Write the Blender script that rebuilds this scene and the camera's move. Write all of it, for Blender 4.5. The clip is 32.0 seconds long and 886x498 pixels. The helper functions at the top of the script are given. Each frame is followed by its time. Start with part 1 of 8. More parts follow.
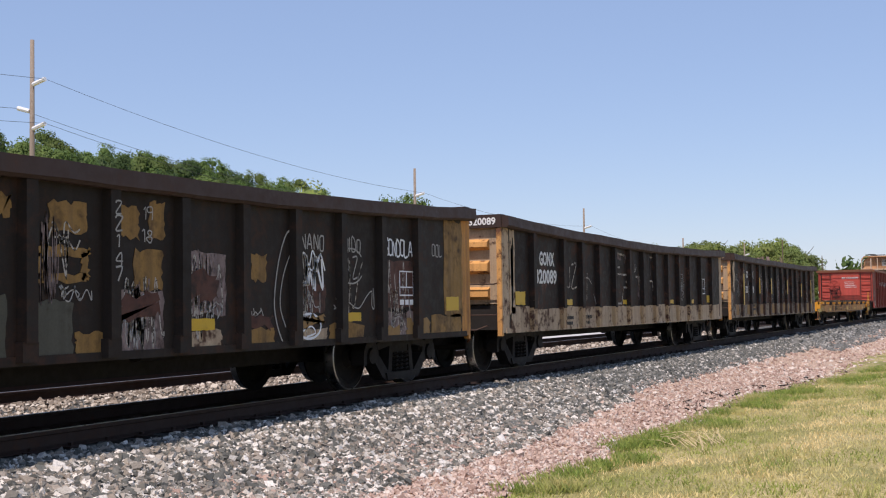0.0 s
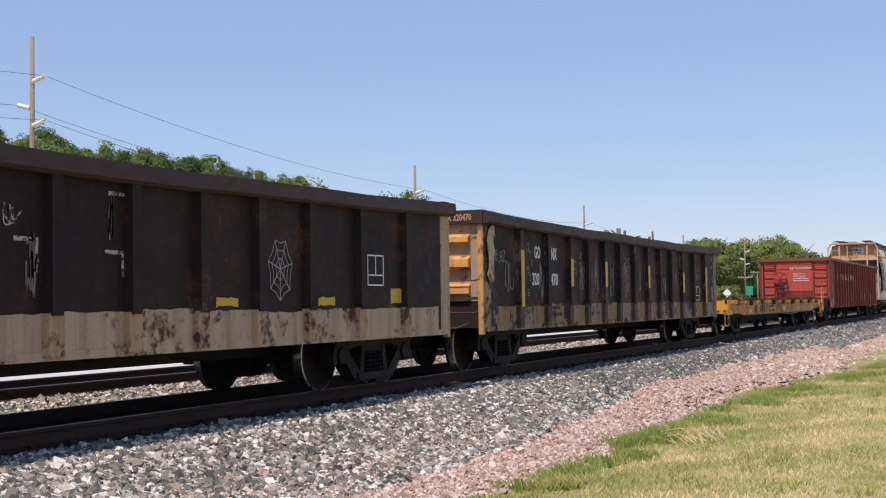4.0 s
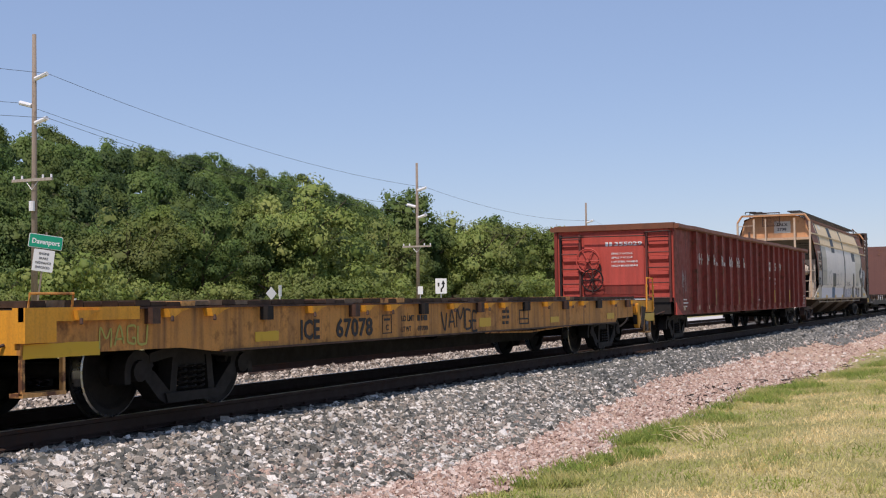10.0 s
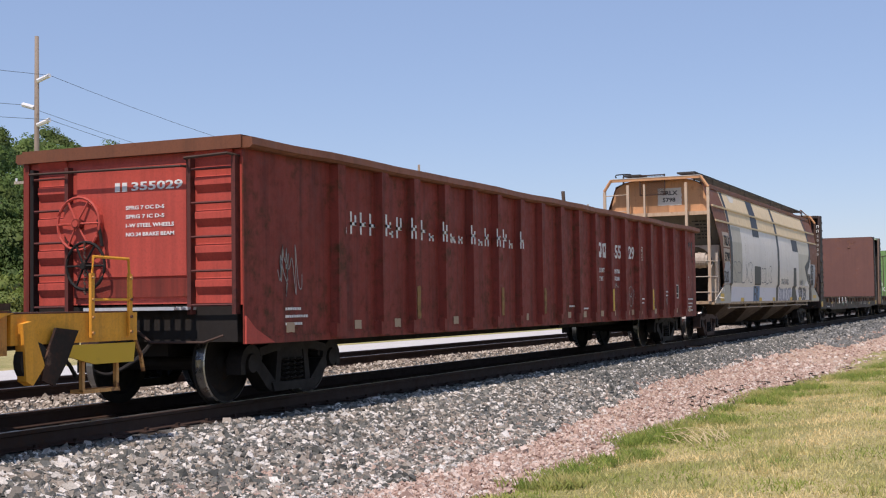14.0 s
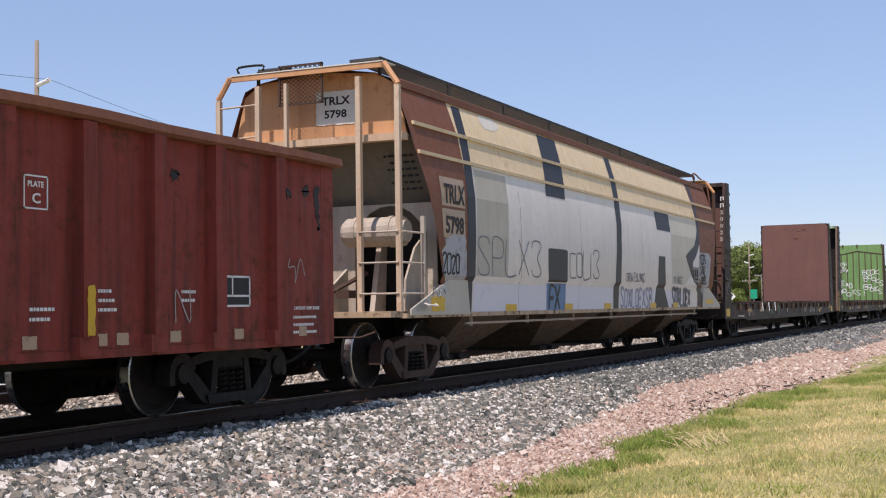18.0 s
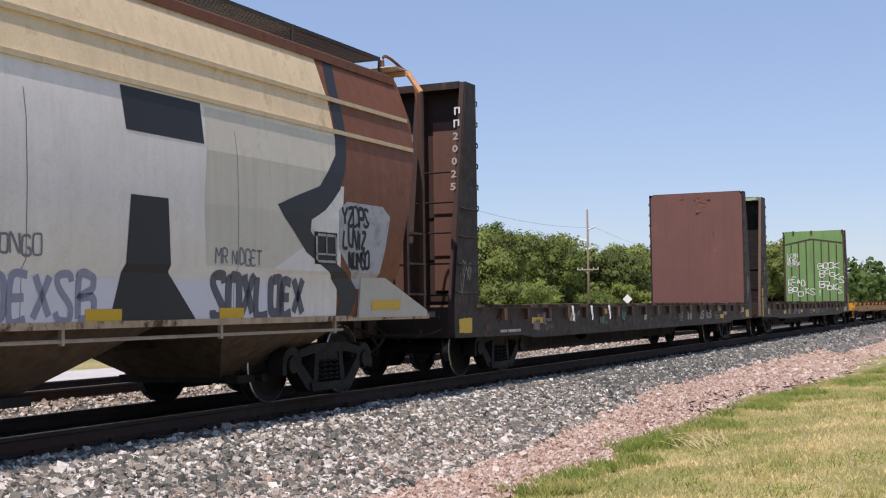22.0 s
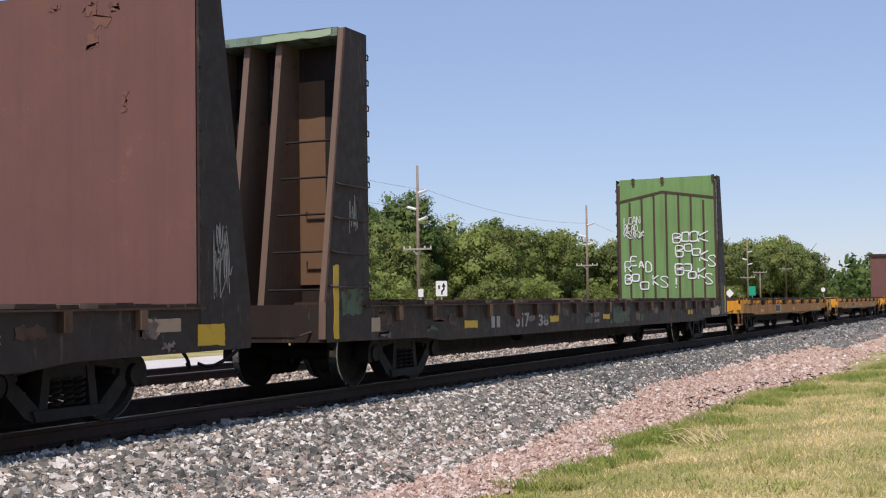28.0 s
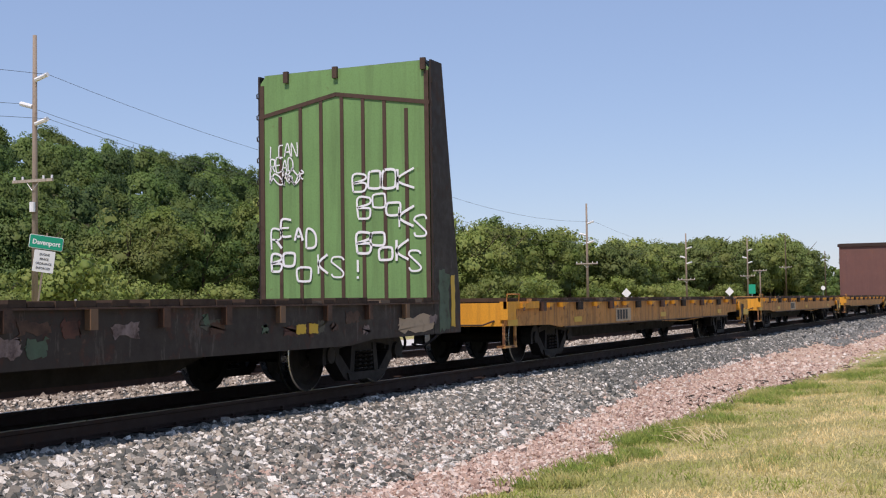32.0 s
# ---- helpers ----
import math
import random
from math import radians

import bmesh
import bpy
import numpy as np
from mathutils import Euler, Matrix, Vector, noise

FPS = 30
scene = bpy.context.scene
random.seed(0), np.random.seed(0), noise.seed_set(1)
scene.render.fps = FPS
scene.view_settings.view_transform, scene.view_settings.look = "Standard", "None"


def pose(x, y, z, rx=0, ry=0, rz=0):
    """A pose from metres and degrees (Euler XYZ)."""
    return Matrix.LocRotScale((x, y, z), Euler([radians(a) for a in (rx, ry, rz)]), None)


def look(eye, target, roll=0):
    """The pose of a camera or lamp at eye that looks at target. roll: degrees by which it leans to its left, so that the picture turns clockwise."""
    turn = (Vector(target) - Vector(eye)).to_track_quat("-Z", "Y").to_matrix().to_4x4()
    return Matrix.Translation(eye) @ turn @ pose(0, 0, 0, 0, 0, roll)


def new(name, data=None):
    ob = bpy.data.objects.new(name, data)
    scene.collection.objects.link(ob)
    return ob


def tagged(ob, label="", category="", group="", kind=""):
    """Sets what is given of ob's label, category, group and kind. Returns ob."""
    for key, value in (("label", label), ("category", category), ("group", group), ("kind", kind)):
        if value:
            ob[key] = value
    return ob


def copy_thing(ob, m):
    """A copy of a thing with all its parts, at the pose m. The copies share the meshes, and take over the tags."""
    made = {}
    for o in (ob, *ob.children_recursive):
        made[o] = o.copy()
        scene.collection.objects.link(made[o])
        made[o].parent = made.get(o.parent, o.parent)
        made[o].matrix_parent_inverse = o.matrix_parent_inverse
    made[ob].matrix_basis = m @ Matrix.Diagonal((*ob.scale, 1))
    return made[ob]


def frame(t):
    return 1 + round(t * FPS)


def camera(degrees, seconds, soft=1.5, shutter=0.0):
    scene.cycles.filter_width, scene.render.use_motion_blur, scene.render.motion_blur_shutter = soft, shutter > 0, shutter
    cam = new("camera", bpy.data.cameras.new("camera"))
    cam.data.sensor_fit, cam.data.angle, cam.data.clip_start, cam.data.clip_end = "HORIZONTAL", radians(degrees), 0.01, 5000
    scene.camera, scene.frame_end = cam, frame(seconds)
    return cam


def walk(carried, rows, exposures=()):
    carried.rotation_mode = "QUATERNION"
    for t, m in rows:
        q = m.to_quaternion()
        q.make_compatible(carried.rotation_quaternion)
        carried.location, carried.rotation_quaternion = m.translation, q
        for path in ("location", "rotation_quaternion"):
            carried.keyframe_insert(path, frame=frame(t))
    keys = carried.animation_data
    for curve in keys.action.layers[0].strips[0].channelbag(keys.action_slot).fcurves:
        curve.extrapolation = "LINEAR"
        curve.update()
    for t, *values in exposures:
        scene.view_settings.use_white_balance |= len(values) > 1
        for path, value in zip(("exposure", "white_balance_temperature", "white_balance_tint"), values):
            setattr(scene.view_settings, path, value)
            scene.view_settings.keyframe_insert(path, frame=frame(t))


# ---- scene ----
# ---------------------------------------------------------------- camera
EYE = Vector((0.0, -9.05, 1.10))
AIM = [(0,24.44,2.65),(0.5,24.34,2.57),(1,24.27,2.56),(1.5,24.32,2.52),(2,24.45,2.52),(2.5,24.55,2.52),(3,24.41,2.51),(3.5,24.46,2.51),(5.5,24.39,2.50),(6,24.40,2.48),(6.5,24.64,2.51),(7,24.62,2.51),(7.5,24.48,2.49),(8,24.36,2.48),(8.5,24.32,2.48),(9,24.56,2.48),(9.5,24.52,2.40),(10,24.54,2.40),(11,24.56,2.39),(11.5,24.56,2.36),(12,24.59,2.32),(12.5,24.56,2.36),(13,24.52,2.44),(14,24.64,2.48),(14.5,24.64,2.56),(16.5,24.64,2.71),(17,24.60,2.71),(18,24.63,2.67),(19,24.60,2.73),(20,24.62,2.71),(21,24.60,2.75),(22,24.60,2.71),(22.5,24.57,2.65),(23,24.60,2.75),(23.5,24.56,2.75),(24,24.52,2.67),(25,24.52,2.57),(25.5,24.54,2.52),(27.5,24.56,2.48),(28,24.56,2.52),(28.5,24.40,2.52),(29,24.52,2.47),(30,24.52,2.40),(31,24.56,2.32),(32,24.56,2.44)]
EXPOSE = [(0, .03), (3, .03), (7, -.02), (9, -.09), (12, -.11), (14, -.03), (17, .10), (19, .05), (21, .0), (23, .02), (25, .02), (29, -.02), (32, -.03)]
cam = camera(38.82, 32.0, soft=1.15)


def aim(yaw, pitch):
    a, b = radians(yaw), radians(pitch)
    way = Vector((math.cos(a) * math.cos(b), math.sin(a) * math.cos(b), math.sin(b)))
    return look(EYE, EYE + way, -0.84)


walk(cam, [(t, aim(a, b)) for t, a, b in AIM], [(t, e, 6760, 21) for t, e in EXPOSE])

# how far the train has rolled, in metres, at each time
ROLL = [(0,-60.90),(1,-56.17),(2,-51.52),(3,-46.87),(3.5,-44.53),(5.5,-35.10),(6,-32.75),(7,-28.06),(8,-23.34),(9,-18.64),(10,-13.99),(11,-9.32),(12,-4.65),(13,0.00),(14,4.65),(14.5,6.97),(16.5,16.28),(17,18.61),(18,23.28),(19,27.95),(20,32.60),(21,37.24),(22,41.91),(23,46.58),(24,51.23),(25,55.88),(25.5,58.21),(27.5,67.56),(28,69.90),(29,74.61),(30,79.32),(31,84.03),(32,88.76)]

# ---------------------------------------------------------------- light
SUN = Vector((-0.54, -0.005, 1.0)).normalized()
world = bpy.data.worlds.new("world")
scene.world = world
world.use_nodes = True
wn = world.node_tree
sky = wn.nodes.new("ShaderNodeTexSky")
sky.sky_type, sky.sun_disc = "NISHITA", False
sky.sun_elevation = math.asin(SUN.z)
sky.sun_rotation = math.atan2(SUN.x, SUN.y)
sky.air_density, sky.dust_density, sky.ozone_density = 1.0, 0.2, 3.5
haze = wn.nodes.new("ShaderNodeMix")      # even summer haze over the clear sky
haze.data_type = "RGBA"
haze.inputs["Factor"].default_value = 0.5
haze.inputs["B"].default_value = (2.30, 3.48, 5.50, 1)
wn.links.new(sky.outputs[0], haze.inputs["A"])
wn.links.new(haze.outputs["Result"], wn.nodes["Background"].inputs[0])
wn.nodes["Background"].inputs[1].default_value = 0.136
lamp = bpy.data.lights.new("sun", "SUN")
lamp.energy, lamp.angle, lamp.color = 4.15, radians(0.55), (1.0, 0.95, 0.87)
new("sun", lamp).matrix_basis = look(SUN * 60, (0, 0, 0))

# ---------------------------------------------------------------- materials
MATS = {}


def nodes(name):
    m = bpy.data.materials.new(name)
    m.use_nodes = True
    t = m.node_tree
    return m, t, t.nodes["Principled BSDF"]


def add(t, kind, **at):
    n = t.nodes.new("ShaderNode" + kind)
    for k, v in at.items():
        if k in n.inputs:
            n.inputs[k].default_value = v
    return n


def coords(t, scale=(1, 1, 1)):
    c = add(t, "TexCoord")
    m = add(t, "Mapping")
    m.inputs["Scale"].default_value = scale
    t.links.new(c.outputs["Object"], m.inputs["Vector"])
    return m.outputs["Vector"]


def noise_of(t, vec, scale, detail=5, rough=0.6):
    n = add(t, "TexNoise", Scale=scale, Detail=detail, Roughness=rough)
    t.links.new(vec, n.inputs["Vector"])
    return n.outputs["Fac"]


def ramp(t, fac, stops):
    r = t.nodes.new("ShaderNodeValToRGB")
    e = r.color_ramp.elements
    while len(e) < len(stops):
        e.new(0.5)
    for s, (p, c) in zip(e, stops):
        s.position = p
        s.color = (c, c, c, 1) if isinstance(c, (int, float)) else (*c, 1)
    t.links.new(fac, r.inputs["Fac"])
    return r.outputs["Color"]


def mix(t, fac, a, b, how="MIX"):
    m = t.nodes.new("ShaderNodeMix")
    m.data_type, m.blend_type = "RGBA", how
    for sock, v in ((m.inputs["Factor"], fac), (m.inputs["A"], a), (m.inputs["B"], b)):
        if isinstance(v, (int, float)):
            sock.default_value = v
        elif isinstance(v, tuple):
            sock.default_value = (*v, 1)
        else:
            t.links.new(v, sock)
    return m.outputs["Result"]


def bump(t, p, height, strength, distance=0.01):
    b = add(t, "Bump", Strength=strength, Distance=distance)
    t.links.new(height, b.inputs["Height"])
    t.links.new(b.outputs["Normal"], p.inputs["Normal"])


def paint(name, base, rust=(0.09, 0.035, 0.018), cut=0.60, soft=0.08, streak=0.35, dirt=(0.03, 0.024, 0.02), rough=0.62, metal=0.0, spec=0.3, big=0.7, fade=None, fleck=None, scratch=None):
    """Weathered paint: patches of rust, rain streaks, grime and fine relief."""
    if name in MATS:
        return MATS[name]
    m, t, p = nodes(name)
    v = coords(t)
    vs = coords(t, (5.0, 5.0, 0.32))
    n1 = noise_of(t, v, big, 7, 0.66)
    n2 = noise_of(t, v, 7.0, 6, 0.65)
    n3 = noise_of(t, vs, 1.6, 5, 0.6)
    lo = fade or tuple(x * 0.80 for x in base)
    col = mix(t, n1, lo, tuple(min(1, x * 1.18) for x in base))
    col = mix(t, ramp(t, n3, [(0.46, 0.0), (0.74, streak)]), col, dirt)
    both = mix(t, 0.5, n1, n2)
    col = mix(t, ramp(t, both, [(cut, 0.0), (cut + soft, 1.0)]), col, rust)
    if fleck:
        chips = mix(t, 0.5, noise_of(t, v, 9.0, 8, 0.78), n1)
        col = mix(t, ramp(t, chips, [(0.585, 0.0), (0.625, 0.75)]), col, fleck)
    if scratch:
        runs = mix(t, 0.35, noise_of(t, coords(t, (16.0, 16.0, 2.2)), 1.0, 9, 0.72), n1)
        col = mix(t, ramp(t, runs, [(0.565, 0.0), (0.60, 0.65)]), col, scratch)
    fine = noise_of(t, v, 40.0, 4, 0.7)
    col = mix(t, ramp(t, fine, [(0.30, 0.25), (0.55, 0.0)]), col, dirt)
    t.links.new(col, p.inputs["Base Color"])
    t.links.new(ramp(t, n2, [(0.3, rough - 0.12), (0.7, rough + 0.16)]), p.inputs["Roughness"])
    p.inputs["Metallic"].default_value = metal
    p.inputs["Specular IOR Level"].default_value = spec
    bump(t, p, mix(t, 0.5, n2, n1), 0.22, 0.012)
    MATS[name] = m
    return m


def stone(name, stops, rough=0.9):
    """Crushed rock whose pieces differ in tone, piece by piece."""
    m, t, p = nodes(name)
    g = add(t, "NewGeometry")
    oi = add(t, "ObjectInfo")
    a = t.nodes.new("ShaderNodeMath")
    a.operation = "ADD"
    f = t.nodes.new("ShaderNodeMath")
    f.operation = "FRACT"
    t.links.new(g.outputs["Random Per Island"], a.inputs[0])
    t.links.new(oi.outputs["Random"], a.inputs[1])
    t.links.new(a.outputs[0], f.inputs[0])
    col = ramp(t, f.outputs[0], stops)
    v = coords(t)
    n = noise_of(t, v, 60, 4, 0.7)
    col = mix(t, ramp(t, n, [(0.3, 0.45), (0.6, 0.0)]), col, (0.06, 0.05, 0.045))
    t.links.new(col, p.inputs["Base Color"])
    p.inputs["Roughness"].default_value = rough
    p.inputs["Specular IOR Level"].default_value = 0.2
    bump(t, p, n, 0.5, 0.01)
    return m


def soil(name, a, b, c, scale=3.0, fine=60.0, rough=0.95, relief=0.6):
    m, t, p = nodes(name)
    v = coords(t)
    n1, n2 = noise_of(t, v, scale, 6, 0.65), noise_of(t, v, fine, 4, 0.7)
    col = mix(t, ramp(t, n1, [(0.35, 0.0), (0.65, 1.0)]), a, b)
    col = mix(t, ramp(t, n2, [(0.42, 0.0), (0.62, 0.85)]), col, c)
    t.links.new(col, p.inputs["Base Color"])
    p.inputs["Roughness"].default_value = rough
    p.inputs["Specular IOR Level"].default_value = 0.15
    bump(t, p, n2, relief, 0.03)
    return m


def leafy(name, dark, light, dry, scale=0.35, through_light=0.25, spread=0.5, cut=(0.45, 0.66)):
    """Leaves or blades, varied clump by clump."""
    m, t, p = nodes(name)
    g, oi = add(t, "NewGeometry"), add(t, "ObjectInfo")
    v = coords(t)
    n = noise_of(t, v, scale, 4, 0.6)
    col = mix(t, g.outputs["Random Per Island"], dark, light)
    col = mix(t, ramp(t, n, [(cut[0], 0.0), (cut[1], spread)]), col, dry)
    h = add(t, "HueSaturation")
    mp = add(t, "MapRange")
    mp.inputs["To Min"].default_value, mp.inputs["To Max"].default_value = 0.70, 1.25
    t.links.new(oi.outputs["Random"], mp.inputs["Value"])
    t.links.new(mp.outputs["Result"], h.inputs["Value"])
    t.links.new(col, h.inputs["Color"])
    t.links.new(h.outputs["Color"], p.inputs["Base Color"])
    p.inputs["Roughness"].default_value = 0.65
    p.inputs["Specular IOR Level"].default_value = 0.25
    tr = add(t, "BsdfTranslucent")
    t.links.new(h.outputs["Color"], tr.inputs["Color"])
    ms = add(t, "MixShader", Fac=through_light)
    t.links.new(p.outputs[0], ms.inputs[1])
    t.links.new(tr.outputs[0], ms.inputs[2])
    t.links.new(ms.outputs[0], t.nodes["Material Output"].inputs["Surface"])
    return m


def spray(name, base, cover=0.5, rough=0.6, scale=14.0, bare=None):
    """Sprayed or rolled paint, thin and flaking."""
    if name in MATS:
        return MATS[name]
    m, t, p = nodes(name)
    v = coords(t)
    n = noise_of(t, v, scale, 5, 0.65)
    col = mix(t, ramp(t, n, [(cover, 0.0), (cover + (0.06 if bare else 0.22), 0.92 if bare else 0.7)]), base, bare or tuple(x * 0.35 + 0.01 for x in base))
    t.links.new(col, p.inputs["Base Color"])
    p.inputs["Roughness"].default_value = rough
    p.inputs["Specular IOR Level"].default_value = 0.25
    MATS[name] = m
    return m


BLACK = paint("worn_black_paint", (0.0165, 0.0112, 0.0090), (0.070, 0.030, 0.018), 0.505, 0.12, 0.4, (0.036, 0.021, 0.014), spec=0.2, big=0.9, fleck=(0.16, 0.085, 0.055))
BLACKRUST = paint("chipped_rusty_black_paint", (0.0135, 0.0105, 0.0092), (0.085, 0.034, 0.019), 0.495, 0.08, 0.45, (0.034, 0.019, 0.013), spec=0.2, big=1.1, fleck=(0.15, 0.07, 0.04), scratch=(0.21, 0.18, 0.155))
BROWNBLACK = paint("rusty_black_paint", (0.020, 0.0150, 0.0120), (0.060, 0.030, 0.019), 0.52, 0.12, 0.4, (0.040, 0.025, 0.017), spec=0.2, big=0.9)
LIP = paint("rusty_brown_steel", (0.044, 0.026, 0.020), (0.075, 0.034, 0.022), 0.54, 0.15, 0.3, (0.055, 0.032, 0.024))
YELLOW = paint("worn_yellow_paint", (0.58, 0.262, 0.062), (0.13, 0.058, 0.028), 0.54, 0.13, 0.85, (0.13, 0.065, 0.032), big=0.9)
ORANGERUST = paint("rusted_orange_paint", (0.66, 0.34, 0.11), (0.13, 0.055, 0.028), 0.515, 0.07, 0.6, (0.20, 0.09, 0.04), big=1.8)
RUSTDARK = paint("dark_rust_steel", (0.09, 0.045, 0.028), (0.04, 0.024, 0.018), 0.5, 0.12, 0.3)
ORANGE = paint("orange_yellow_paint", (0.80, 0.36, 0.035), (0.13, 0.05, 0.02), 0.62, 0.05, 0.45, (0.2, 0.09, 0.03))
CREAMGRIME = paint("grimy_rust_eaten_buff_paint", (0.30, 0.235, 0.165), (0.045, 0.024, 0.016), 0.485, 0.07, 0.6, (0.06, 0.036, 0.024), big=1.8, scratch=(0.06, 0.032, 0.02))
RUSTBUFF = paint("rust_eaten_buff_paint", (0.46, 0.31, 0.165), (0.075, 0.032, 0.018), 0.505, 0.06, 0.5, (0.11, 0.05, 0.026), big=2.6)
OCHRE = paint("dull_ochre_paint", (0.30, 0.175, 0.062), (0.10, 0.045, 0.024), 0.60, 0.08, 0.35, (0.12, 0.06, 0.03), big=1.4)
CREAMSILL = paint("faded_buff_paint", (0.49, 0.365, 0.24), (0.08, 0.036, 0.02), 0.525, 0.07, 0.45, (0.10, 0.055, 0.03))
TRUCK = paint("grimy_cast_steel", (0.013, 0.011, 0.010), (0.040, 0.024, 0.016), 0.58, 0.12, 0.2, rough=0.75)
TRUCKRUST = paint("rusty_cast_steel", (0.075, 0.044, 0.033), (0.05, 0.03, 0.02), 0.55, 0.1, 0.3, rough=0.8)
DARKSTEEL = paint("underframe_steel_and_recess_shade", (0.020, 0.017, 0.015), (0.05, 0.028, 0.018), 0.6, 0.1, 0.2, rough=0.8)
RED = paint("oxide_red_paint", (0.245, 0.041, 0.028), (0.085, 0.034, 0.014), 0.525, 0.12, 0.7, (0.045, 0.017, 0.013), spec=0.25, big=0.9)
# End red set brighter than the side red: sunlight put into its colour.
REDEND = paint("sunlit_end_red_paint", (0.53, 0.083, 0.058), (0.17, 0.04, 0.03), 0.60, 0.10, 0.35, (0.12, 0.03, 0.025))
REDLIP = paint("rusty_orange_brown_steel", (0.20, 0.075, 0.038), (0.12, 0.045, 0.03), 0.56, 0.1, 0.3)
HOPPERRUST = paint("rust_brown_stain", (0.20, 0.075, 0.037), (0.14, 0.05, 0.03), 0.56, 0.12, 0.35, (0.10, 0.045, 0.03))
HOPPERCREAM = paint("cream_paint", (0.75, 0.60, 0.385), (0.47, 0.30, 0.165), 0.555, 0.14, 0.28, (0.42, 0.28, 0.15), big=1.5)
HOPPERTAN = paint("rust_stained_tan_paint", (0.60, 0.44, 0.30), (0.36, 0.17, 0.09), 0.56, 0.12, 0.5, (0.38, 0.21, 0.12))
HOPPEREND = paint("rust_washed_orange_paint", (0.62, 0.33, 0.165), (0.34, 0.145, 0.065), 0.575, 0.14, 0.55, (0.36, 0.17, 0.08), big=1.3)
POSTCREAM = paint("cream_paint_with_rust_runs", (0.60, 0.47, 0.34), (0.40, 0.19, 0.085), 0.55, 0.10, 0.55, (0.36, 0.19, 0.10), big=1.6)
PANELWHITE = paint("bare_white_panel", (0.70, 0.68, 0.62), (0.45, 0.33, 0.22), 0.60, 0.12, 0.4, (0.45, 0.36, 0.26))
GREYTAN = paint("tan_stained_grey_paint", (0.50, 0.47, 0.40), (0.42, 0.37, 0.29), 0.55, 0.2, 0.4, (0.36, 0.32, 0.25), big=1.0)
PLATECREAM = paint("dirty_cream_plate_paint", (0.52, 0.46, 0.385), (0.30, 0.22, 0.15), 0.56, 0.12, 0.5, (0.30, 0.23, 0.17), big=1.3)
# Olive-grey grime, taken darker for the shade under the end panel; also seam lines.
SLOPEGREY = paint("grimy_shaded_olive_grey", (0.185, 0.170, 0.135), (0.13, 0.10, 0.07), 0.56, 0.14, 0.4, (0.12, 0.10, 0.08))
HOPPERGREY = paint("pale_grey_paint", (0.76, 0.73, 0.69), (0.66, 0.61, 0.53), 0.53, 0.20, 0.24, (0.50, 0.45, 0.40), big=0.8)
FLATBROWN = paint("brown_black_paint", (0.030, 0.022, 0.018), (0.070, 0.030, 0.020), 0.535, 0.10, 0.35, (0.045, 0.03, 0.024), big=1.2, fleck=(0.12, 0.06, 0.042), scratch=(0.10, 0.082, 0.07))
PANELBROWN = paint("weathered_maroon_paint", (0.178, 0.088, 0.073), (0.205, 0.088, 0.058), 0.545, 0.14, 0.45, (0.12, 0.066, 0.062), spec=0.2, big=1.3, fleck=(0.22, 0.125, 0.105))
PANELSCAR = paint("orange_rust_scar", (0.215, 0.100, 0.070), (0.16, 0.08, 0.06), 0.52, 0.12, 0.2, big=4.0)
PANELTAN = paint("rusty_tan_steel", (0.185, 0.110, 0.062), (0.10, 0.045, 0.028), 0.57, 0.12, 0.35, (0.14, 0.07, 0.04))
GREEN = paint("faded_green_paint", (0.168, 0.312, 0.110), (0.13, 0.075, 0.04), 0.615, 0.08, 0.4, (0.075, 0.10, 0.04))
BATTEN = paint("rusty_batten_steel", (0.085, 0.050, 0.034), (0.05, 0.03, 0.02), 0.55, 0.1, 0.3)
PLANK = paint("weathered_deck_wood", (0.075, 0.050, 0.036), (0.045, 0.03, 0.022), 0.5, 0.15, 0.3, rough=0.85, spec=0.15)
PLANKLIGHT = paint("sun_bleached_wood", (0.21, 0.155, 0.11), (0.10, 0.07, 0.05), 0.52, 0.15, 0.35, rough=0.85, spec=0.15)
REFLECT = spray("yellow_reflective_tape", (0.62, 0.38, 0.03), 0.60, 0.4, 5)
PALETAPE = spray("dirty_white_reflector", (0.42, 0.30, 0.20), 0.55, 0.4, 8)
WHITE = spray("flaking_white_lettering", (0.74, 0.73, 0.70), 0.56, 0.6, 10)
CHALK = spray("thin_chalk_white", (0.40, 0.38, 0.35), 0.48, 0.8, 18)
FLAKED = spray("flaking_white_spray", (0.46, 0.42, 0.36), 0.49, 0.8, 22, (0.035, 0.022, 0.016))
INK = spray("black_lettering", (0.028, 0.028, 0.03), 0.6)
SILVERRAIL = paint("bare_rolled_steel", (0.32, 0.30, 0.28), (0.12, 0.07, 0.05), 0.62, 0.1, 0.2, rough=0.35, metal=0.8)
TREAD = paint("polished_wheel_tread", (0.45, 0.45, 0.45), (0.15, 0.11, 0.09), 0.66, 0.1, 0.15, rough=0.30, metal=1.0)
RAILRUST = paint("rusty_rail_steel", (0.050, 0.028, 0.020), (0.075, 0.035, 0.02), 0.55, 0.1, 0.2, rough=0.8)

# ---------------------------------------------------------------- mesh helpers


def bx(bm, x0, x1, y0, y1, z0, z1):
    v = [bm.verts.new((x, y, z)) for x in (x0, x1) for y in (y0, y1) for z in (z0, z1)]
    for f in ((0, 1, 3, 2), (4, 6, 7, 5), (0, 4, 5, 1), (2, 3, 7, 6), (0, 2, 6, 4), (1, 5, 7, 3)):
        bm.faces.new([v[i] for i in f])
    return bm


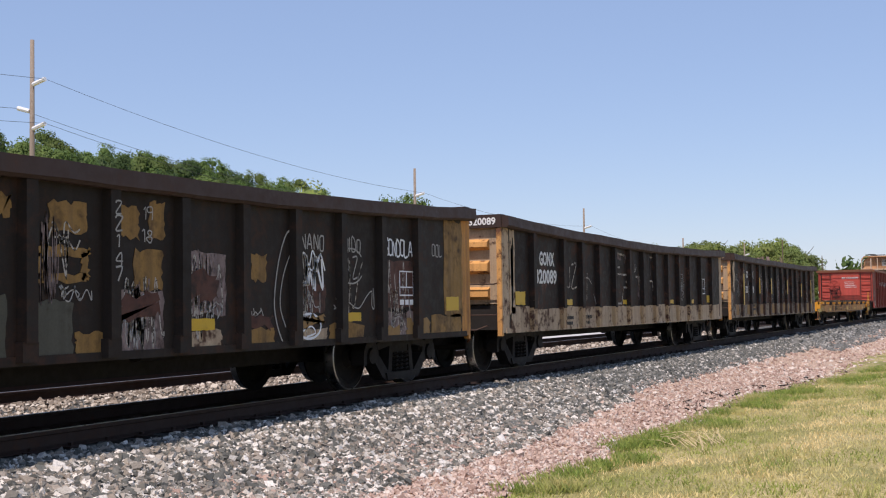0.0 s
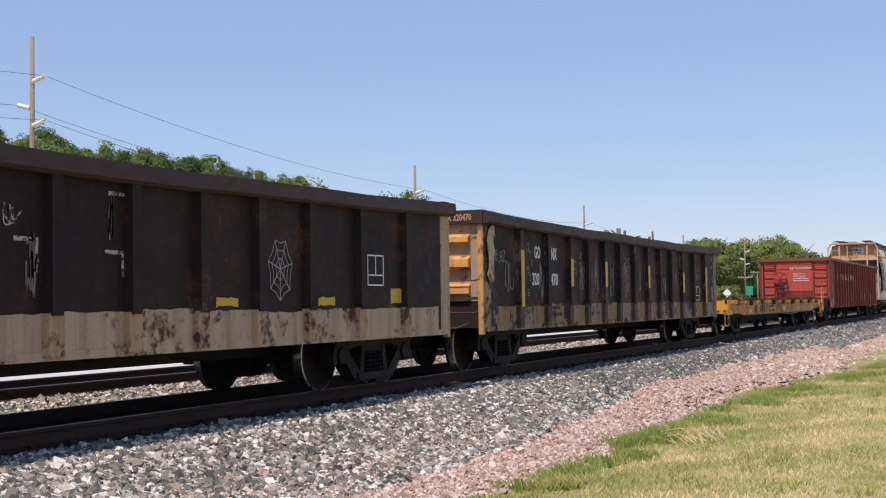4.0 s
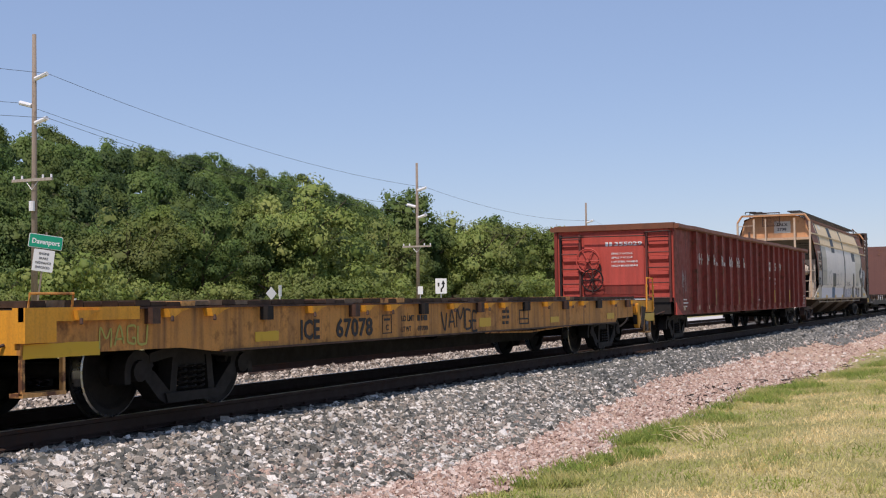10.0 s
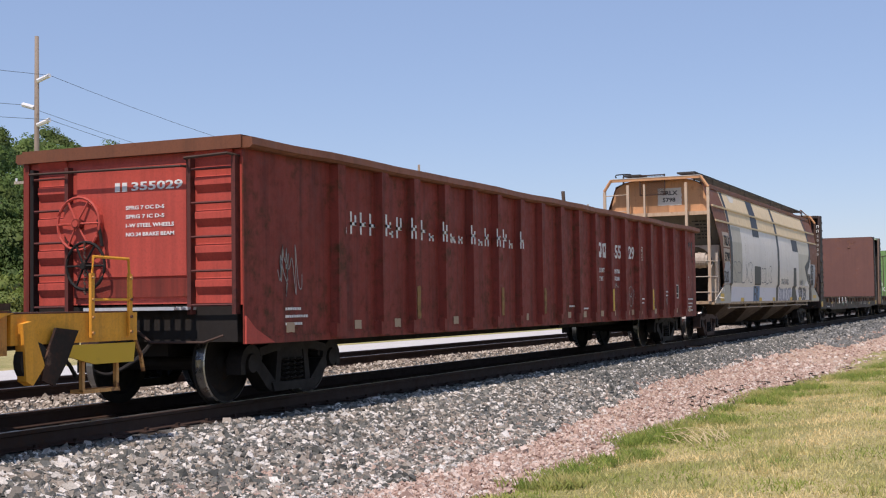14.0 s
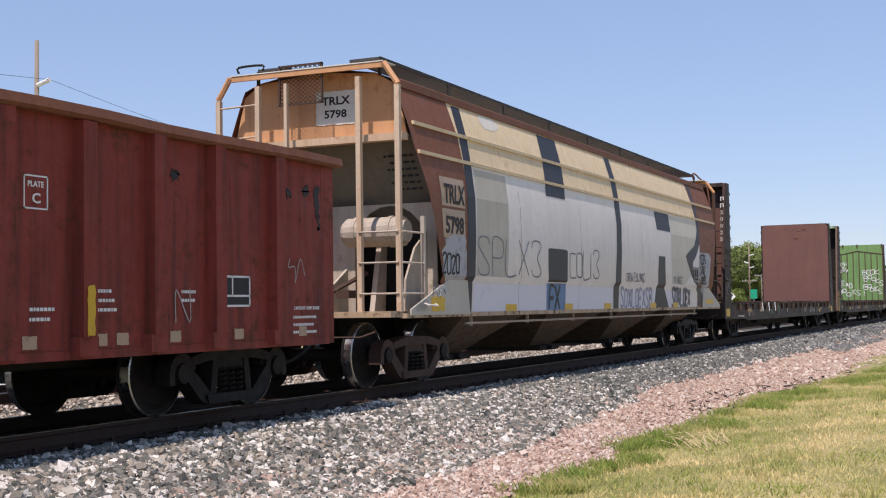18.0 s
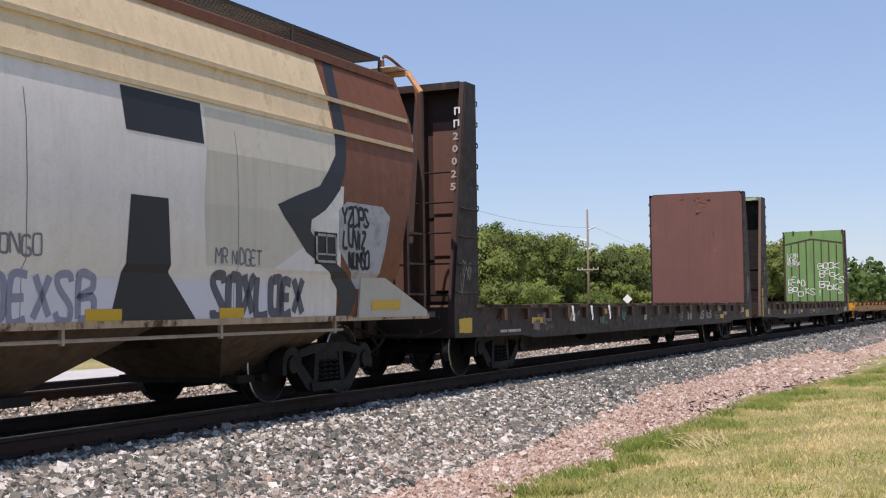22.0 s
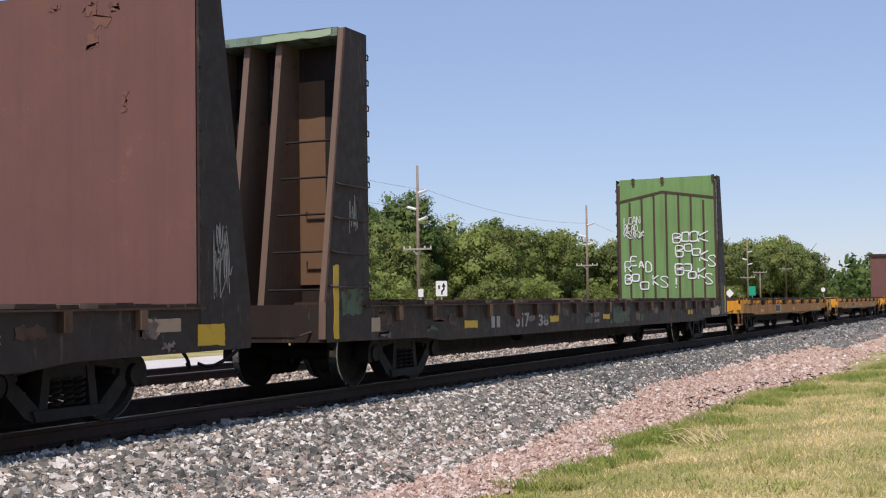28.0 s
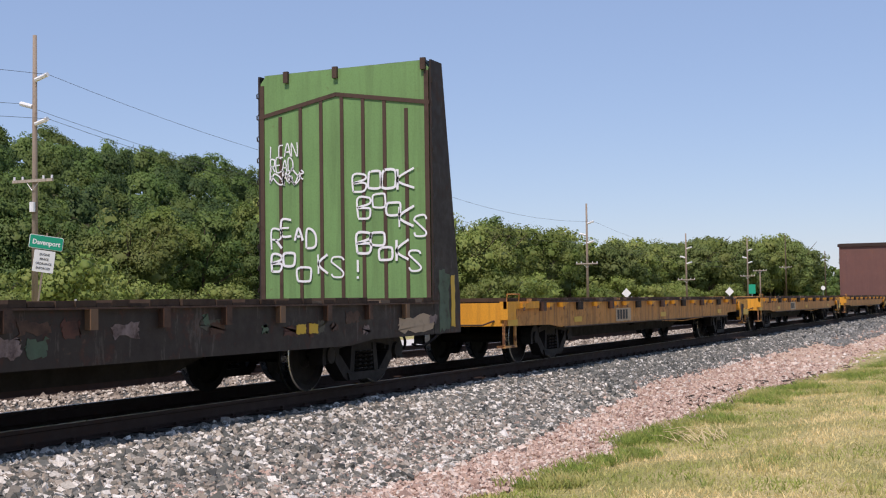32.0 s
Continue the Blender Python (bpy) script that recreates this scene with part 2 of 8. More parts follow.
def prism(bm, pts, axis, a, b):
    """A polygon of (u, v) points pushed from a to b along an axis."""
    def at(u, v, w):
        return {"x": (w, u, v), "y": (u, w, v), "z": (u, v, w)}[axis]
    p = [bm.verts.new(at(u, v, a)) for u, v in pts]
    q = [bm.verts.new(at(u, v, b)) for u, v in pts]
    n = len(pts)
    bm.faces.new(p), bm.faces.new(q[::-1])
    for i in range(n):
        bm.faces.new((p[i], q[i], q[(i + 1) % n], p[(i + 1) % n]))
    return bm


def tube(bm, pts, r, n=6, r1=None):
    """A round bar through the points."""
    rings = []
    pts = [Vector(p) for p in pts]
    for i, p in enumerate(pts):
        d = (pts[min(i + 1, len(pts) - 1)] - pts[max(i - 1, 0)]).normalized()
        u = d.orthogonal().normalized()
        if abs(d.z) < 0.9:
            u = d.cross(Vector((0, 0, 1))).normalized()
        w = d.cross(u)
        k = r if r1 is None else r + (r1 - r) * i / (len(pts) - 1)
        rings.append([bm.verts.new(p + (u * math.cos(a) + w * math.sin(a)) * k) for a in (math.tau * j / n for j in range(n))])
    for s, e in zip(rings, rings[1:]):
        for j in range(n):
            bm.faces.new((s[j], s[(j + 1) % n], e[(j + 1) % n], e[j]))
    bm.faces.new(rings[0][::-1]), bm.faces.new(rings[-1])
    return bm


def disc_ring(bm, c, prof, n=28):
    """A body turned about the y axis through c, from (y, radius) pairs."""
    rows = []
    for y, r in prof:
        rows.append([bm.verts.new((c[0] + r * math.cos(a), c[1] + y, c[2] + r * math.sin(a))) for a in (math.tau * j / n for j in range(n))])
    for s, e in zip(rows, rows[1:]):
        for j in range(n):
            bm.faces.new((s[j], s[(j + 1) % n], e[(j + 1) % n], e[j]))
    bm.faces.new(rows[0][::-1]), bm.faces.new(rows[-1])
    return bm


def loft(bm, rows, close=False, caps=True):
    """Skin through rows of points of equal length."""
    vs = [[bm.verts.new(p) for p in row] for row in rows]
    n = len(vs[0])
    for s, e in zip(vs, vs[1:]):
        for j in range(n if close else n - 1):
            bm.faces.new((s[j], s[(j + 1) % n], e[(j + 1) % n], e[j]))
    if caps and close:
        bm.faces.new(vs[0][::-1]), bm.faces.new(vs[-1])
    return bm


def mesh_of(name, bm, mats, bevel=0.0, smooth=False):
    if bevel:
        bmesh.ops.bevel(bm, geom=[e for e in bm.edges if len(e.link_faces) == 2 and e.calc_face_angle(0) > 0.6], offset=bevel, segments=1, affect="EDGES")
    bmesh.ops.recalc_face_normals(bm, faces=bm.faces)
    me = bpy.data.meshes.new(name)
    bm.to_mesh(me)
    bm.free()
    for m in (mats if isinstance(mats, (list, tuple)) else [mats]):
        me.materials.append(m)
    if smooth:
        me.polygons.foreach_set("use_smooth", [True] * len(me.polygons))
    return me


def part(name, bm, material, parent, label="", bevel=0.0, smooth=False):
    ob = new(name, mesh_of(name, bm, material, bevel, smooth))
    ob.parent = parent
    if label:
        ob["label"] = label
    return ob


def share(name, me, parent, m=None, label=""):
    ob = new(name, me)
    ob.parent = parent
    if m is not None:
        ob.matrix_basis = m
    if label:
        ob["label"] = label
    return ob


def B():
    return bmesh.new()


def thing(name, label, category, group="", kind="", at=(0, 0, 0)):
    ob = new(name)
    ob.location = at
    return tagged(ob, label, category, group, kind)


def text_mesh(s, size, material, squeeze=1.0):
    cu = bpy.data.curves.new("lettering", "FONT")
    cu.body, cu.size, cu.resolution_u, cu.fill_mode = s, size, 2, "BOTH"
    cu.extrude = 0.001
    cu.offset = 0.026 * size
    tmp = bpy.data.objects.new("lettering", cu)
    scene.collection.objects.link(tmp)
    me = bpy.data.meshes.new_from_object(tmp.evaluated_get(bpy.context.evaluated_depsgraph_get()))
    bpy.data.objects.remove(tmp)
    bpy.data.curves.remove(cu)
    me.transform(Matrix.Diagonal((squeeze, 1, 1, 1)))
    me.materials.clear()
    me.materials.append(material)
    return me


SIDE = Matrix(((1, 0, 0, 0), (0, 0, -1, 0), (0, 1, 0, 0), (0, 0, 0, 1)))   # letters on the side that faces -y
ENDM = Matrix(((0, 0, -1, 0), (-1, 0, 0, 0), (0, 1, 0, 0), (0, 0, 0, 1)))  # letters on the end that faces -x


def letters(s, x, y, z, size, material, parent, squeeze=1.0, end=False, name="lettering", label=""):
    """Words on a side or an end; x, y, z is their lower left corner."""
    me = text_mesh(s, size, material, squeeze)
    ob = share(name, me, parent, Matrix.Translation((x, y, z)) @ (ENDM if end else SIDE))
    if label:
        ob["label"] = label
    return ob


def bars(x, y, z, rows, material, parent, end=False, name="small_print"):
    """Unreadable print: short bars, (dx, dz, length, height) each."""
    bm = B()
    for dx, dz, ln, h in rows:
        if end:
            bx(bm, x - 0.002, x + 0.002, y - dx - ln, y - dx, z + dz, z + dz + h)
        else:
            bx(bm, x + dx, x + dx + ln, y - 0.002, y + 0.002, z + dz, z + dz + h)
    return part(name, bm, material, parent)


def print_block(n, width, pitch, h, seed, word=0.12):
    r = random.Random(seed)
    out = []
    for i in range(n):
        x = 0.0
        while x < width * r.uniform(0.7, 1.0):
            w = word * r.uniform(0.4, 1.2)
            out.append((x, -i * pitch, min(w, width - x + 0.03), h))
            x += w + word * 0.35
    return out


def patch(x0, x1, z0, z1, y, material, parent, name="painted_patch", rag=0.0, seed=0, label="", end=False):
    """A patch of paint or tape on a side (or an end, where x0, x1 run along -y and y is the x of the face)."""
    r = random.Random(seed + int(x0 * 100))
    pts = []
    n = 7 if rag else 1
    for (a, b), (c, d) in (((x0, z0), (x1, z0)), ((x1, z0), (x1, z1)), ((x1, z1), (x0, z1)), ((x0, z1), (x0, z0))):
        for i in range(n):
            k = i / n
            pts.append((a + (c - a) * k + r.uniform(-rag, rag), b + (d - b) * k + r.uniform(-rag, rag)))
    bm = B()
    if end:
        prism(bm, [(-u, w) for u, w in pts], "x", y - 0.003, y + 0.001)
    else:
        prism(bm, pts, "y", y - 0.003, y + 0.001)
    return part(name, bm, material, parent, label)


GLYPH = {"A": "00 36 60|12 52", "B": "00 06 46 55 44 03 43 52 40 00", "C": "56 16 05 01 10 50", "D": "00 06 36 54 51 30 00", "E": "56 06 00 50|03 43", "F": "56 06 00|03 43",
         "G": "55 46 16 05 01 10 50 52 32", "H": "06 00|56 50|03 53", "I": "06 00", "J": "56 51 40 10 01", "K": "06 00|56 03 50", "L": "06 00 50", "M": "00 06 33 66 60", "N": "00 06 50 56",
         "O": "16 05 01 10 40 51 55 46 16", "P": "00 06 46 55 43 03", "R": "00 06 46 55 43 03|23 50", "S": "55 46 16 05 14 42 51 40 10 01", "T": "06 66|36 30", "U": "06 01 10 40 51 56", "V": "06 30 56",
         "W": "06 10 33 50 66", "X": "06 50|56 00", "Y": "06 33 66|33 30", "Z": "06 56 00 50", "0": "16 05 01 10 40 51 55 46 16", "2": "05 16 46 55 00 50", "3": "05 16 46 55 33 51 40 10 01",
         "1": "15 36 30", "8": "33 15 36 55 33 02 30 52 33", "7": "06 56 20", "4": "50 56 02 62", "5": "56 06 04 44 51 40 00", "9": "44 04 06 46 40", "6": "56 06 00 40 43 03", "!": "26 22|21 20", "?": "05 36 54 22|21 20", " ": ""}


def ribbon(bm, pts, w, lay):
    """A flat stroke along 2D points; lay maps (u, v, lift) to space."""
    pts = [Vector(p) for p in pts]
    fine = []
    for a, b in zip(pts, pts[1:]):
        fine += [a]
    fine.append(pts[-1])
    prev = None
    for i, p in enumerate(fine):
        d = (fine[min(i + 1, len(fine) - 1)] - fine[max(i - 1, 0)])
        d = d.normalized() if d.length > 1e-6 else Vector((1, 0))
        n = Vector((-d.y, d.x)) * w / 2
        cur = [bm.verts.new(lay(p.x + n.x, p.y + n.y)), bm.verts.new(lay(p.x - n.x, p.y - n.y))]
        if prev:
            bm.faces.new((prev[0], prev[1], cur[1], cur[0]))
        prev = cur


def curve_through(pts, steps=4):
    """Points of a smooth curve through pts."""
    out = []
    P = [Vector(p) for p in pts]
    for i in range(len(P) - 1):
        a, b, c, d = P[max(i - 1, 0)], P[i], P[i + 1], P[min(i + 2, len(P) - 1)]
        for k in range(steps):
            t = k / steps
            out.append(0.5 * ((2 * b) + (c - a) * t + (2 * a - 5 * b + 4 * c - d) * t * t + (3 * b - a - 3 * c + d) * t ** 3))
    out.append(P[-1])
    return out


def scrawl(s, u, v, size, material, parent, face, w=0.04, wide=0.85, jitter=0.05, slant=0.0, name="sprayed_writing", seed=1, label="", gap=0.25):
    """Hand-sprayed writing. face(u, v) gives the place on the wall."""
    r = random.Random(seed)
    bm = B()
    x = u
    for ch in s:
        k = size * r.uniform(0.9, 1.1)
        dz = r.uniform(-jitter, jitter) * size
        top = 0
        for run in GLYPH.get(ch, "").split("|"):
            if not run:
                continue
            pts = []
            for q in run.split():
                a, b = int(q[0]) / 6, int(q[1]) / 6
                top = max(top, a)
                pts.append((x + (a * wide + b * slant + r.uniform(-jitter, jitter) * 0.6) * k, v + dz + (b + r.uniform(-jitter, jitter) * 0.6) * k))
            ribbon(bm, curve_through(pts, 5), w * r.uniform(0.85, 1.15), face)
        x += (top * wide + gap) * k if top else (0.3 if ch != " " else 0.5) * k
    return part(name, bm, material, parent, label)


def squiggle(u0, u1, v0, v1, n, material, parent, face, w=0.02, seed=1, name="sprayed_scribble", runs=3):
    r = random.Random(seed)
    bm = B()
    for _ in range(runs):
        x, pts = r.uniform(u0, u0 + (u1 - u0) * 0.4), []
        for i in range(n):
            pts.append((min(u1, max(u0, x)), r.uniform(v0, v1)))
            x += r.uniform(-0.4, 1.0) * (u1 - u0) / n * 1.6
        ribbon(bm, curve_through(pts, 5), w, face)
    return part(name, bm, material, parent)


def on_side(y):
    return lambda u, v: (u, y, v)


def on_end(x):
    return lambda u, v: (x, -u, v)

# ---------------------------------------------------------------- ground, track, road


def smooth(a, b, x):
    k = min(1.0, max(0.0, (x - a) / (b - a)))
    return k * k * (3 - 2 * k)


def ground_z(x, y):
    """Height of the natural ground: lawn by the track, low flat beyond it, then a wooded ridge."""
    if y < 0:
        z = -0.66 + 0.16 * smooth(-5.0, -7.5, y) + 0.10 * smooth(-9, -30, y)
        z += 0.05 * noise.noise(Vector((x * 0.25, y * 0.25, 0))) * smooth(-5.0, -6.5, y)
        return z
    z = -0.62 + 0.27 * smooth(8.0, 10.0, y) + 0.35 * smooth(14, 30, y)
    along = smooth(475, 268, x) * (0.84 + 0.16 * smooth(120, 260, x))
    ridge = smooth(95, 190, y) * (29 + 2.5 * noise.noise(Vector((x * 0.012, y * 0.008, 3)))) * along
    return z + ridge


def sheet(name, xs, ys, zf, material, label, category="", kind="structure"):
    vs, fs, n = [], [], len(ys)
    for x in xs:
        for y in ys:
            vs.append((x, y, zf(x, y)))
    for i in range(len(xs) - 1):
        for j in range(n - 1):
            a = i * n + j
            fs.append((a, a + n, a + n + 1, a + 1))
    me = bpy.data.meshes.new(name)
    me.from_pydata(vs, [], fs)
    me.materials.append(material)
    me.polygons.foreach_set("use_smooth", [True] * len(me.polygons))
    return tagged(new(name, me), label, category, kind=kind)


GRASSGROUND = soil("lawn_soil", (0.235, 0.245, 0.075), (0.58, 0.465, 0.235), (0.16, 0.145, 0.058), 0.5, 30)
BALLASTBED = soil("ballast_fines", (0.115, 0.115, 0.105), (0.165, 0.162, 0.148), (0.05, 0.049, 0.045), 2.0, 26, relief=1.0)
PINKBED = soil("pink_gravel_fines", (0.50, 0.365, 0.275), (0.58, 0.44, 0.335), (0.30, 0.20, 0.145), 1.2, 34, relief=0.9)
CONCRETE = soil("pale_concrete", (0.60, 0.585, 0.55), (0.53, 0.51, 0.48), (0.45, 0.43, 0.40), 0.7, 20, relief=0.15)
STONEGREY = stone("grey_ballast_stone", [(0.0, (0.085, 0.087, 0.077)), (0.36, (0.19, 0.19, 0.168)), (0.58, (0.33, 0.275, 0.22)), (0.76, (0.47, 0.435, 0.375)), (0.92, (0.80, 0.755, 0.685))])
STONEPINK = stone("pink_quartzite_stone", [(0.0, (0.33, 0.22, 0.175)), (0.4, (0.54, 0.38, 0.305)), (0.75, (0.66, 0.51, 0.42)), (0.95, (0.72, 0.64, 0.56))])
STONEPALE = stone("dusty_ballast_stone", [(0.0, (0.20, 0.165, 0.13)), (0.45, (0.40, 0.33, 0.26)), (0.85, (0.66, 0.585, 0.49))])


def steps(*spans):
    out = []
    for a, b, n in spans:
        out += [a + (b - a) * i / n for i in range(n)]
    return out + [spans[-1][1]]


sheet("ground", steps((-300, -20, 10), (-20, 60, 80), (60, 600, 60), (600, 4200, 16)), steps((-400, -30, 8), (-30, -4, 60), (-4, 6, 2), (6, 40, 40), (40, 90, 8), (90, 260, 24), (260, 3500, 12)), ground_z, GRASSGROUND,
      "mown lawn and rough grass reaching to the wooded ridge", "ground")


def bed_z(x, y):
    """Cross-section of the ballast under both tracks."""
    k = noise.noise(Vector((x * 1.3, y * 1.3, 0))) * 0.025
    if y < -1.2:
        return -0.185 - 0.02 * smooth(-1.2, -1.4, y) - 0.395 * smooth(-1.5, -3.7, y) - 0.10 * smooth(-3.6, -5.4, y) + k
    if y < 1.6:
        return -0.185 + k * 0.5
    if y < 6.2:
        return -0.185 - 0.05 * smooth(1.5, 2.1, y) * smooth(3.3, 2.7, y) + k
    return -0.185 - 0.33 * smooth(6.2, 7.8, y) + k


bed = sheet("ballast", steps((-60, 4, 16), (4, 50, 150), (50, 700, 60)), steps((-3.55, 7.75, 42)), lambda x, y: bed_z(x, y), BALLASTBED, "grey crushed-stone ballast shoulder under the tracks", "ballast")
edge_y = lambda x: -4.72 - 0.35 * noise.noise(Vector((x * 0.35, 0, 5))) - 0.22 * noise.noise(Vector((x * 1.7, 0, 9))) - 1.75 * smooth(23, 37, x)


pink_y = lambda x: -3.45 + 0.72 * smooth(12, 23, x) + 0.20 * noise.noise(Vector((x * 0.9, 0, 0))) + 0.1 * noise.noise(Vector((x * 3.1, 0, 7)))


def pink_z(x, k):
    y = pink_y(x) + (edge_y(x) - pink_y(x)) * k
    return (x, y, (bed_z(x, y) + 0.006) if k < 0.99 else -0.70)


vs, fs = [], []
pxs = steps((-60, 4, 16), (4, 60, 280), (60, 500, 40))
for x in pxs:
    vs += [pink_z(x, k / 10) for k in range(11)]
for i in range(len(pxs) - 1):
    fs += [(i * 11 + j, i * 11 + j + 1, i * 11 + j + 12, i * 11 + j + 11) for j in range(10)]
me = bpy.data.meshes.new("gravel_path")
me.from_pydata(vs, [], fs)
me.materials.append(PINKBED)
gravel = tagged(new("gravel_path", me), "pink quartzite gravel strip between the ballast and the lawn", "gravel", kind="structure")


def stones(name, material, parent, spots, size, seed, label, kind="stuff"):
    """Angular stones, each a squashed and jittered eight-cornered block."""
    r = np.random.RandomState(seed)
    base = np.array([(-1, -1, -.8), (1, -1, -.8), (1, 1, -.8), (-1, 1, -.8), (-1, -1, .8), (1, -1, .8), (1, 1, .8), (-1, 1, .8)], float)
    quad = np.array([(0, 3, 2, 1), (4, 5, 6, 7), (0, 1, 5, 4), (1, 2, 6, 5), (2, 3, 7, 6), (3, 0, 4, 7)])
    n = len(spots)
    P = base[None] * (1 + r.uniform(-.48, .22, (n, 8, 3))) * r.uniform(.66, 1.08, (n, 1, 3))
    P *= (size * r.lognormal(0, .30, n) * 0.5)[:, None, None]
    q = r.normal(size=(n, 4))
    q /= np.linalg.norm(q, axis=1)[:, None]
    w, x, y, z = q.T
    R = np.stack([1 - 2 * (y * y + z * z), 2 * (x * y - z * w), 2 * (x * z + y * w), 2 * (x * y + z * w), 1 - 2 * (x * x + z * z), 2 * (y * z - x * w), 2 * (x * z - y * w), 2 * (y * z + x * w), 1 - 2 * (x * x + y * y)], -1).reshape(n, 3, 3)
    P = np.einsum("nij,nkj->nki", R, P) + np.asarray(spots)[:, None]
    V = P.reshape(-1, 3)
    F = (quad[None] + (np.arange(n) * 8)[:, None, None]).reshape(-1, 4)
    me = bpy.data.meshes.new(name)
    me.from_pydata(V.tolist(), [], F.tolist())
    me.materials.append(material)
    ob = new(name, me)
    ob.parent = parent
    return tagged(ob, label, kind=kind)


def scatter(n, x0, x1, y0, y1, zf, seed, near=1.6, lift=0.008):
    """Spots thicker towards the near end."""
    r = random.Random(seed)
    out = []
    while len(out) < n:
        x = x0 + (x1 - x0) * r.random() ** near
        y = r.uniform(y0(x), y1(x))
        out.append((x, y, zf(x, y) + lift + r.uniform(-0.012, 0.014)))
    return out


STONEMID = stone("dull_grey_ballast_stone", [(0.0, (0.105, 0.110, 0.100)), (0.55, (0.185, 0.188, 0.170)), (0.84, (0.29, 0.275, 0.24)), (0.96, (0.69, 0.66, 0.605))])
STONEFAR = stone("far_grey_ballast_stone", [(0.0, (0.135, 0.140, 0.130)), (0.6, (0.205, 0.208, 0.195)), (0.95, (0.36, 0.35, 0.32))])
stones("loose_stone", STONEGREY, bed, scatter(38000, 7.2, 21, lambda x: pink_y(x) - 0.25, lambda x: -1.22, bed_z, 11, 1.35, .016), 0.050, 3, "loose grey crushed stones")
stones("loose_stone", STONEMID, bed, scatter(24000, 15, 48, lambda x: pink_y(x) - 0.12, lambda x: -1.22, bed_z, 16, 1.5, .014), 0.048, 8, "dull grey crushed stones")
stones("loose_stone", STONEPALE, bed, scatter(16000, 9.5, 60, lambda x: 0.95, lambda x: 3.75, bed_z, 12, 1.5), 0.050, 4, "dusty pale crushed stones between the tracks")
stones("loose_stone", STONEFAR, bed, scatter(6000, 44, 150, lambda x: -3.6, lambda x: -1.2, bed_z, 13, 1.6), 0.10, 5, "grey crushed stones further along")
stones("loose_stone", STONEPINK, gravel, scatter(20000, 7.4, 34, lambda x: edge_y(x) + 0.05, lambda x: pink_y(x) + 0.10, bed_z, 14, 1.6), 0.040, 6, "loose pink quartzite stones")
stones("loose_stone", STONEPINK, gravel, scatter(2600, 30, 80, lambda x: edge_y(x) + 0.1, lambda x: pink_y(x) + 0.05, bed_z, 15, 1.4), 0.075, 7, "loose pink quartzite stones further along")
stones("loose_stone", STONEPINK, gravel, scatter(2600, 7.4, 16, lambda x: pink_y(x), lambda x: pink_y(x) + 0.75, bed_z, 17, 1.3), 0.050, 9, "pink stones strewn among the grey ballast")
# the nearest stones, one by one
stone_shapes = []
for k in range(8):
    bm = B()
    bmesh.ops.create_icosphere(bm, subdivisions=1, radius=0.028)
    for v in bm.verts:
        v.co *= 1 + random.uniform(-0.38, 0.30)
        v.co.z *= 0.75
    stone_shapes.append(mesh_of("stone", bm, [STONEGREY if k < 5 else STONEPINK]))
rs = random.Random(77)
for i in range(290):
    x = rs.uniform(7.9, 12.5)
    pink = i % 3 == 0
    y = rs.uniform(-4.6, -3.3) if pink else rs.uniform(-3.4, -1.5)
    me = stone_shapes[rs.randrange(5, 8) if pink else rs.randrange(5)]
    share("stone", me, gravel if pink else bed, pose(x, y, bed_z(x, y) + 0.02, rs.uniform(0, 360), rs.uniform(0, 360), rs.uniform(0, 360)))

SIDING = 4.6
RAILPROF = [(-0.070, -0.172), (0.070, -0.172), (0.070, -0.160), (0.012, -0.140), (0.010, -0.045), (0.036, -0.034), (0.036, -0.006), (0.026, 0.0), (-0.026, 0.0), (-0.036, -0.006), (-0.036, -0.034), (-0.010, -0.045), (-0.012, -0.140), (-0.070, -0.160)]
TIEWOOD = paint("creosoted_timber", (0.050, 0.040, 0.033), (0.09, 0.075, 0.06), 0.55, 0.15, 0.3, rough=0.9, spec=0.1)


def railway(y0, z0, label, near):
    t = thing("track", label, "railway track", kind="structure")
    for s in (-0.7535, 0.7535):
        ob = part("rail", prism(B(), [(y0 + s + a, z0 + b) for a, b in RAILPROF], "x", -60, 700), RAILRUST, t, "rusty steel rail with a bright running band")
        part("running_band", bx(B(), -60, 700, y0 + s - 0.024, y0 + s + 0.024, z0 + 0.0005, z0 + 0.004), SILVERRAIL, ob, "bright worn running surface")
    tie = mesh_of("tie", bx(B(), -0.115, 0.115, -1.30, 1.30, -0.17, 0.0), TIEWOOD, 0.015)
    for i in range(110):
        share("tie", tie, t, pose(2 + i * 0.533, y0, z0 - 0.168 + rs.uniform(-0.012, 0.004), 0, 0, rs.uniform(-0.8, 0.8)))
    bm = B()
    for i in range(220):
        bx(bm, 61 + i * 0.533, 61.23 + i * 0.533, y0 - 1.3, y0 + 1.3, z0 - 0.33, z0 - 0.168)
    tagged(part("tie", bm, TIEWOOD, t), kind="stuff")
    if near:
        spike = mesh_of("tie_plate", bx(bx(B(), -0.10, 0.10, -0.16, 0.16, -0.012, 0.0), -0.02, 0.02, -0.10, -0.065, 0, 0.03), RAILRUST)
        for i in range(60):
            share("tie_plate", spike, t, pose(2 + i * 0.533, y0 - 0.7535, z0 - 0.160))


railway(0.0, 0.0, "main railway track on ballast with worn steel rails", True)
railway(SIDING, 0.0, "siding track with rusty rails behind the main line", False)

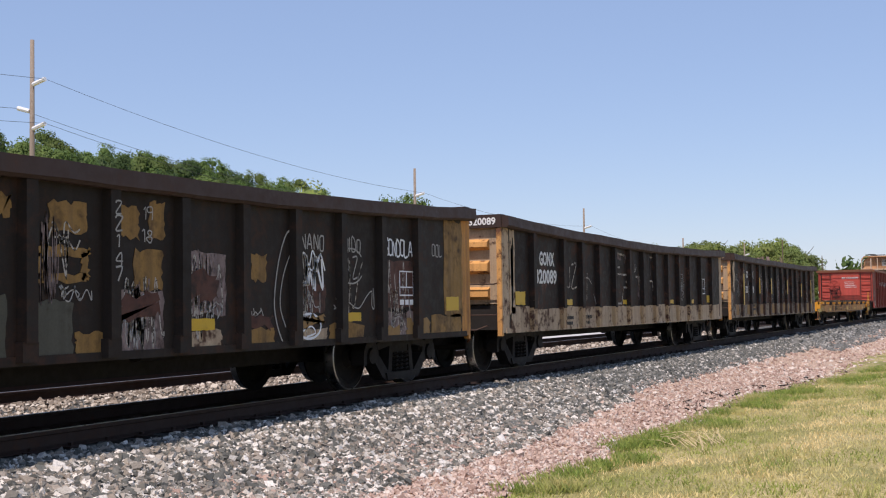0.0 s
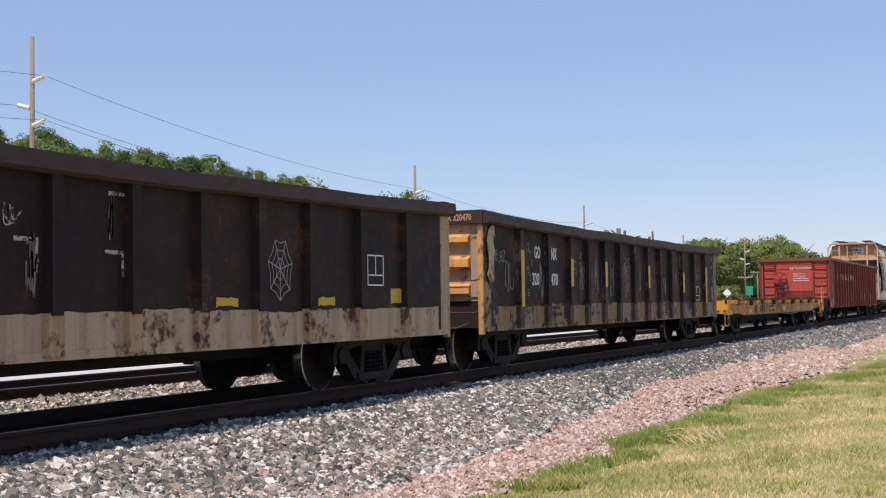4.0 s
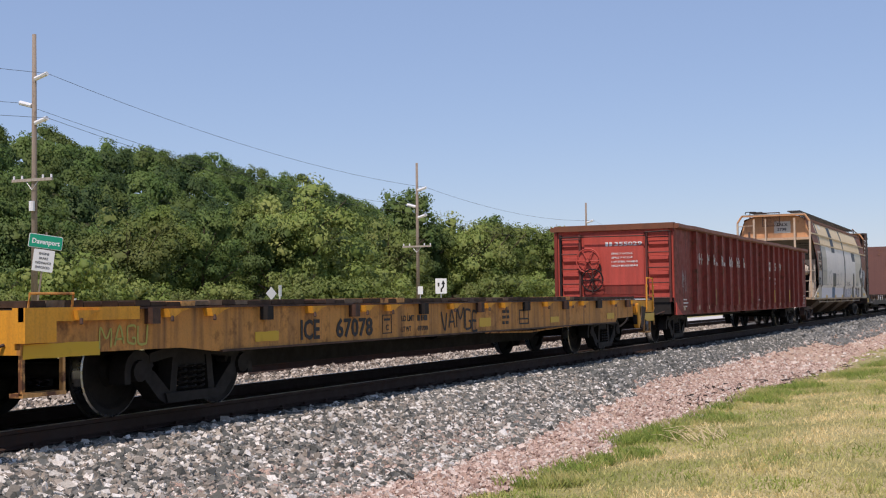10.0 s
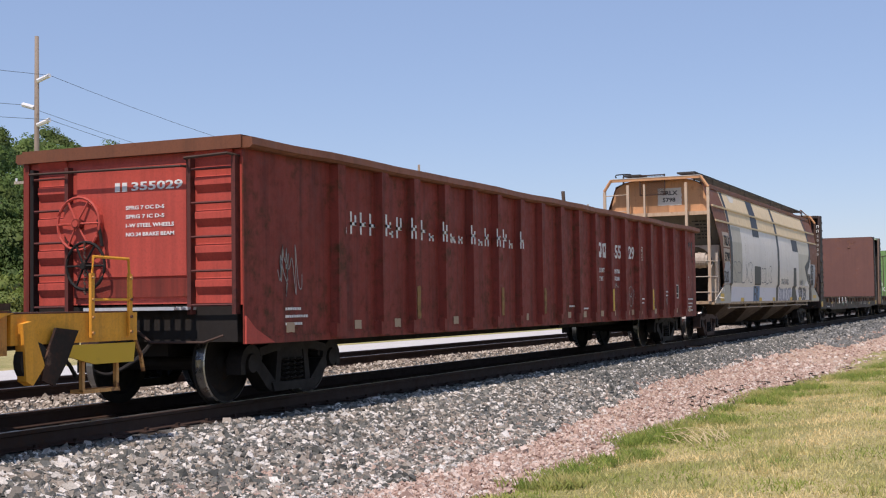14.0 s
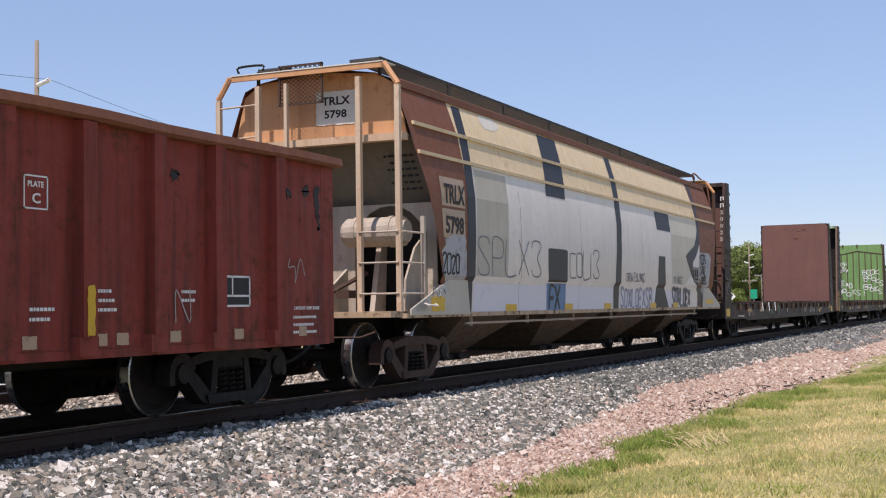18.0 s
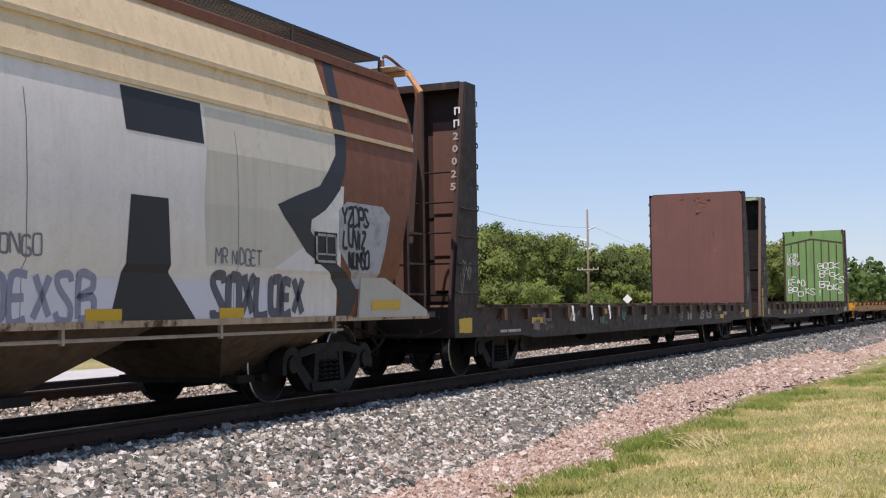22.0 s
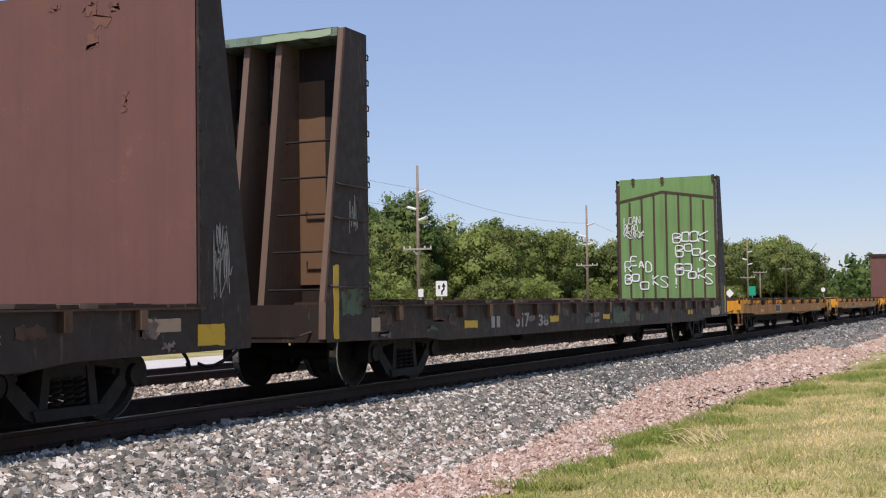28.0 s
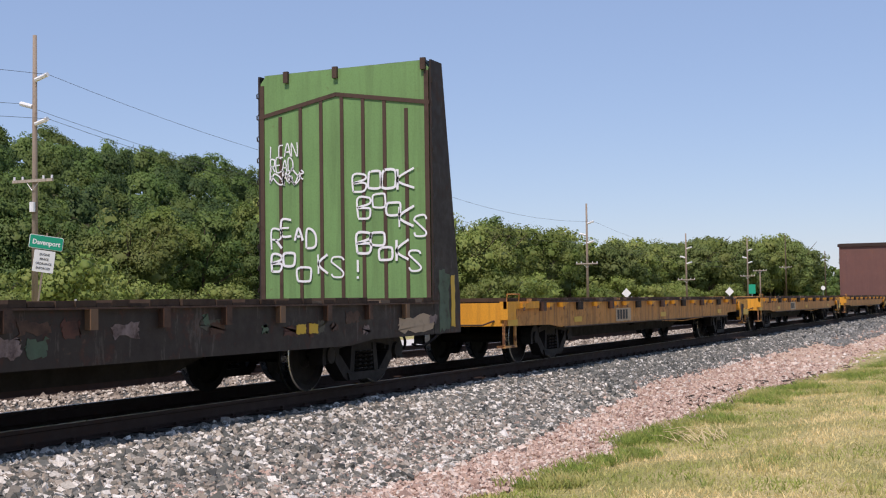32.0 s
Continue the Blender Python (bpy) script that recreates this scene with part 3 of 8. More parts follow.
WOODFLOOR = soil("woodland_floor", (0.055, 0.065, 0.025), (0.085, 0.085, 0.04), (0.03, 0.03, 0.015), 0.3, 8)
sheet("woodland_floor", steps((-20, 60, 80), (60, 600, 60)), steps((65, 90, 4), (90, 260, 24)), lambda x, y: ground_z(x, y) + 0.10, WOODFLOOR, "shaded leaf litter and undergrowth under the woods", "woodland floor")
road = tagged(new("road", mesh_of("road", prism(B(), [(8.0, -0.7), (8.1, -0.35), (12.3, -0.30), (12.4, -0.6)], "x", -200, 900), CONCRETE)), "narrow pale concrete lane beyond the tracks", "road", kind="structure")

# sticks and debris on the worn strip
rd_ = random.Random(31)
bm = B()
for _ in range(230):
    x = 20 + 38 * rd_.random() ** 1.3
    y = edge_y(x) + rd_.uniform(.0, 1.0)
    a, l = rd_.gauss(.15, .3), rd_.uniform(.12, .7)
    z = bed_z(x, y) + .02
    tube(bm, [(x, y, z), (x + math.cos(a) * l, y + math.sin(a) * l, z + rd_.uniform(0, .03))], rd_.uniform(.010, .035), 5, .006)
tagged(new("wood_debris", mesh_of("wood_debris", bm, TIEWOOD)), "dark broken sticks lying on the gravel strip", "debris", kind="stuff")

# a bunch of dry stalks lying on the lawn edge
bm = B()
for k in range(26):
    x, y = 15.2 + rd_.gauss(0, .30), -5.55 + rd_.gauss(0, .16)
    a, l = rd_.gauss(.5, .35), rd_.uniform(.25, .7)
    z = ground_z(x, y) + .03
    tube(bm, [(x, y, z), (x + math.cos(a) * l * .5, y + math.sin(a) * l * .5, z + rd_.uniform(.03, .14)), (x + math.cos(a) * l, y + math.sin(a) * l, z + rd_.uniform(.0, .10))], .006, 4, .003)
STRAW = paint("dry_straw", (0.62, 0.50, 0.29), (0.35, 0.26, 0.13), 0.58, 0.1, 0.2, rough=0.8, spec=0.15)
tagged(new("dry_stalks", mesh_of("dry_stalks", bm, STRAW)), "bunch of dry straw-coloured stalks lying in the grass", "straw", kind="stuff")

# lawn
GRASS = leafy("lawn_blades", (0.19, 0.255, 0.052), (0.42, 0.45, 0.12), (0.83, 0.655, 0.335), 0.55, 0.3, 1.0, (0.40, 0.60))


def blades(name, n, x0, x1, yf, size, seed, near, label, material=None):
    r = np.random.RandomState(seed)
    x = x0 + (x1 - x0) * r.rand(n) ** near
    lo = np.array([yf(a) for a in x])
    y = lo - (lo + 16.5) * r.rand(n) ** 1.15
    z = np.array([ground_z(a, b) for a, b in zip(x, y)]) - 0.01
    h = size * r.uniform(.5, 1.4, n)
    a, lean = r.uniform(0, 6.28, n), r.normal(0, .45, (n, 2))
    w = size * .16
    dx, dy = np.cos(a) * w, np.sin(a) * w
    V = np.stack([np.stack([x - dx, y - dy, z], -1), np.stack([x + dx, y + dy, z], -1), np.stack([x + lean[:, 0] * h * .5 + dx * .6, y + lean[:, 1] * h * .5 + dy * .6, z + h * .6], -1), np.stack([x + lean[:, 0] * h, y + lean[:, 1] * h, z + h], -1)], 1).reshape(-1, 3)
    i = np.arange(n)[:, None] * 4
    me = bpy.data.meshes.new(name)
    me.from_pydata(V.tolist(), [], (np.array([[0, 1, 2, 3]]) + i).tolist())
    me.materials.append(material or GRASS)
    return tagged(new(name, me), label, "grass", kind="stuff")


lawn_edge = lambda x: edge_y(x) + 0.10
blades("lawn_grass", 150000, 7.5, 42, lawn_edge, 0.047, 21, 1.5, "short mown lawn grass, patchy green and straw yellow")
GRASSEDGE = leafy("green_edge_blades", (0.135, 0.205, 0.038), (0.33, 0.40, 0.092), (0.55, 0.48, 0.20), 1.3, 0.35, 0.9)


def edge_tufts(n, seed):
    r = random.Random(seed)
    V, F = [], []
    for _ in range(n):
        x = 7.6 + 34 * r.random() ** 1.4
        y0 = edge_y(x) + r.uniform(.0, .32) - abs(r.gauss(0, .7 if r.random() < .6 else 2.4))
        if noise.noise(Vector((x * .8, y0 * .8, 2))) < -0.06 + (.22 if y0 < edge_y(x) - .8 else 0):
            continue
        z = ground_z(x, y0)
        for _ in range(9):
            a, h, w = r.uniform(0, 6.28), r.uniform(.03, .13), .007
            bx_, by = x + r.gauss(0, .03), y0 + r.gauss(0, .03)
            l = r.uniform(.2, .9)
            k = len(V)
            V += [(bx_ - w, by, z - .02), (bx_ + w, by + w, z - .02), (bx_ + math.cos(a) * h * l * .5 + w, by + math.sin(a) * h * l * .5, z + h * .6), (bx_ + math.cos(a) * h * l, by + math.sin(a) * h * l, z + h)]
            F.append((k, k + 1, k + 2, k + 3))
    me = bpy.data.meshes.new("edge_grass")
    me.from_pydata(V, [], F)
    me.materials.append(GRASSEDGE)
    return tagged(new("edge_grass", me), "longer green grass along the gravel edge", "grass", kind="stuff")


edge_tufts(7000, 51)
blades("lawn_grass", 16000, 40, 130, lawn_edge, 0.16, 22, 1.3, "mown lawn grass further along")

# ---------------------------------------------------------------- railway cars
CARS = []      # (car, metres along the train)
WHEELS = []    # turning wheelsets
RAD = 0.457


def wheelset_mesh():
    bm = B()
    for s in (-1, 1):
        prof = [(-.10, .05), (-.095, .115), (-.035, .16), (-.020, .33), (-.062, .375), (-.068, .435), (-.062, .455), (.045, .4575), (.052, .482), (.072, .482), (.072, .38), (.02, .34), (.03, .16), (.085, .12), (.09, .05)]
        disc_ring(bm, (0, s * 0.755, 0), [(-s * -y, r) if s > 0 else (y, r) for y, r in [(-y, r) if s > 0 else (y, r) for y, r in prof]], 36)
        disc_ring(bm, (0, s * 1.06, 0), [(-.12, .05), (-.12, .105), (.07, .105), (.085, .06), (.085, .02)][::1], 12)
    disc_ring(bm, (0, 0, 0), [(-1.0, .075), (-.6, .085), (.6, .085), (1.0, .075)], 14)
    me = mesh_of("wheelset", bm, [TRUCK, TREAD])
    for f in me.polygons:
        c = f.center
        r = math.hypot(c.x, c.z)
        if (0.45 < r < 0.48 and 0.66 < abs(c.y) < 0.86 and abs(f.normal.y) < 0.5) or (0.43 < r < 0.45 and abs(c.y) > 0.8):
            f.material_index = 1
    return me


WHEELSET = wheelset_mesh()


def sideframe_mesh(mat):
    """Cast side frame: journal arches, raked tension members, columns and a spring seat."""
    bm = B()
    for s in (-1, 1):
        arc = [(s * (.90 + .215 * math.cos(a)), .457 + .215 * math.sin(a)) for a in (math.pi * k / 8 for k in range(9))]
        inn = [(s * (.90 + .125 * math.cos(a)), .447 + .125 * math.sin(a)) for a in (math.pi * k / 8 for k in range(9))]
        prism(bm, [(s * 1.115, .34)] + arc + [(s * .685, .38), (s * .775, .36)] + inn[::-1] + [(s * 1.025, .34)], "y", -.095, .095)
        prism(bm, [(s * .0, .70), (s * .40, .69), (s * .74, .625), (s * .72, .53), (s * .42, .575), (s * .0, .585)], "y", -.10, .10)
        prism(bm, [(s * .76, .47), (s * .66, .45), (s * .40, .225), (s * .36, .12), (s * .47, .11), (s * .58, .16), (s * .80, .37)], "y", -.095, .095)
        prism(bm, [(s * .235, .60), (s * .335, .60), (s * .40, .17), (s * .29, .17)], "y", -.085, .085)
        prism(bm, [(s * .74, .60), (s * .66, .47), (s * .62, .50), (s * .66, .60)], "y", -.06, .06)
    prism(bm, [(-.50, .215), (-.46, .115), (.46, .115), (.50, .215)], "y", -.12, .12)
    bx(bm, -.27, .27, -.07, .13, .475, .60)
    return mesh_of("side_frame", bm, mat, 0.016)


SPRINGSTEEL = paint("dusty_spring_steel", (0.016, 0.014, 0.012), (0.02, 0.015, 0.012), 0.55, 0.1, 0.2)
GRATING = paint("dull_grey_grating_steel", (0.055, 0.052, 0.05), (0.09, 0.06, 0.045), 0.56, 0.1, 0.2, rough=0.7)
FRAMES = {"grimy": sideframe_mesh(TRUCK), "rusty": sideframe_mesh(TRUCKRUST)}
bm = B()
bx(bm, -.20, .20, -1.0, 1.0, .36, .52)
bx(bm, -.28, .28, -.22, .22, .50, .70)
BOLSTER = mesh_of("truck", bm, DARKSTEEL, 0.015)
bm = B()
for cx, cy in ((-.155, -.055), (0, -.055), (.155, -.055), (-.08, .06), (.08, .06)):
    pts = [(cx + .058 * math.cos(a), cy + .058 * math.sin(a), .215 + .0088 * a) for a in (k * .8 for k in range(39))]
    tube(bm, pts, .013, 4)
SPRING = mesh_of("spring", bm, SPRINGSTEEL)


def truck(car, x, base=1.80, frame_kind="grimy"):
    t = share("truck", BOLSTER, car, pose(x, 0, 0), "cast steel truck with two wheelsets")
    for s in (-1, 1):
        share("side_frame", FRAMES[frame_kind], t, pose(0, s * 1.06, 0))
        share("spring", SPRING, t, pose(0, s * 1.06, 0))
    for s in (-.5, .5):
        w = share("wheelset", WHEELSET, t, pose(s * base, 0, RAD), "steel wheels on an axle with bright treads")
        WHEELS.append((w, s * base))
    return t


def coupler(car, x, s, z=0.84):
    """Drawbar, knuckle and air hose at one end; s is the way out."""
    bm = B()
    bx(bm, min(x, x + s * .55), max(x, x + s * .55), -.09, .09, z - .08, z + .08)
    prism(bm, [(x + s * .45, -.15), (x + s * .72, -.17), (x + s * .76, -.02), (x + s * .66, .12), (x + s * .45, .15)], "z", z - .15, z + .15)
    c = part("coupler", bm, TRUCKRUST, car, "rusty cast knuckle coupler", 0.01)
    bm = B()
    tube(bm, curve_through([(x + s * .1, -.38, z - .12), (x + s * .35, -.36, z - .30), (x + s * .60, -.22, z - .44), (x + s * .72, -.1, z - .40)]), .022, 6)
    part("air_hose", bm, DARKSTEEL, c, "black rubber air hose")
    bm = B()
    tube(bm, [(x, -1.25, z - .05), (x + s * .14, -1.1, z - .12), (x + s * .14, -.4, z - .12), (x + s * .05, -.15, z)], .016, 6)
    part("cut_lever", bm, TRUCKRUST, car, "bent uncoupling lever")


def start_car(name, label, X0, category="railway car"):
    car = thing(name, label, category, "cars of the freight train")
    CARS.append((car, X0))
    return car


def grab(car, pts, mat, r=0.013, name="grab_iron"):
    return part(name, tube(B(), pts, r, 6), mat, car)


def gondola(label, X0, X1, ztop, ribs, paint_m, lip_m, sill_m, end_kind, trucks, end_m=YELLOW, half=1.50, zbot=0.69, lip=0.20, ribd=0.10, ribw=0.15, frame_kind="grimy", ribm=None, post_m=None, wall_m=None, keel=.47, sag=0.0, bow=2, foot_m=None, seed=1):
    L = X1 - X0
    car = start_car("gondola_car", label, X0)
    zl = ztop - lip
    y0 = half
    r = random.Random(seed)

    def dip(x):
        """How far the worn top rail has sunk between the ends."""
        return sag * (1 - abs(2 * x / L - 1) ** bow)

    marks = [L * k / 24 for k in range(25)]
    dents = [0.0 if k in (0, 24) else r.uniform(-.012, .012) for k in range(25)]
    for s in (-1, 1):
        wall = [(.10, zbot), (L - .10, zbot)] + [(min(max(x, .10), L - .10), zl + .01 - dip(x)) for x in reversed(marks)]
        part("side_wall", prism(B(), wall, "y", s * y0 - .012, s * y0 + .012), paint_m, car)
        rows = []
        for x, d in zip(marks, dents):
            z = -dip(x) + d * .6
            rows.append([(x, s * (y0 - .10), ztop + z), (x, s * (y0 + .135 + d), ztop - .015 + z), (x, s * (y0 + .15 + d), zl + .03 + z), (x, s * (y0 + .11 + d), zl + z), (x, s * (y0 - .10), zl + z)])
        part("top_chord", loft(B(), rows, True), lip_m, car, "dented rusty top rail", 0.02)
        part("side_sill", bx(B(), 0.15, L - .15, s * (y0 + .015) - .012, s * (y0 + .015) + .012, zbot - .03, zbot + .05), sill_m, car)
        for x in ribs:
            k = x - X0
            a, b = s * (y0 + .012), s * (y0 + ribd)
            rib = part("rib", prism(B(), [(k - ribw * .62, a), (k - ribw * .46, b), (k + ribw * .46, b), (k + ribw * .62, a)], "z", zbot + (.36 if foot_m else .16), zl - dip(k)), ribm or paint_m, car)
            part("rib_foot", prism(B(), [(k - ribw * .8, a), (k - ribw * .62, b - s * .015), (k + ribw * .62, b - s * .015), (k + ribw * .8, a)], "z", zbot + .0, zbot + (.38 if foot_m else .17)), foot_m or ribm or paint_m, rib)
        for x, q in ((0.0, 1), (L, -1)):
            bm = B()
            bx(bm, min(x + q * .02, x + q * .30), max(x + q * .02, x + q * .30), s * (y0 - .02) - .016, s * (y0 + .03) + .016, zbot - .02, zl)
            part("corner_post", bm, post_m or end_m, car, "", 0.01)
    for x, q in ((0.06, 1), (L - .06, -1)):
        part("end_wall", bx(B(), min(x, x + q * .03), max(x, x + q * .03), -y0, y0, 1.12, zl), wall_m or end_m, car)
        part("end_chord", bx(B(), min(x - q * .09, x + q * .12), max(x - q * .09, x + q * .12), -y0 - .02, y0 + .02, zl, ztop + .012), lip_m, car, "", 0.02)
        part("end_sill", bx(B(), min(x, x + q * .25), max(x, x + q * .25), -y0 + .1, y0 - .1, .72, 1.14), DARKSTEEL, car, "", 0.02)
        if end_kind == "ribbed":
            for za, zb in ((2.05, 2.20), (1.66, 1.85), (1.24, 1.42)):
                bm = B()
                prism(bm, [(x, zb), (x - q * .10, zb - .05), (x - q * .11, za + .02), (x, za - .03)] if q > 0 else [(x, za - .03), (x - q * .11, za + .02), (x - q * .10, zb - .05), (x, zb)], "y", -y0 + .22, y0 - .02)
                part("end_rib", bm, ORANGERUST if q > 0 else end_m, car, "rusted orange pressed rib on the end wall", 0.012)
            for s in (-1, 1):
                part("ladder_stile", bx(B(), min(x - q * .08, x), max(x - q * .08, x), s * (y0 - .03) - .04, s * (y0 - .03) + .04, .62, zl), end_m, car, "", 0.01)
            for z in (.98, 1.48):
                grab(car, [(x, -y0 + .08, z), (x - q * .15, -y0 + .10, z - .02), (x - q * .15, -y0 + .62, z - .02), (x, -y0 + .64, z)], TRUCKRUST)
        coupler(car, x - q * .05, -q)
    part("floor", bx(B(), .1, L - .1, -y0, y0, 1.0, 1.06), DARKSTEEL, car)
    part("centre_sill", bx(B(), .3, L - .3, -.30, .30, keel, 1.0), DARKSTEEL, car)
    for k in range(7):
        x = L * (k + 1) / 8
        part("cross_bearer", prism(B(), [(-y0 + .05, 1.0), (y0 - .05, 1.0), (y0 - .05, .82), (.3, .66), (-.3, .66), (-y0 + .05, .82)], "x", x - .06, x + .06), DARKSTEEL, car)
    part("brake_pipe", tube(B(), [(1.2, .62, .60), (L - 1.2, .62, .60)], .022, 6), DARKSTEEL, car)
    part("air_reservoir", tube(B(), [(L * .42, .75, .72), (L * .42 + 1.0, .75, .72)], .20, 12), DARKSTEEL, car)
    part("brake_cylinder", tube(B(), [(L * .58, -.75, .72), (L * .58 + .55, -.75, .72)], .14, 12), DARKSTEEL, car)
    for k in range(9):
        x = L * (k + .7) / 9.4
        part("pipe_hanger", bx(B(), x - .012, x + .012, .60, .64, .58, 1.0), DARKSTEEL, car)
    for x in trucks:
        truck(car, x - X0, 1.80, frame_kind)
    return car


def scrap(car, x0, x1, y0, y1, z0, z1, n, seed):
    """A heap of scrap pieces lying in a gondola."""
    r = random.Random(seed)
    bm = B()
    for _ in range(n):
        c = Vector((r.uniform(x0, x1), r.uniform(y0, y1), r.uniform(z0, z1)))
        a = Vector((r.gauss(0, 1), r.gauss(0, 1), r.gauss(0, .5))).normalized()
        k = r.random()
        if k < .5:
            tube(bm, [c - a * r.uniform(.15, .5), c + a * r.uniform(.15, .5)], r.uniform(.012, .04), 5)
        else:
            s = r.uniform(.06, .2)
            m = Matrix.Translation(c) @ Euler((r.uniform(0, 3), r.uniform(0, 3), r.uniform(0, 3))).to_matrix().to_4x4()
            b2 = [m @ Vector((x, y, z)) for x in (-s, s * .9) for y in (-s * .8, s) for z in (-s * .2, s * .3)]
            v = [bm.verts.new(p) for p in b2]
            for f in ((0, 1, 3, 2), (4, 6, 7, 5), (0, 4, 5, 1), (2, 3, 7, 6), (0, 2, 6, 4), (1, 5, 7, 3)):
                bm.faces.new([v[i] for i in f])
    return tagged(part("scrap_load", bm, SCRAP, car, "rusty heap of mixed scrap metal"), kind="stuff")


SCRAP = paint("mixed_scrap", (0.16, 0.11, 0.08), (0.08, 0.045, 0.03), 0.5, 0.2, 0.3)

# --- dark gondola covered with sprayed paint
A0, A1 = -60.05, -43.36
ribsA = [-52.78 - 1.075 * k for k in range(6, 0, -1)] + [-52.78 + 1.075 * k for k in range(8)]
carA = gondola("dark rusty gondola car covered in worn graffiti over yellow paint", A0, A1, 2.60, ribsA, BROWNBLACK, LIP, BROWNBLACK, "ribbed", (-58.2, -45.0), sag=.18, keel=.40, seed=3)

# --- two black gondolas with buff sills
def buff_sills(car, X0, X1, ribs, half=1.50, za=.71, zb=1.07, seed=0, main=CREAMSILL, repaint=0.0):
    r = random.Random(seed)
    xs = [X0 + .3] + list(ribs) + [X1 - .3]
    for a, b in zip(xs, xs[1:]):
        patch(a + .10 - X0, b - .10 - X0, za, zb + r.uniform(-.03, .02), -half - .0155, main, car, "sill_panel", 0.012, seed, "faded buff band along the side sill")
        if r.random() < repaint:
            c = a + .16 + (b - a - .6) * r.random()
            patch(c - X0, min(c + r.uniform(.3, .8), b - .12) - X0, za + .02, zb - .03, -half - .020, OCHRE, car, "painted_patch", 0.006, seed + 3, "mustard repainted rectangle on the sill")


B0, B1 = -42.03, -25.40
ribsB = [-40.69, -39.13, -38.05, -36.98, -35.89, -34.82, -33.75, -32.68, -31.60, -30.53, -29.45, -28.2, -26.9]
carB = gondola("black gondola car with buff sill and yellow ribbed end", B0, B1, 2.58, ribsB, BLACK, LIP, CREAMSILL, "ribbed", (-40.3, -27.1), sag=.115, foot_m=RUSTBUFF, seed=4, post_m=CREAMSILL, end_m=ORANGERUST, wall_m=CREAMSILL)
buff_sills(carB, B0, B1, ribsB, seed=2)
C0, C1 = -24.10, -7.40
ribsC = [-22.60, -21.25, -20.03, -18.97, -17.90, -16.83, -15.75, -14.67, -13.60, -12.53, -11.46, -10.25, -9.00]
carC = gondola("black gondola car loaded with scrap, buff sill and orange ribbed end", C0, C1, 2.555, ribsC, BLACKRUST, LIP, CREAMGRIME, "ribbed", (-22.4, -9.1), sag=.05, bow=6, foot_m=RUSTDARK, seed=5, post_m=CREAMGRIME, end_m=ORANGERUST, wall_m=CREAMSILL)
buff_sills(carC, C0, C1, ribsC, seed=4, main=CREAMGRIME, repaint=.45)
scrap(carC, 9.2, 12.6, -1.1, 1.1, 2.30, 2.53, 170, 5)
part("scrap_mound", prism(B(), [(6.5, 1.06), (15, 1.06), (13.0, 2.2), (11.5, 2.5), (10.0, 2.46), (8.5, 2.1)], "y", -1.2, 1.2), SCRAP, carC, "rusty scrap heap")

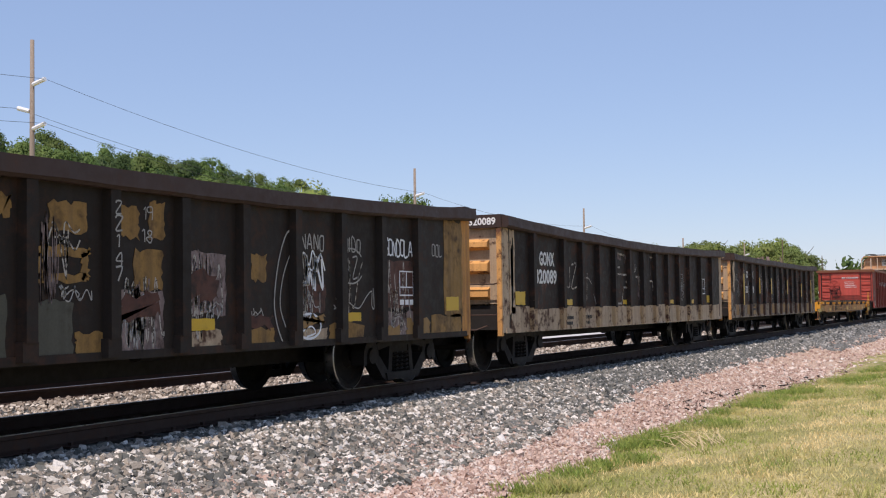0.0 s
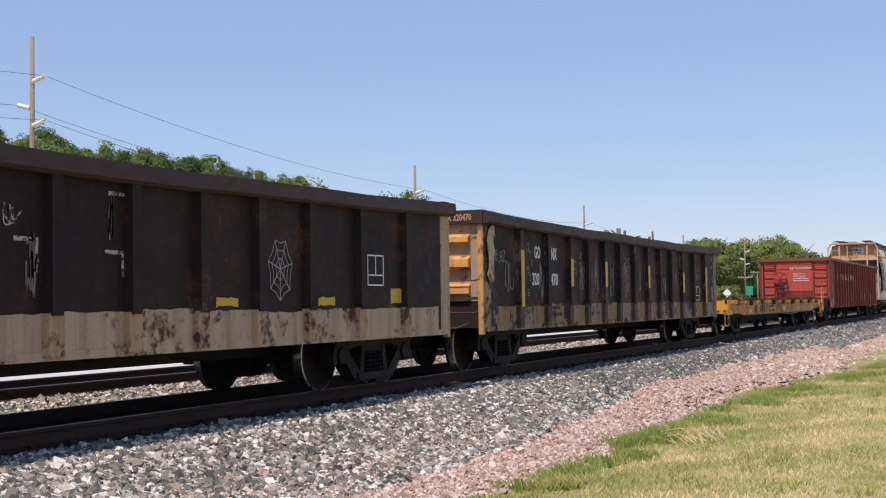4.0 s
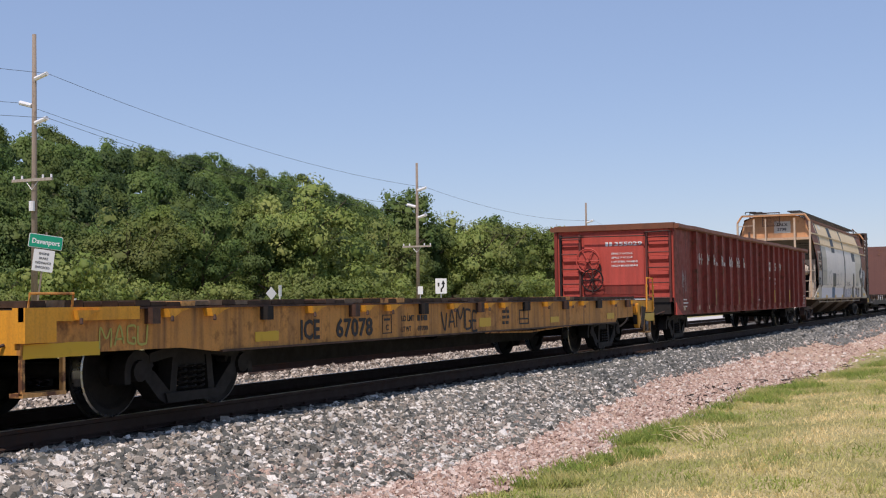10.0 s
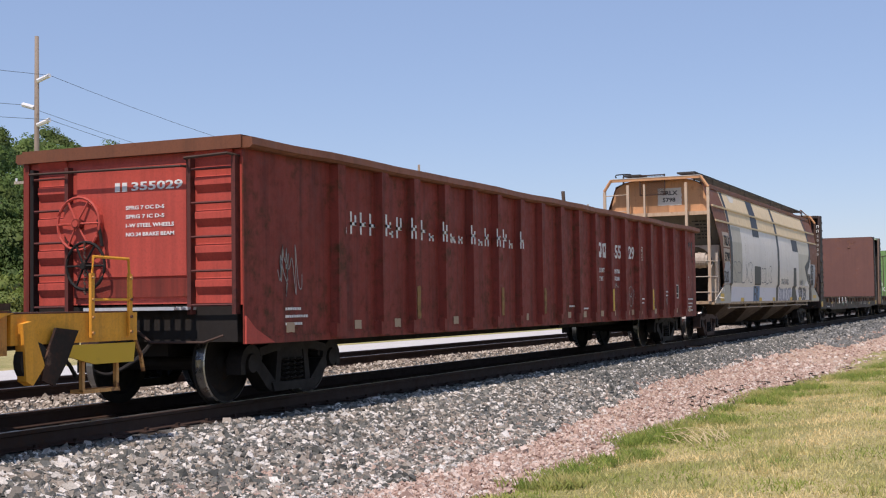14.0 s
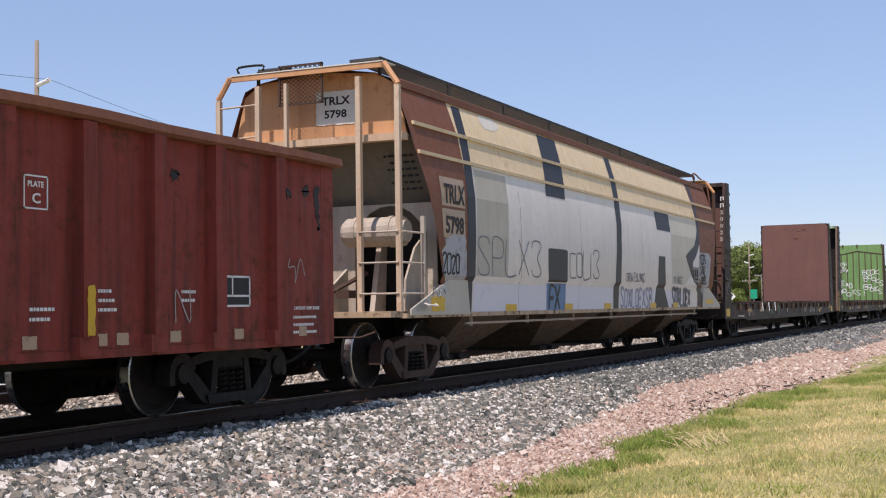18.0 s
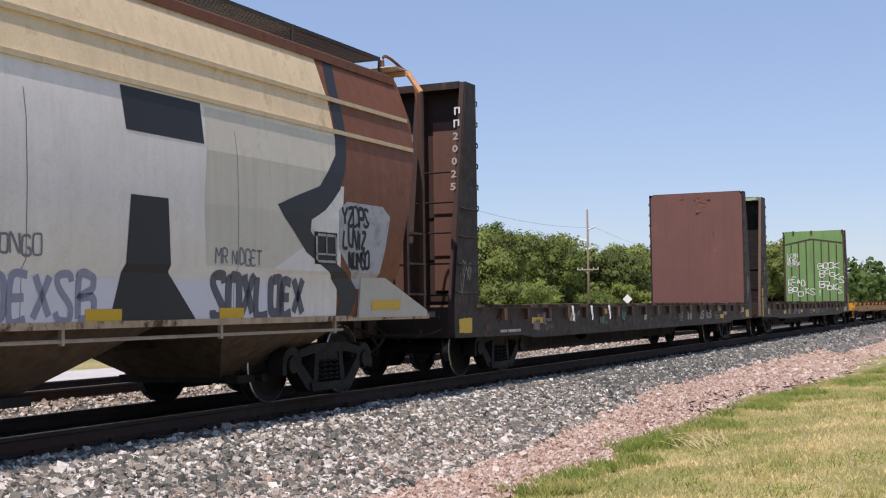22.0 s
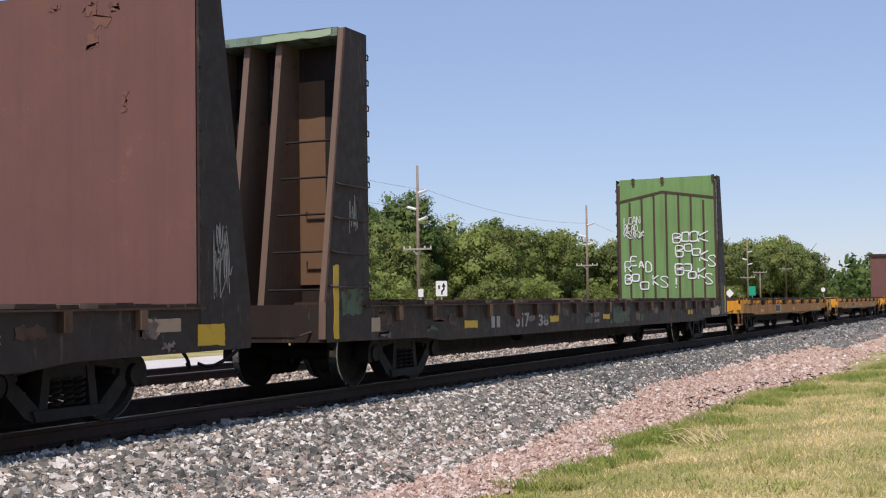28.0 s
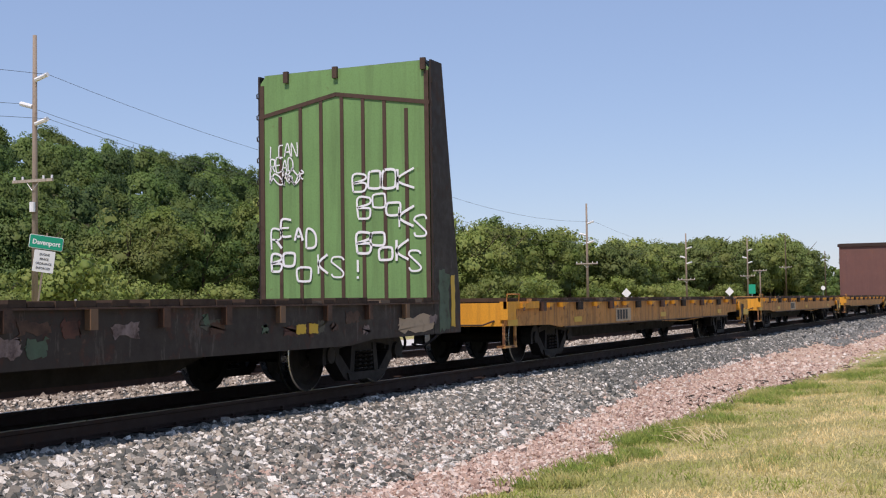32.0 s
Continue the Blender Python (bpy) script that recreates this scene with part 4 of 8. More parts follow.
# --- yellow flat cars
def flat_car(label, X0, X1, trucks, railed=False):
    L = X1 - X0
    S = L - 1.66          # the deck and its sills stop short of the brake platform
    car = start_car("flat_car", label, X0)
    for s in (-1, 1):
        prof = [(.05, 1.08), (S, 1.08), (S, .72), (S - 1.2, .70), (S - 1.3, .62), (2.9, .62), (2.3, .68), (.05, .70)]
        sill = part("side_sill", prism(B(), prof, "y", s * 1.40 - .02, s * 1.40 + .02), YELLOW, car, "worn yellow fishbelly side sill", 0.01)
        part("sill_flange", bx(B(), .05, S, s * 1.42 - .045, s * 1.42 + .045, 1.075, 1.095), RUSTDARK, sill)
        part("sill_flange", bx(B(), 2.95, S - 1.35, s * 1.42 - .035, s * 1.42 + .035, .61, .632), RUSTDARK, sill)
        n = int(S / 1.02)
        for k in range(n):
            x = .75 + k * (S - 1.3) / (n - 1)
            bm = B()
            if k % 2:
                bx(bm, x - .06, x + .06, s * 1.47 - .05, s * 1.47 + .05, .93, 1.085)
                part("stake_pocket", bm, RUSTDARK if k % 4 == 1 else DARKSTEEL, car, "", 0.008)
            if k % 2 == 0 or k % 4 == 1:
                xb = x if k % 2 == 0 else x + .30
                bm = B()
                prism(bm, [(xb - .12, 1.072), (xb + .22, 1.072), (xb + .10, 1.045), (xb - .04, .985), (xb - .10, .99)], "y", s * 1.47 - .06, s * 1.47 + .06)
                pk = part("bracket", bm, ORANGE, car, "orange stake bracket", 0.008)
                part("chain", tube(B(), [(xb - .07, s * 1.53, 1.0), (xb - .08, s * 1.54, .95)], .018, 6), RUSTDARK, pk)
    x = .10
    r = random.Random(int(X0))
    while x < S - .05:
        w = .24
        tone = r.random()
        part("deck_plank", bx(B(), x, min(x + w - .012, S + .02), -1.44, 1.44, 1.095 + r.uniform(0, .008), 1.15 + r.uniform(-.012, .014)), PLANK if tone < .72 else (RUSTDARK if tone < .84 else (ORANGERUST if tone < .92 else PLANKLIGHT)), car)
        x += w
    part("end_sill", bx(B(), .05, .09, -1.38, 1.38, .70, 1.08), ORANGE, car, "orange end sill plate", 0.01)
    part("end_sill", bx(B(), L - .09, L - .05, -1.38, 1.38, .80, 1.06), ORANGE, car, "orange end sill plate", 0.01)
    part("corner_block", bx(B(), .02, 1.55, -1.485, -1.425, .98, 1.10), ORANGE, car, "orange corner casting", 0.015)
    part("corner_block", bx(B(), .02, .40, -1.50, -1.36, .80, 1.10), ORANGE, car, "", 0.015)
    grab(car, [(.12, -1.44, 1.10), (.12, -1.46, 1.22), (.66, -1.46, 1.22), (.66, -1.44, 1.10)], YELLOW, .014)
    for a, b in ((.07, .60), (L - .74, L - .24)):
        part("step", bx(bx(bx(B(), a, a + .035, -1.42, -1.38, .36, .72), b - .035, b, -1.42, -1.38, .36, .72), a, b, -1.43, -1.28, .34, .375), ORANGERUST, car, "rusty orange corner step", 0.006)
    # brake platform, its yellow plate, handrail, release gear
    pf = part("end_platform", bx(B(), S + .02, L, -1.44, 1.40, .80, 1.06), ORANGE, car, "orange brake platform at the end", 0.014)
    part("platform_top", bx(B(), S + .02, L - .02, -1.40, 1.36, 1.062, 1.075), RUSTDARK, pf)
    part("step_plate", prism(B(), [(S + .66, .78), (L - .05, .78), (L - .08, .60), (L - .62, .60), (S + .70, .68)], "y", -1.462, -1.43), REFLECT, car, "bright yellow plate below the platform")
    part("gear_bracket", prism(B(), [(S + .10, .98), (S + .20, 1.0), (S + .36, .62), (S + .22, .46), (S + .14, .50)], "y", -1.50, -1.40), ORANGE, car, "orange bracket of the release gear", 0.01)
    part("gear_shield", prism(B(), [(S + .50, .94), (S + .78, .91), (S + .62, .62), (S + .48, .44), (S + .32, .50), (S + .36, .66)], "y", -1.50, -1.475), BLACK, car, "black painted shield plate", 0.008)
    part("gear_wheel", disc_ring(B(), (S + .26, -1.43, .66), [(-.05, .05), (-.05, .17), (.03, .17), (.03, .05)], 18), DARKSTEEL, car)
    if railed:
        for a in (L - .66, L - .13):
            hp = part("handrail_post", bx(B(), a - .022, a + .022, -1.475, -1.445, .84, 1.42), ORANGE, car, "flat orange handrail post", 0.006)
            for z in (.88, 1.02, 1.18, 1.38):
                part("bolt", tube(B(), [(a, -1.47, z), (a, -1.49, z)], .016, 6), ORANGERUST, hp)
        grab(car, [(L - .66, -1.46, 1.36), (L - .64, -1.46, 1.57), (L - .15, -1.46, 1.56), (L - .13, -1.46, 1.36)], ORANGE, .016, "handrail")
        grab(car, [(L - .66, -1.46, 1.18), (L - .13, -1.46, 1.18)], ORANGE, .014, "handrail")
    part("hose_hanger", tube(B(), [(L + .04, -1.38, .82), (L + .10, -1.40, .66), (L + .14, -1.40, .50)], .022, 6), ORANGERUST, car)
    for x, q in ((.05, 1), (L - .05, -1)):
        coupler(car, x, -q)
    grab(car, [(.02, -.10, .94), (-.05, -.10, .94), (-.05, .80, .94), (.02, .80, .94)], TRUCKRUST)
    part("floor", bx(B(), .1, S - .1, -1.36, 1.36, 1.0, 1.09), DARKSTEEL, car)
    part("centre_sill", prism(B(), [(.3, 1.0), (L - .3, 1.0), (L - .3, .72), (L - 4.2, .60), (L - 5.2, .34), (5.2, .34), (4.2, .60), (.3, .72)], "y", -.35, .35), DARKSTEEL, car)
    for k in range(6):
        x = L * (k + 1.2) / 7.4
        part("cross_bearer", prism(B(), [(-1.36, 1.0), (1.36, 1.0), (1.36, .85), (.3, .62), (-.3, .62), (-1.36, .85)], "x", x - .05, x + .05), DARKSTEEL, car)
    part("air_reservoir", tube(B(), [(L * .47, -.8, .70), (L * .47 + .9, -.8, .70)], .18, 12), DARKSTEEL, car)
    part("brake_rod", tube(B(), [(L * .52, -1.30, .60), (L * .62, -1.30, .56), (L * .86, -1.30, .68)], .018, 6), ORANGERUST, car)
    for x in trucks:
        truck(car, x - X0, 1.80)
    return car


D0, D1 = -5.90, 14.27
carD = flat_car("yellow flat car with plank deck, orange brackets and dark lettering", D0, D1, (-3.05, 11.35), True)

# --- oxide red gondola
E0, E1 = 15.95, 36.55
ribsE = [17.95, 19.1] + [20.05 + 1.0 * k for k in range(15)] + [35.2]
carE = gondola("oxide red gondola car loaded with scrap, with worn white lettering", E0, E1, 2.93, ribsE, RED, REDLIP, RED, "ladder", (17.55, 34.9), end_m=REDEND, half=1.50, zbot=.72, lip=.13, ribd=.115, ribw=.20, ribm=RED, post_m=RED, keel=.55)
# --- covered hopper
F0, F1 = 38.10, 58.15


def hopper():
    L = F1 - F0
    car = start_car("covered_hopper_car", "white and cream covered hopper car with rust-brown ends and graffiti", F0)

    def section(x, k=1.0):
        """Half ring of the body at x, from the sill over the roof to the other sill."""
        h = [(1.53, 1.00), (1.55, 1.48), (1.60, 1.56), (1.615, 2.2), (1.60, 2.75), (1.53, 3.25), (1.525, 3.27), (1.44, 3.66), (1.435, 3.68), (1.24, 4.22), (1.20, 4.30), (.95, 4.40), (.5, 4.47), (0, 4.49)]
        pts = [(x, -a, z) for a, z in h] + [(x, a, z) for a, z in h[-2::-1]]
        return pts

    body = B()
    # the side ends rake inwards towards the sill
    def rake(x, z, q):
        return x + q * .78 * (max(0.0, (3.4 - z)) / 1.9) ** .8
    rows = []
    for i, x in enumerate((.65, 2.35, 6.0, 9.4, 13.0, 17.1, L - .65)):
        sec = section(x)
        if i == 0:
            sec = [(rake(p[0], p[2], 1), p[1], p[2]) for p in sec]
        if i == 6:
            sec = [(rake(p[0], p[2], -1), p[1], p[2]) for p in sec]
        rows.append(sec)
    loft(body, rows)
    bmesh.ops.triangulate(body, faces=[f for f in body.faces if len(f.verts) > 4])
    me = mesh_of("body", body, [HOPPERGREY, HOPPERCREAM, HOPPERRUST], smooth=True)
    for f in me.polygons:
        c = f.center
        if c.x < 2.2 or c.x > 17.2:
            f.material_index = 2
        elif c.z > 3.0:
            f.material_index = 1
    ob = share("body", me, car, None, "smooth bulging body with a cream band above pale grey")
    for za, y in ((3.27, 1.535), (3.68, 1.45)):
        for s in (-1, 1):
            part("seam_rib", bx(B(), .8, L - .8, s * y - .02, s * y + .02, za - .025, za + .025), HOPPERCREAM, car, "raised horizontal seam", 0.008)
    for s in (-1, 1):
        part("eave_rail", prism(B(), [(s * 1.14, 4.36), (s * 1.27, 4.30), (s * 1.275, 4.19), (s * 1.20, 4.20)], "x", .80, L - .80), HOPPERRUST, car, "rusty roof edge rail", 0.01)
        part("side_sill", bx(B(), .35, L - .35, s * 1.50 - .05, s * 1.50 + .05, .965, 1.03), CREAMSILL, car, "", 0.01)
        for x, q in ((.45, 1), (L - .45, -1)):
            part("end_gusset", prism(B(), [(x, 1.0), (x + q * 2.0, 1.0), (x + q * 1.9, 1.60), (x + q * 1.3, 1.52), (x, 1.08)], "y", s * 1.555 - .012, s * 1.555 + .012), GREYTAN, car, "sloping grey gusset plate")
    # slope sheets, end frames and platforms
    for x, q in ((.0, 1), (L, -1)):
        bm = B()
        loft(bm, [[(x + q * .74, -1.40, 3.52), (x + q * .74, 1.40, 3.52)], [(x + q * 1.05, -1.42, 3.48), (x + q * 1.05, 1.42, 3.48)], [(x + q * 1.75, -1.47, 2.5), (x + q * 1.75, 1.47, 2.5)], [(x + q * 2.25, -1.50, 1.75), (x + q * 2.25, 1.50, 1.75)]])
        part("slope_sheet", bm, SLOPEGREY, car, "grey sloping end sheet")
        part("end_panel", prism(B(), [(-1.42, 3.48), (1.42, 3.48), (1.24, 4.22), (.95, 4.40), (0, 4.48), (-.95, 4.40), (-1.24, 4.22)], "x", min(x + q * .70, x + q * .73), max(x + q * .70, x + q * .73)), HOPPEREND, car, "rust-stained orange end panel")
        part("end_crossbar", bx(B(), min(x + q * .55, x + q * .70), max(x + q * .55, x + q * .70), -1.43, 1.43, 3.42, 3.52), HOPPERTAN, car, "", 0.01)
        for y in (-1.45, -.85, .31, .78, 1.45):
            za = 1.05
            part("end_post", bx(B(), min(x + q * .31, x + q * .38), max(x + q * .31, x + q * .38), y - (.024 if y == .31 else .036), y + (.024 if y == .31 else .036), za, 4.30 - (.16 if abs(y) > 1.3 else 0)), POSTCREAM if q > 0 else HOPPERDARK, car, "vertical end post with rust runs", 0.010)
        part("top_frame", bx(B(), min(x + q * .33, x + q * .375), max(x + q * .33, x + q * .375), -1.28, 1.28, 4.40, 4.47), HOPPEREND, car, "rusty orange top frame bar", 0.012)
        # White strip paints the sunlit top of the frame bar.
        part("sunlit_strip", bx(B(), min(x + q * .32, x + q * .72), max(x + q * .32, x + q * .72), -1.24, 1.24, 4.475, 4.49), PANELWHITE, car, "white strip painting the sunlit top of the frame bar")
        for s in (-1, 1):
            part("top_frame", tube(B(), [(x + q * .34, s * 1.46, 4.15), (x + q * .34, s * 1.25, 4.46)], .042, 6), HOPPEREND, car)
        for z in (1.30, 1.72, 2.14, 2.56, 2.98):
            if z < 2.4:
                for s in (-1, 1):
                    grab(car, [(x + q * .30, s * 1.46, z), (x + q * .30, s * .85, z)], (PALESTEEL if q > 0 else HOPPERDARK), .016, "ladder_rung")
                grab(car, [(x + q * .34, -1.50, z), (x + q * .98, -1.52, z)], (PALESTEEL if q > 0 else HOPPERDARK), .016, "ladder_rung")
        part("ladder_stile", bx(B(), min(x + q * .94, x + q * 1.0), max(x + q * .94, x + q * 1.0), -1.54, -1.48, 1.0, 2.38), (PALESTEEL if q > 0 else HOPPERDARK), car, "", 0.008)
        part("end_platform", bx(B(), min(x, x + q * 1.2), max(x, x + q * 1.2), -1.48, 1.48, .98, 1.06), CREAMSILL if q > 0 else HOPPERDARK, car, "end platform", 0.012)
        arch = [(-.72 + .58 * math.cos(a), 2.02 + .58 * math.sin(a)) for a in (math.pi * k / 10 for k in range(11))]
        part("shear_plate", prism(B(), [(1.47, 1.06), (1.47, 1.9), (1.2, 2.62), (-1.47, 2.62), (-1.47, 1.06), (-1.30, 1.06)] + arch[::-1] + [(-.14, 1.06)], "x", min(x + q * 1.50, x + q * 1.53), max(x + q * 1.50, x + q * 1.53)), PLATECREAM, car, "cream plate with a round opening over the truck")
        part("inner_wall", bx(B(), min(x + q * 1.95, x + q * 1.98), max(x + q * 1.95, x + q * 1.98), -1.45, 1.45, 1.06, 2.2), DARKSTEEL, car)
        part("shear_plate", prism(B(), [(x + q * .35, 1.06), (x + q * 2.3, 1.06), (x + q * 2.1, 1.75), (x + q * 1.6, 1.75)], "y", -.02, .02), PLATECREAM, car)
        for y in (-.62, .62):
            part("slope_support", prism(B(), [(x + q * 1.1, 1.06), (x + q * 1.45, 1.06), (x + q * 1.55, 2.3), (x + q * 1.45, 2.42)], "y", y - .04, y + .04), PLATECREAM, car)
        coupler(car, x, -q)
    for z in (3.06, 3.56, 4.02):
        grab(car, [(.34, 1.45, z), (.34, .78, z + .02)], POSTCREAM, .014, "ladder_rung")
    part("air_reservoir", tube(B(), [(.95, -1.22, 2.18), (.95, -.35, 2.18)], .21, 18), PALESTEEL, car, "pale grey air reservoir", smooth=False)
    for y in (-1.23, -.34):
        part("reservoir_cap", tube(B(), [(.95, y - .05, 2.18), (.95, y + .05, 2.18)], .16, 16), PALESTEEL, car)
    for y in (-1.05, -.5):
        part("reservoir_strap", tube(B(), [(.95, y - .03, 2.18), (.95, y + .03, 2.18)], .225, 18), PALESTEEL, car)
    part("reservoir_bracket", prism(B(), [(.75, 1.06), (1.5, 1.06), (1.5, 2.2), (1.1, 1.95), (.8, 1.5)], "y", -1.32, -1.29), PALESTEEL, car, "cream bracket plate")
    part("brake_pipe", tube(B(), curve_through([(.6, -.2, 1.06), (.6, -.2, 1.5), (.7, .3, 1.9), (.8, .55, 2.3)]), .02, 6), PALESTEEL, car)
    part("brake_rod", tube(B(), [(.5, .2, 1.1), (1.2, -.5, 1.62)], .035, 6), TRUCKRUST, car)
    part("bell_crank", bx(B(), .55, .75, -.55, -.35, 1.25, 1.36), TRUCKRUST, car, "", 0.01)
    # running boards of grating on the roof
    for s in (-.76, .76):
        bm = B()
        for a, b in ((-.24, -.21), (.21, .24)):
            bx(bm, .70, L - .70, s + a, s + b, 4.585, 4.625)
        for a in (.70, L - .74):
            bx(bm, a, a + .04, s - .21, s + .21, 4.585, 4.625)
        rb = part("running_board", bm, GRATING, car, "dark steel grating walkway on the roof")
        for k in range(5):
            part("grating_bar", bx(B(), .74, L - .74, s - .14 + k * .07 - .007, s - .14 + k * .07 + .007, 4.60, 4.622), GRATING, rb)
        bm = B()
        for k in range(260):
            x = .74 + k * (L - 1.48) / 259
            bx(bm, x - .009, x + .009, s - .21, s + .21, 4.592, 4.612)
        tagged(part("cross_bar", bm, GRATING, rb), kind="stuff")
    for s in (-1, 1):
        side = part("walkway_edge", bx(B(), .70, L - .70, s * 1.0 - .010, s * 1.0 + .010, 4.58, 4.63), GRATING, car, "dark edge of the roof walkway")
        for k in range(9):
            x = .7 + k * (L - 1.4) / 8
            part("walkway_bracket", bx(B(), x - .02, x + .02, s * 1.0 - .02, s * 1.0 + .02, 4.36, 4.59), GRATING, car)
    bm = B()
    for k in range(9):
        for sg in (-1, 1):
            y0 = -.22 + .62 * k / 8
            ribbon(bm, [(y0 + (.04 * sg if m % 2 else -.04 * sg), 4.0 + m * .055) for m in range(11)], .016, lambda u, v: (.375, u, v))
    for za in (3.99, 4.54):
        bx(bm, .36, .39, -.27, .45, za, za + .025)
    for ya in (-.27, .425):
        bx(bm, .36, .39, ya, ya + .025, 3.99, 4.565)
    part("crossover_grating", bm, TRUCKRUST, car, "rusty grating panel at the roof end")
    bm = B()
    tube(bm, curve_through([(.34, .70, 4.52), (.34, .70, 4.60), (.34, 1.1, 4.60), (.34, 1.1, 4.52)], 3), .018, 6)
    part("handhold", bm, DARKSTEEL, car)
    bm = B()
    tube(bm, curve_through([(L - .4, -.9, 4.55), (L - .35, -.9, 4.72), (L - .05, -1.0, 4.6), (L + .02, -1.2, 4.3), (L + .02, -1.3, 3.0)], 4), .022, 6)
    part("handhold", bm, HOPPERRUST, car)
    # four discharge pockets
    for k in range(4):
        xc = 3.55 + k * (L - 7.1) / 3
        bm = B()
        al, ar, b = (1.0 if k == 0 else 1.62), (1.0 if k == 3 else 1.62), .52
        loft(bm, [[(xc - al, -1.42, .985), (xc + ar, -1.42, .985), (xc + ar, 1.42, .985), (xc - al, 1.42, .985)], [(xc - b, -.62, .34), (xc + b, -.62, .34), (xc + b, .62, .34), (xc - b, .62, .34)]], True)
        part("discharge_pocket", bm, POCKET, car, "sloping discharge pocket under the body")
        part("outlet_gate", bx(B(), xc - .5, xc + .5, -.85, .85, .27, .36), DARKSTEEL, car, "", 0.015)
        part("gate_shaft", tube(B(), [(xc - .1, -.95, .32), (xc - .1, .95, .32)], .045, 8), DARKSTEEL, car)
    part("train_line", tube(B(), [(2.6, -1.42, .86), (L - 2.6, -1.42, .86)], .02, 6), PALESTEEL, car)
    for k in range(7):
        x = 2.8 + k * (L - 5.6) / 6
        part("pipe_hanger", bx(B(), x - .02, x + .02, -1.44, -1.40, .82, .97), PALESTEEL, car)
    part("centre_sill", bx(B(), .2, L - .2, -.2, .2, .70, .98), DARKSTEEL, car)
    truck(car, 39.55 - F0 + .0, 1.80, "rusty")
    truck(car, 55.70 - F0, 1.80)
    return car


PALESTEEL = paint("pale_grimy_steel", (0.46, 0.40, 0.33), (0.22, 0.11, 0.06), 0.58, 0.10, 0.4, (0.20, 0.12, 0.08))
# End facing away from the sun: its shade is put into this brown.
HOPPERDARK = paint("shaded_end_brown", (0.085, 0.045, 0.03), (0.05, 0.03, 0.022), 0.52, 0.12, 0.4)
# Tan pockets in one mid-dark tone that holds the shade under the body.
POCKET = paint("grimy_shaded_tan_pocket", (0.13, 0.092, 0.064), (0.07, 0.045, 0.032), 0.50, 0.14, 0.6, (0.06, 0.042, 0.032), big=1.4)
carF = hopper()

# --- bulkhead flat cars


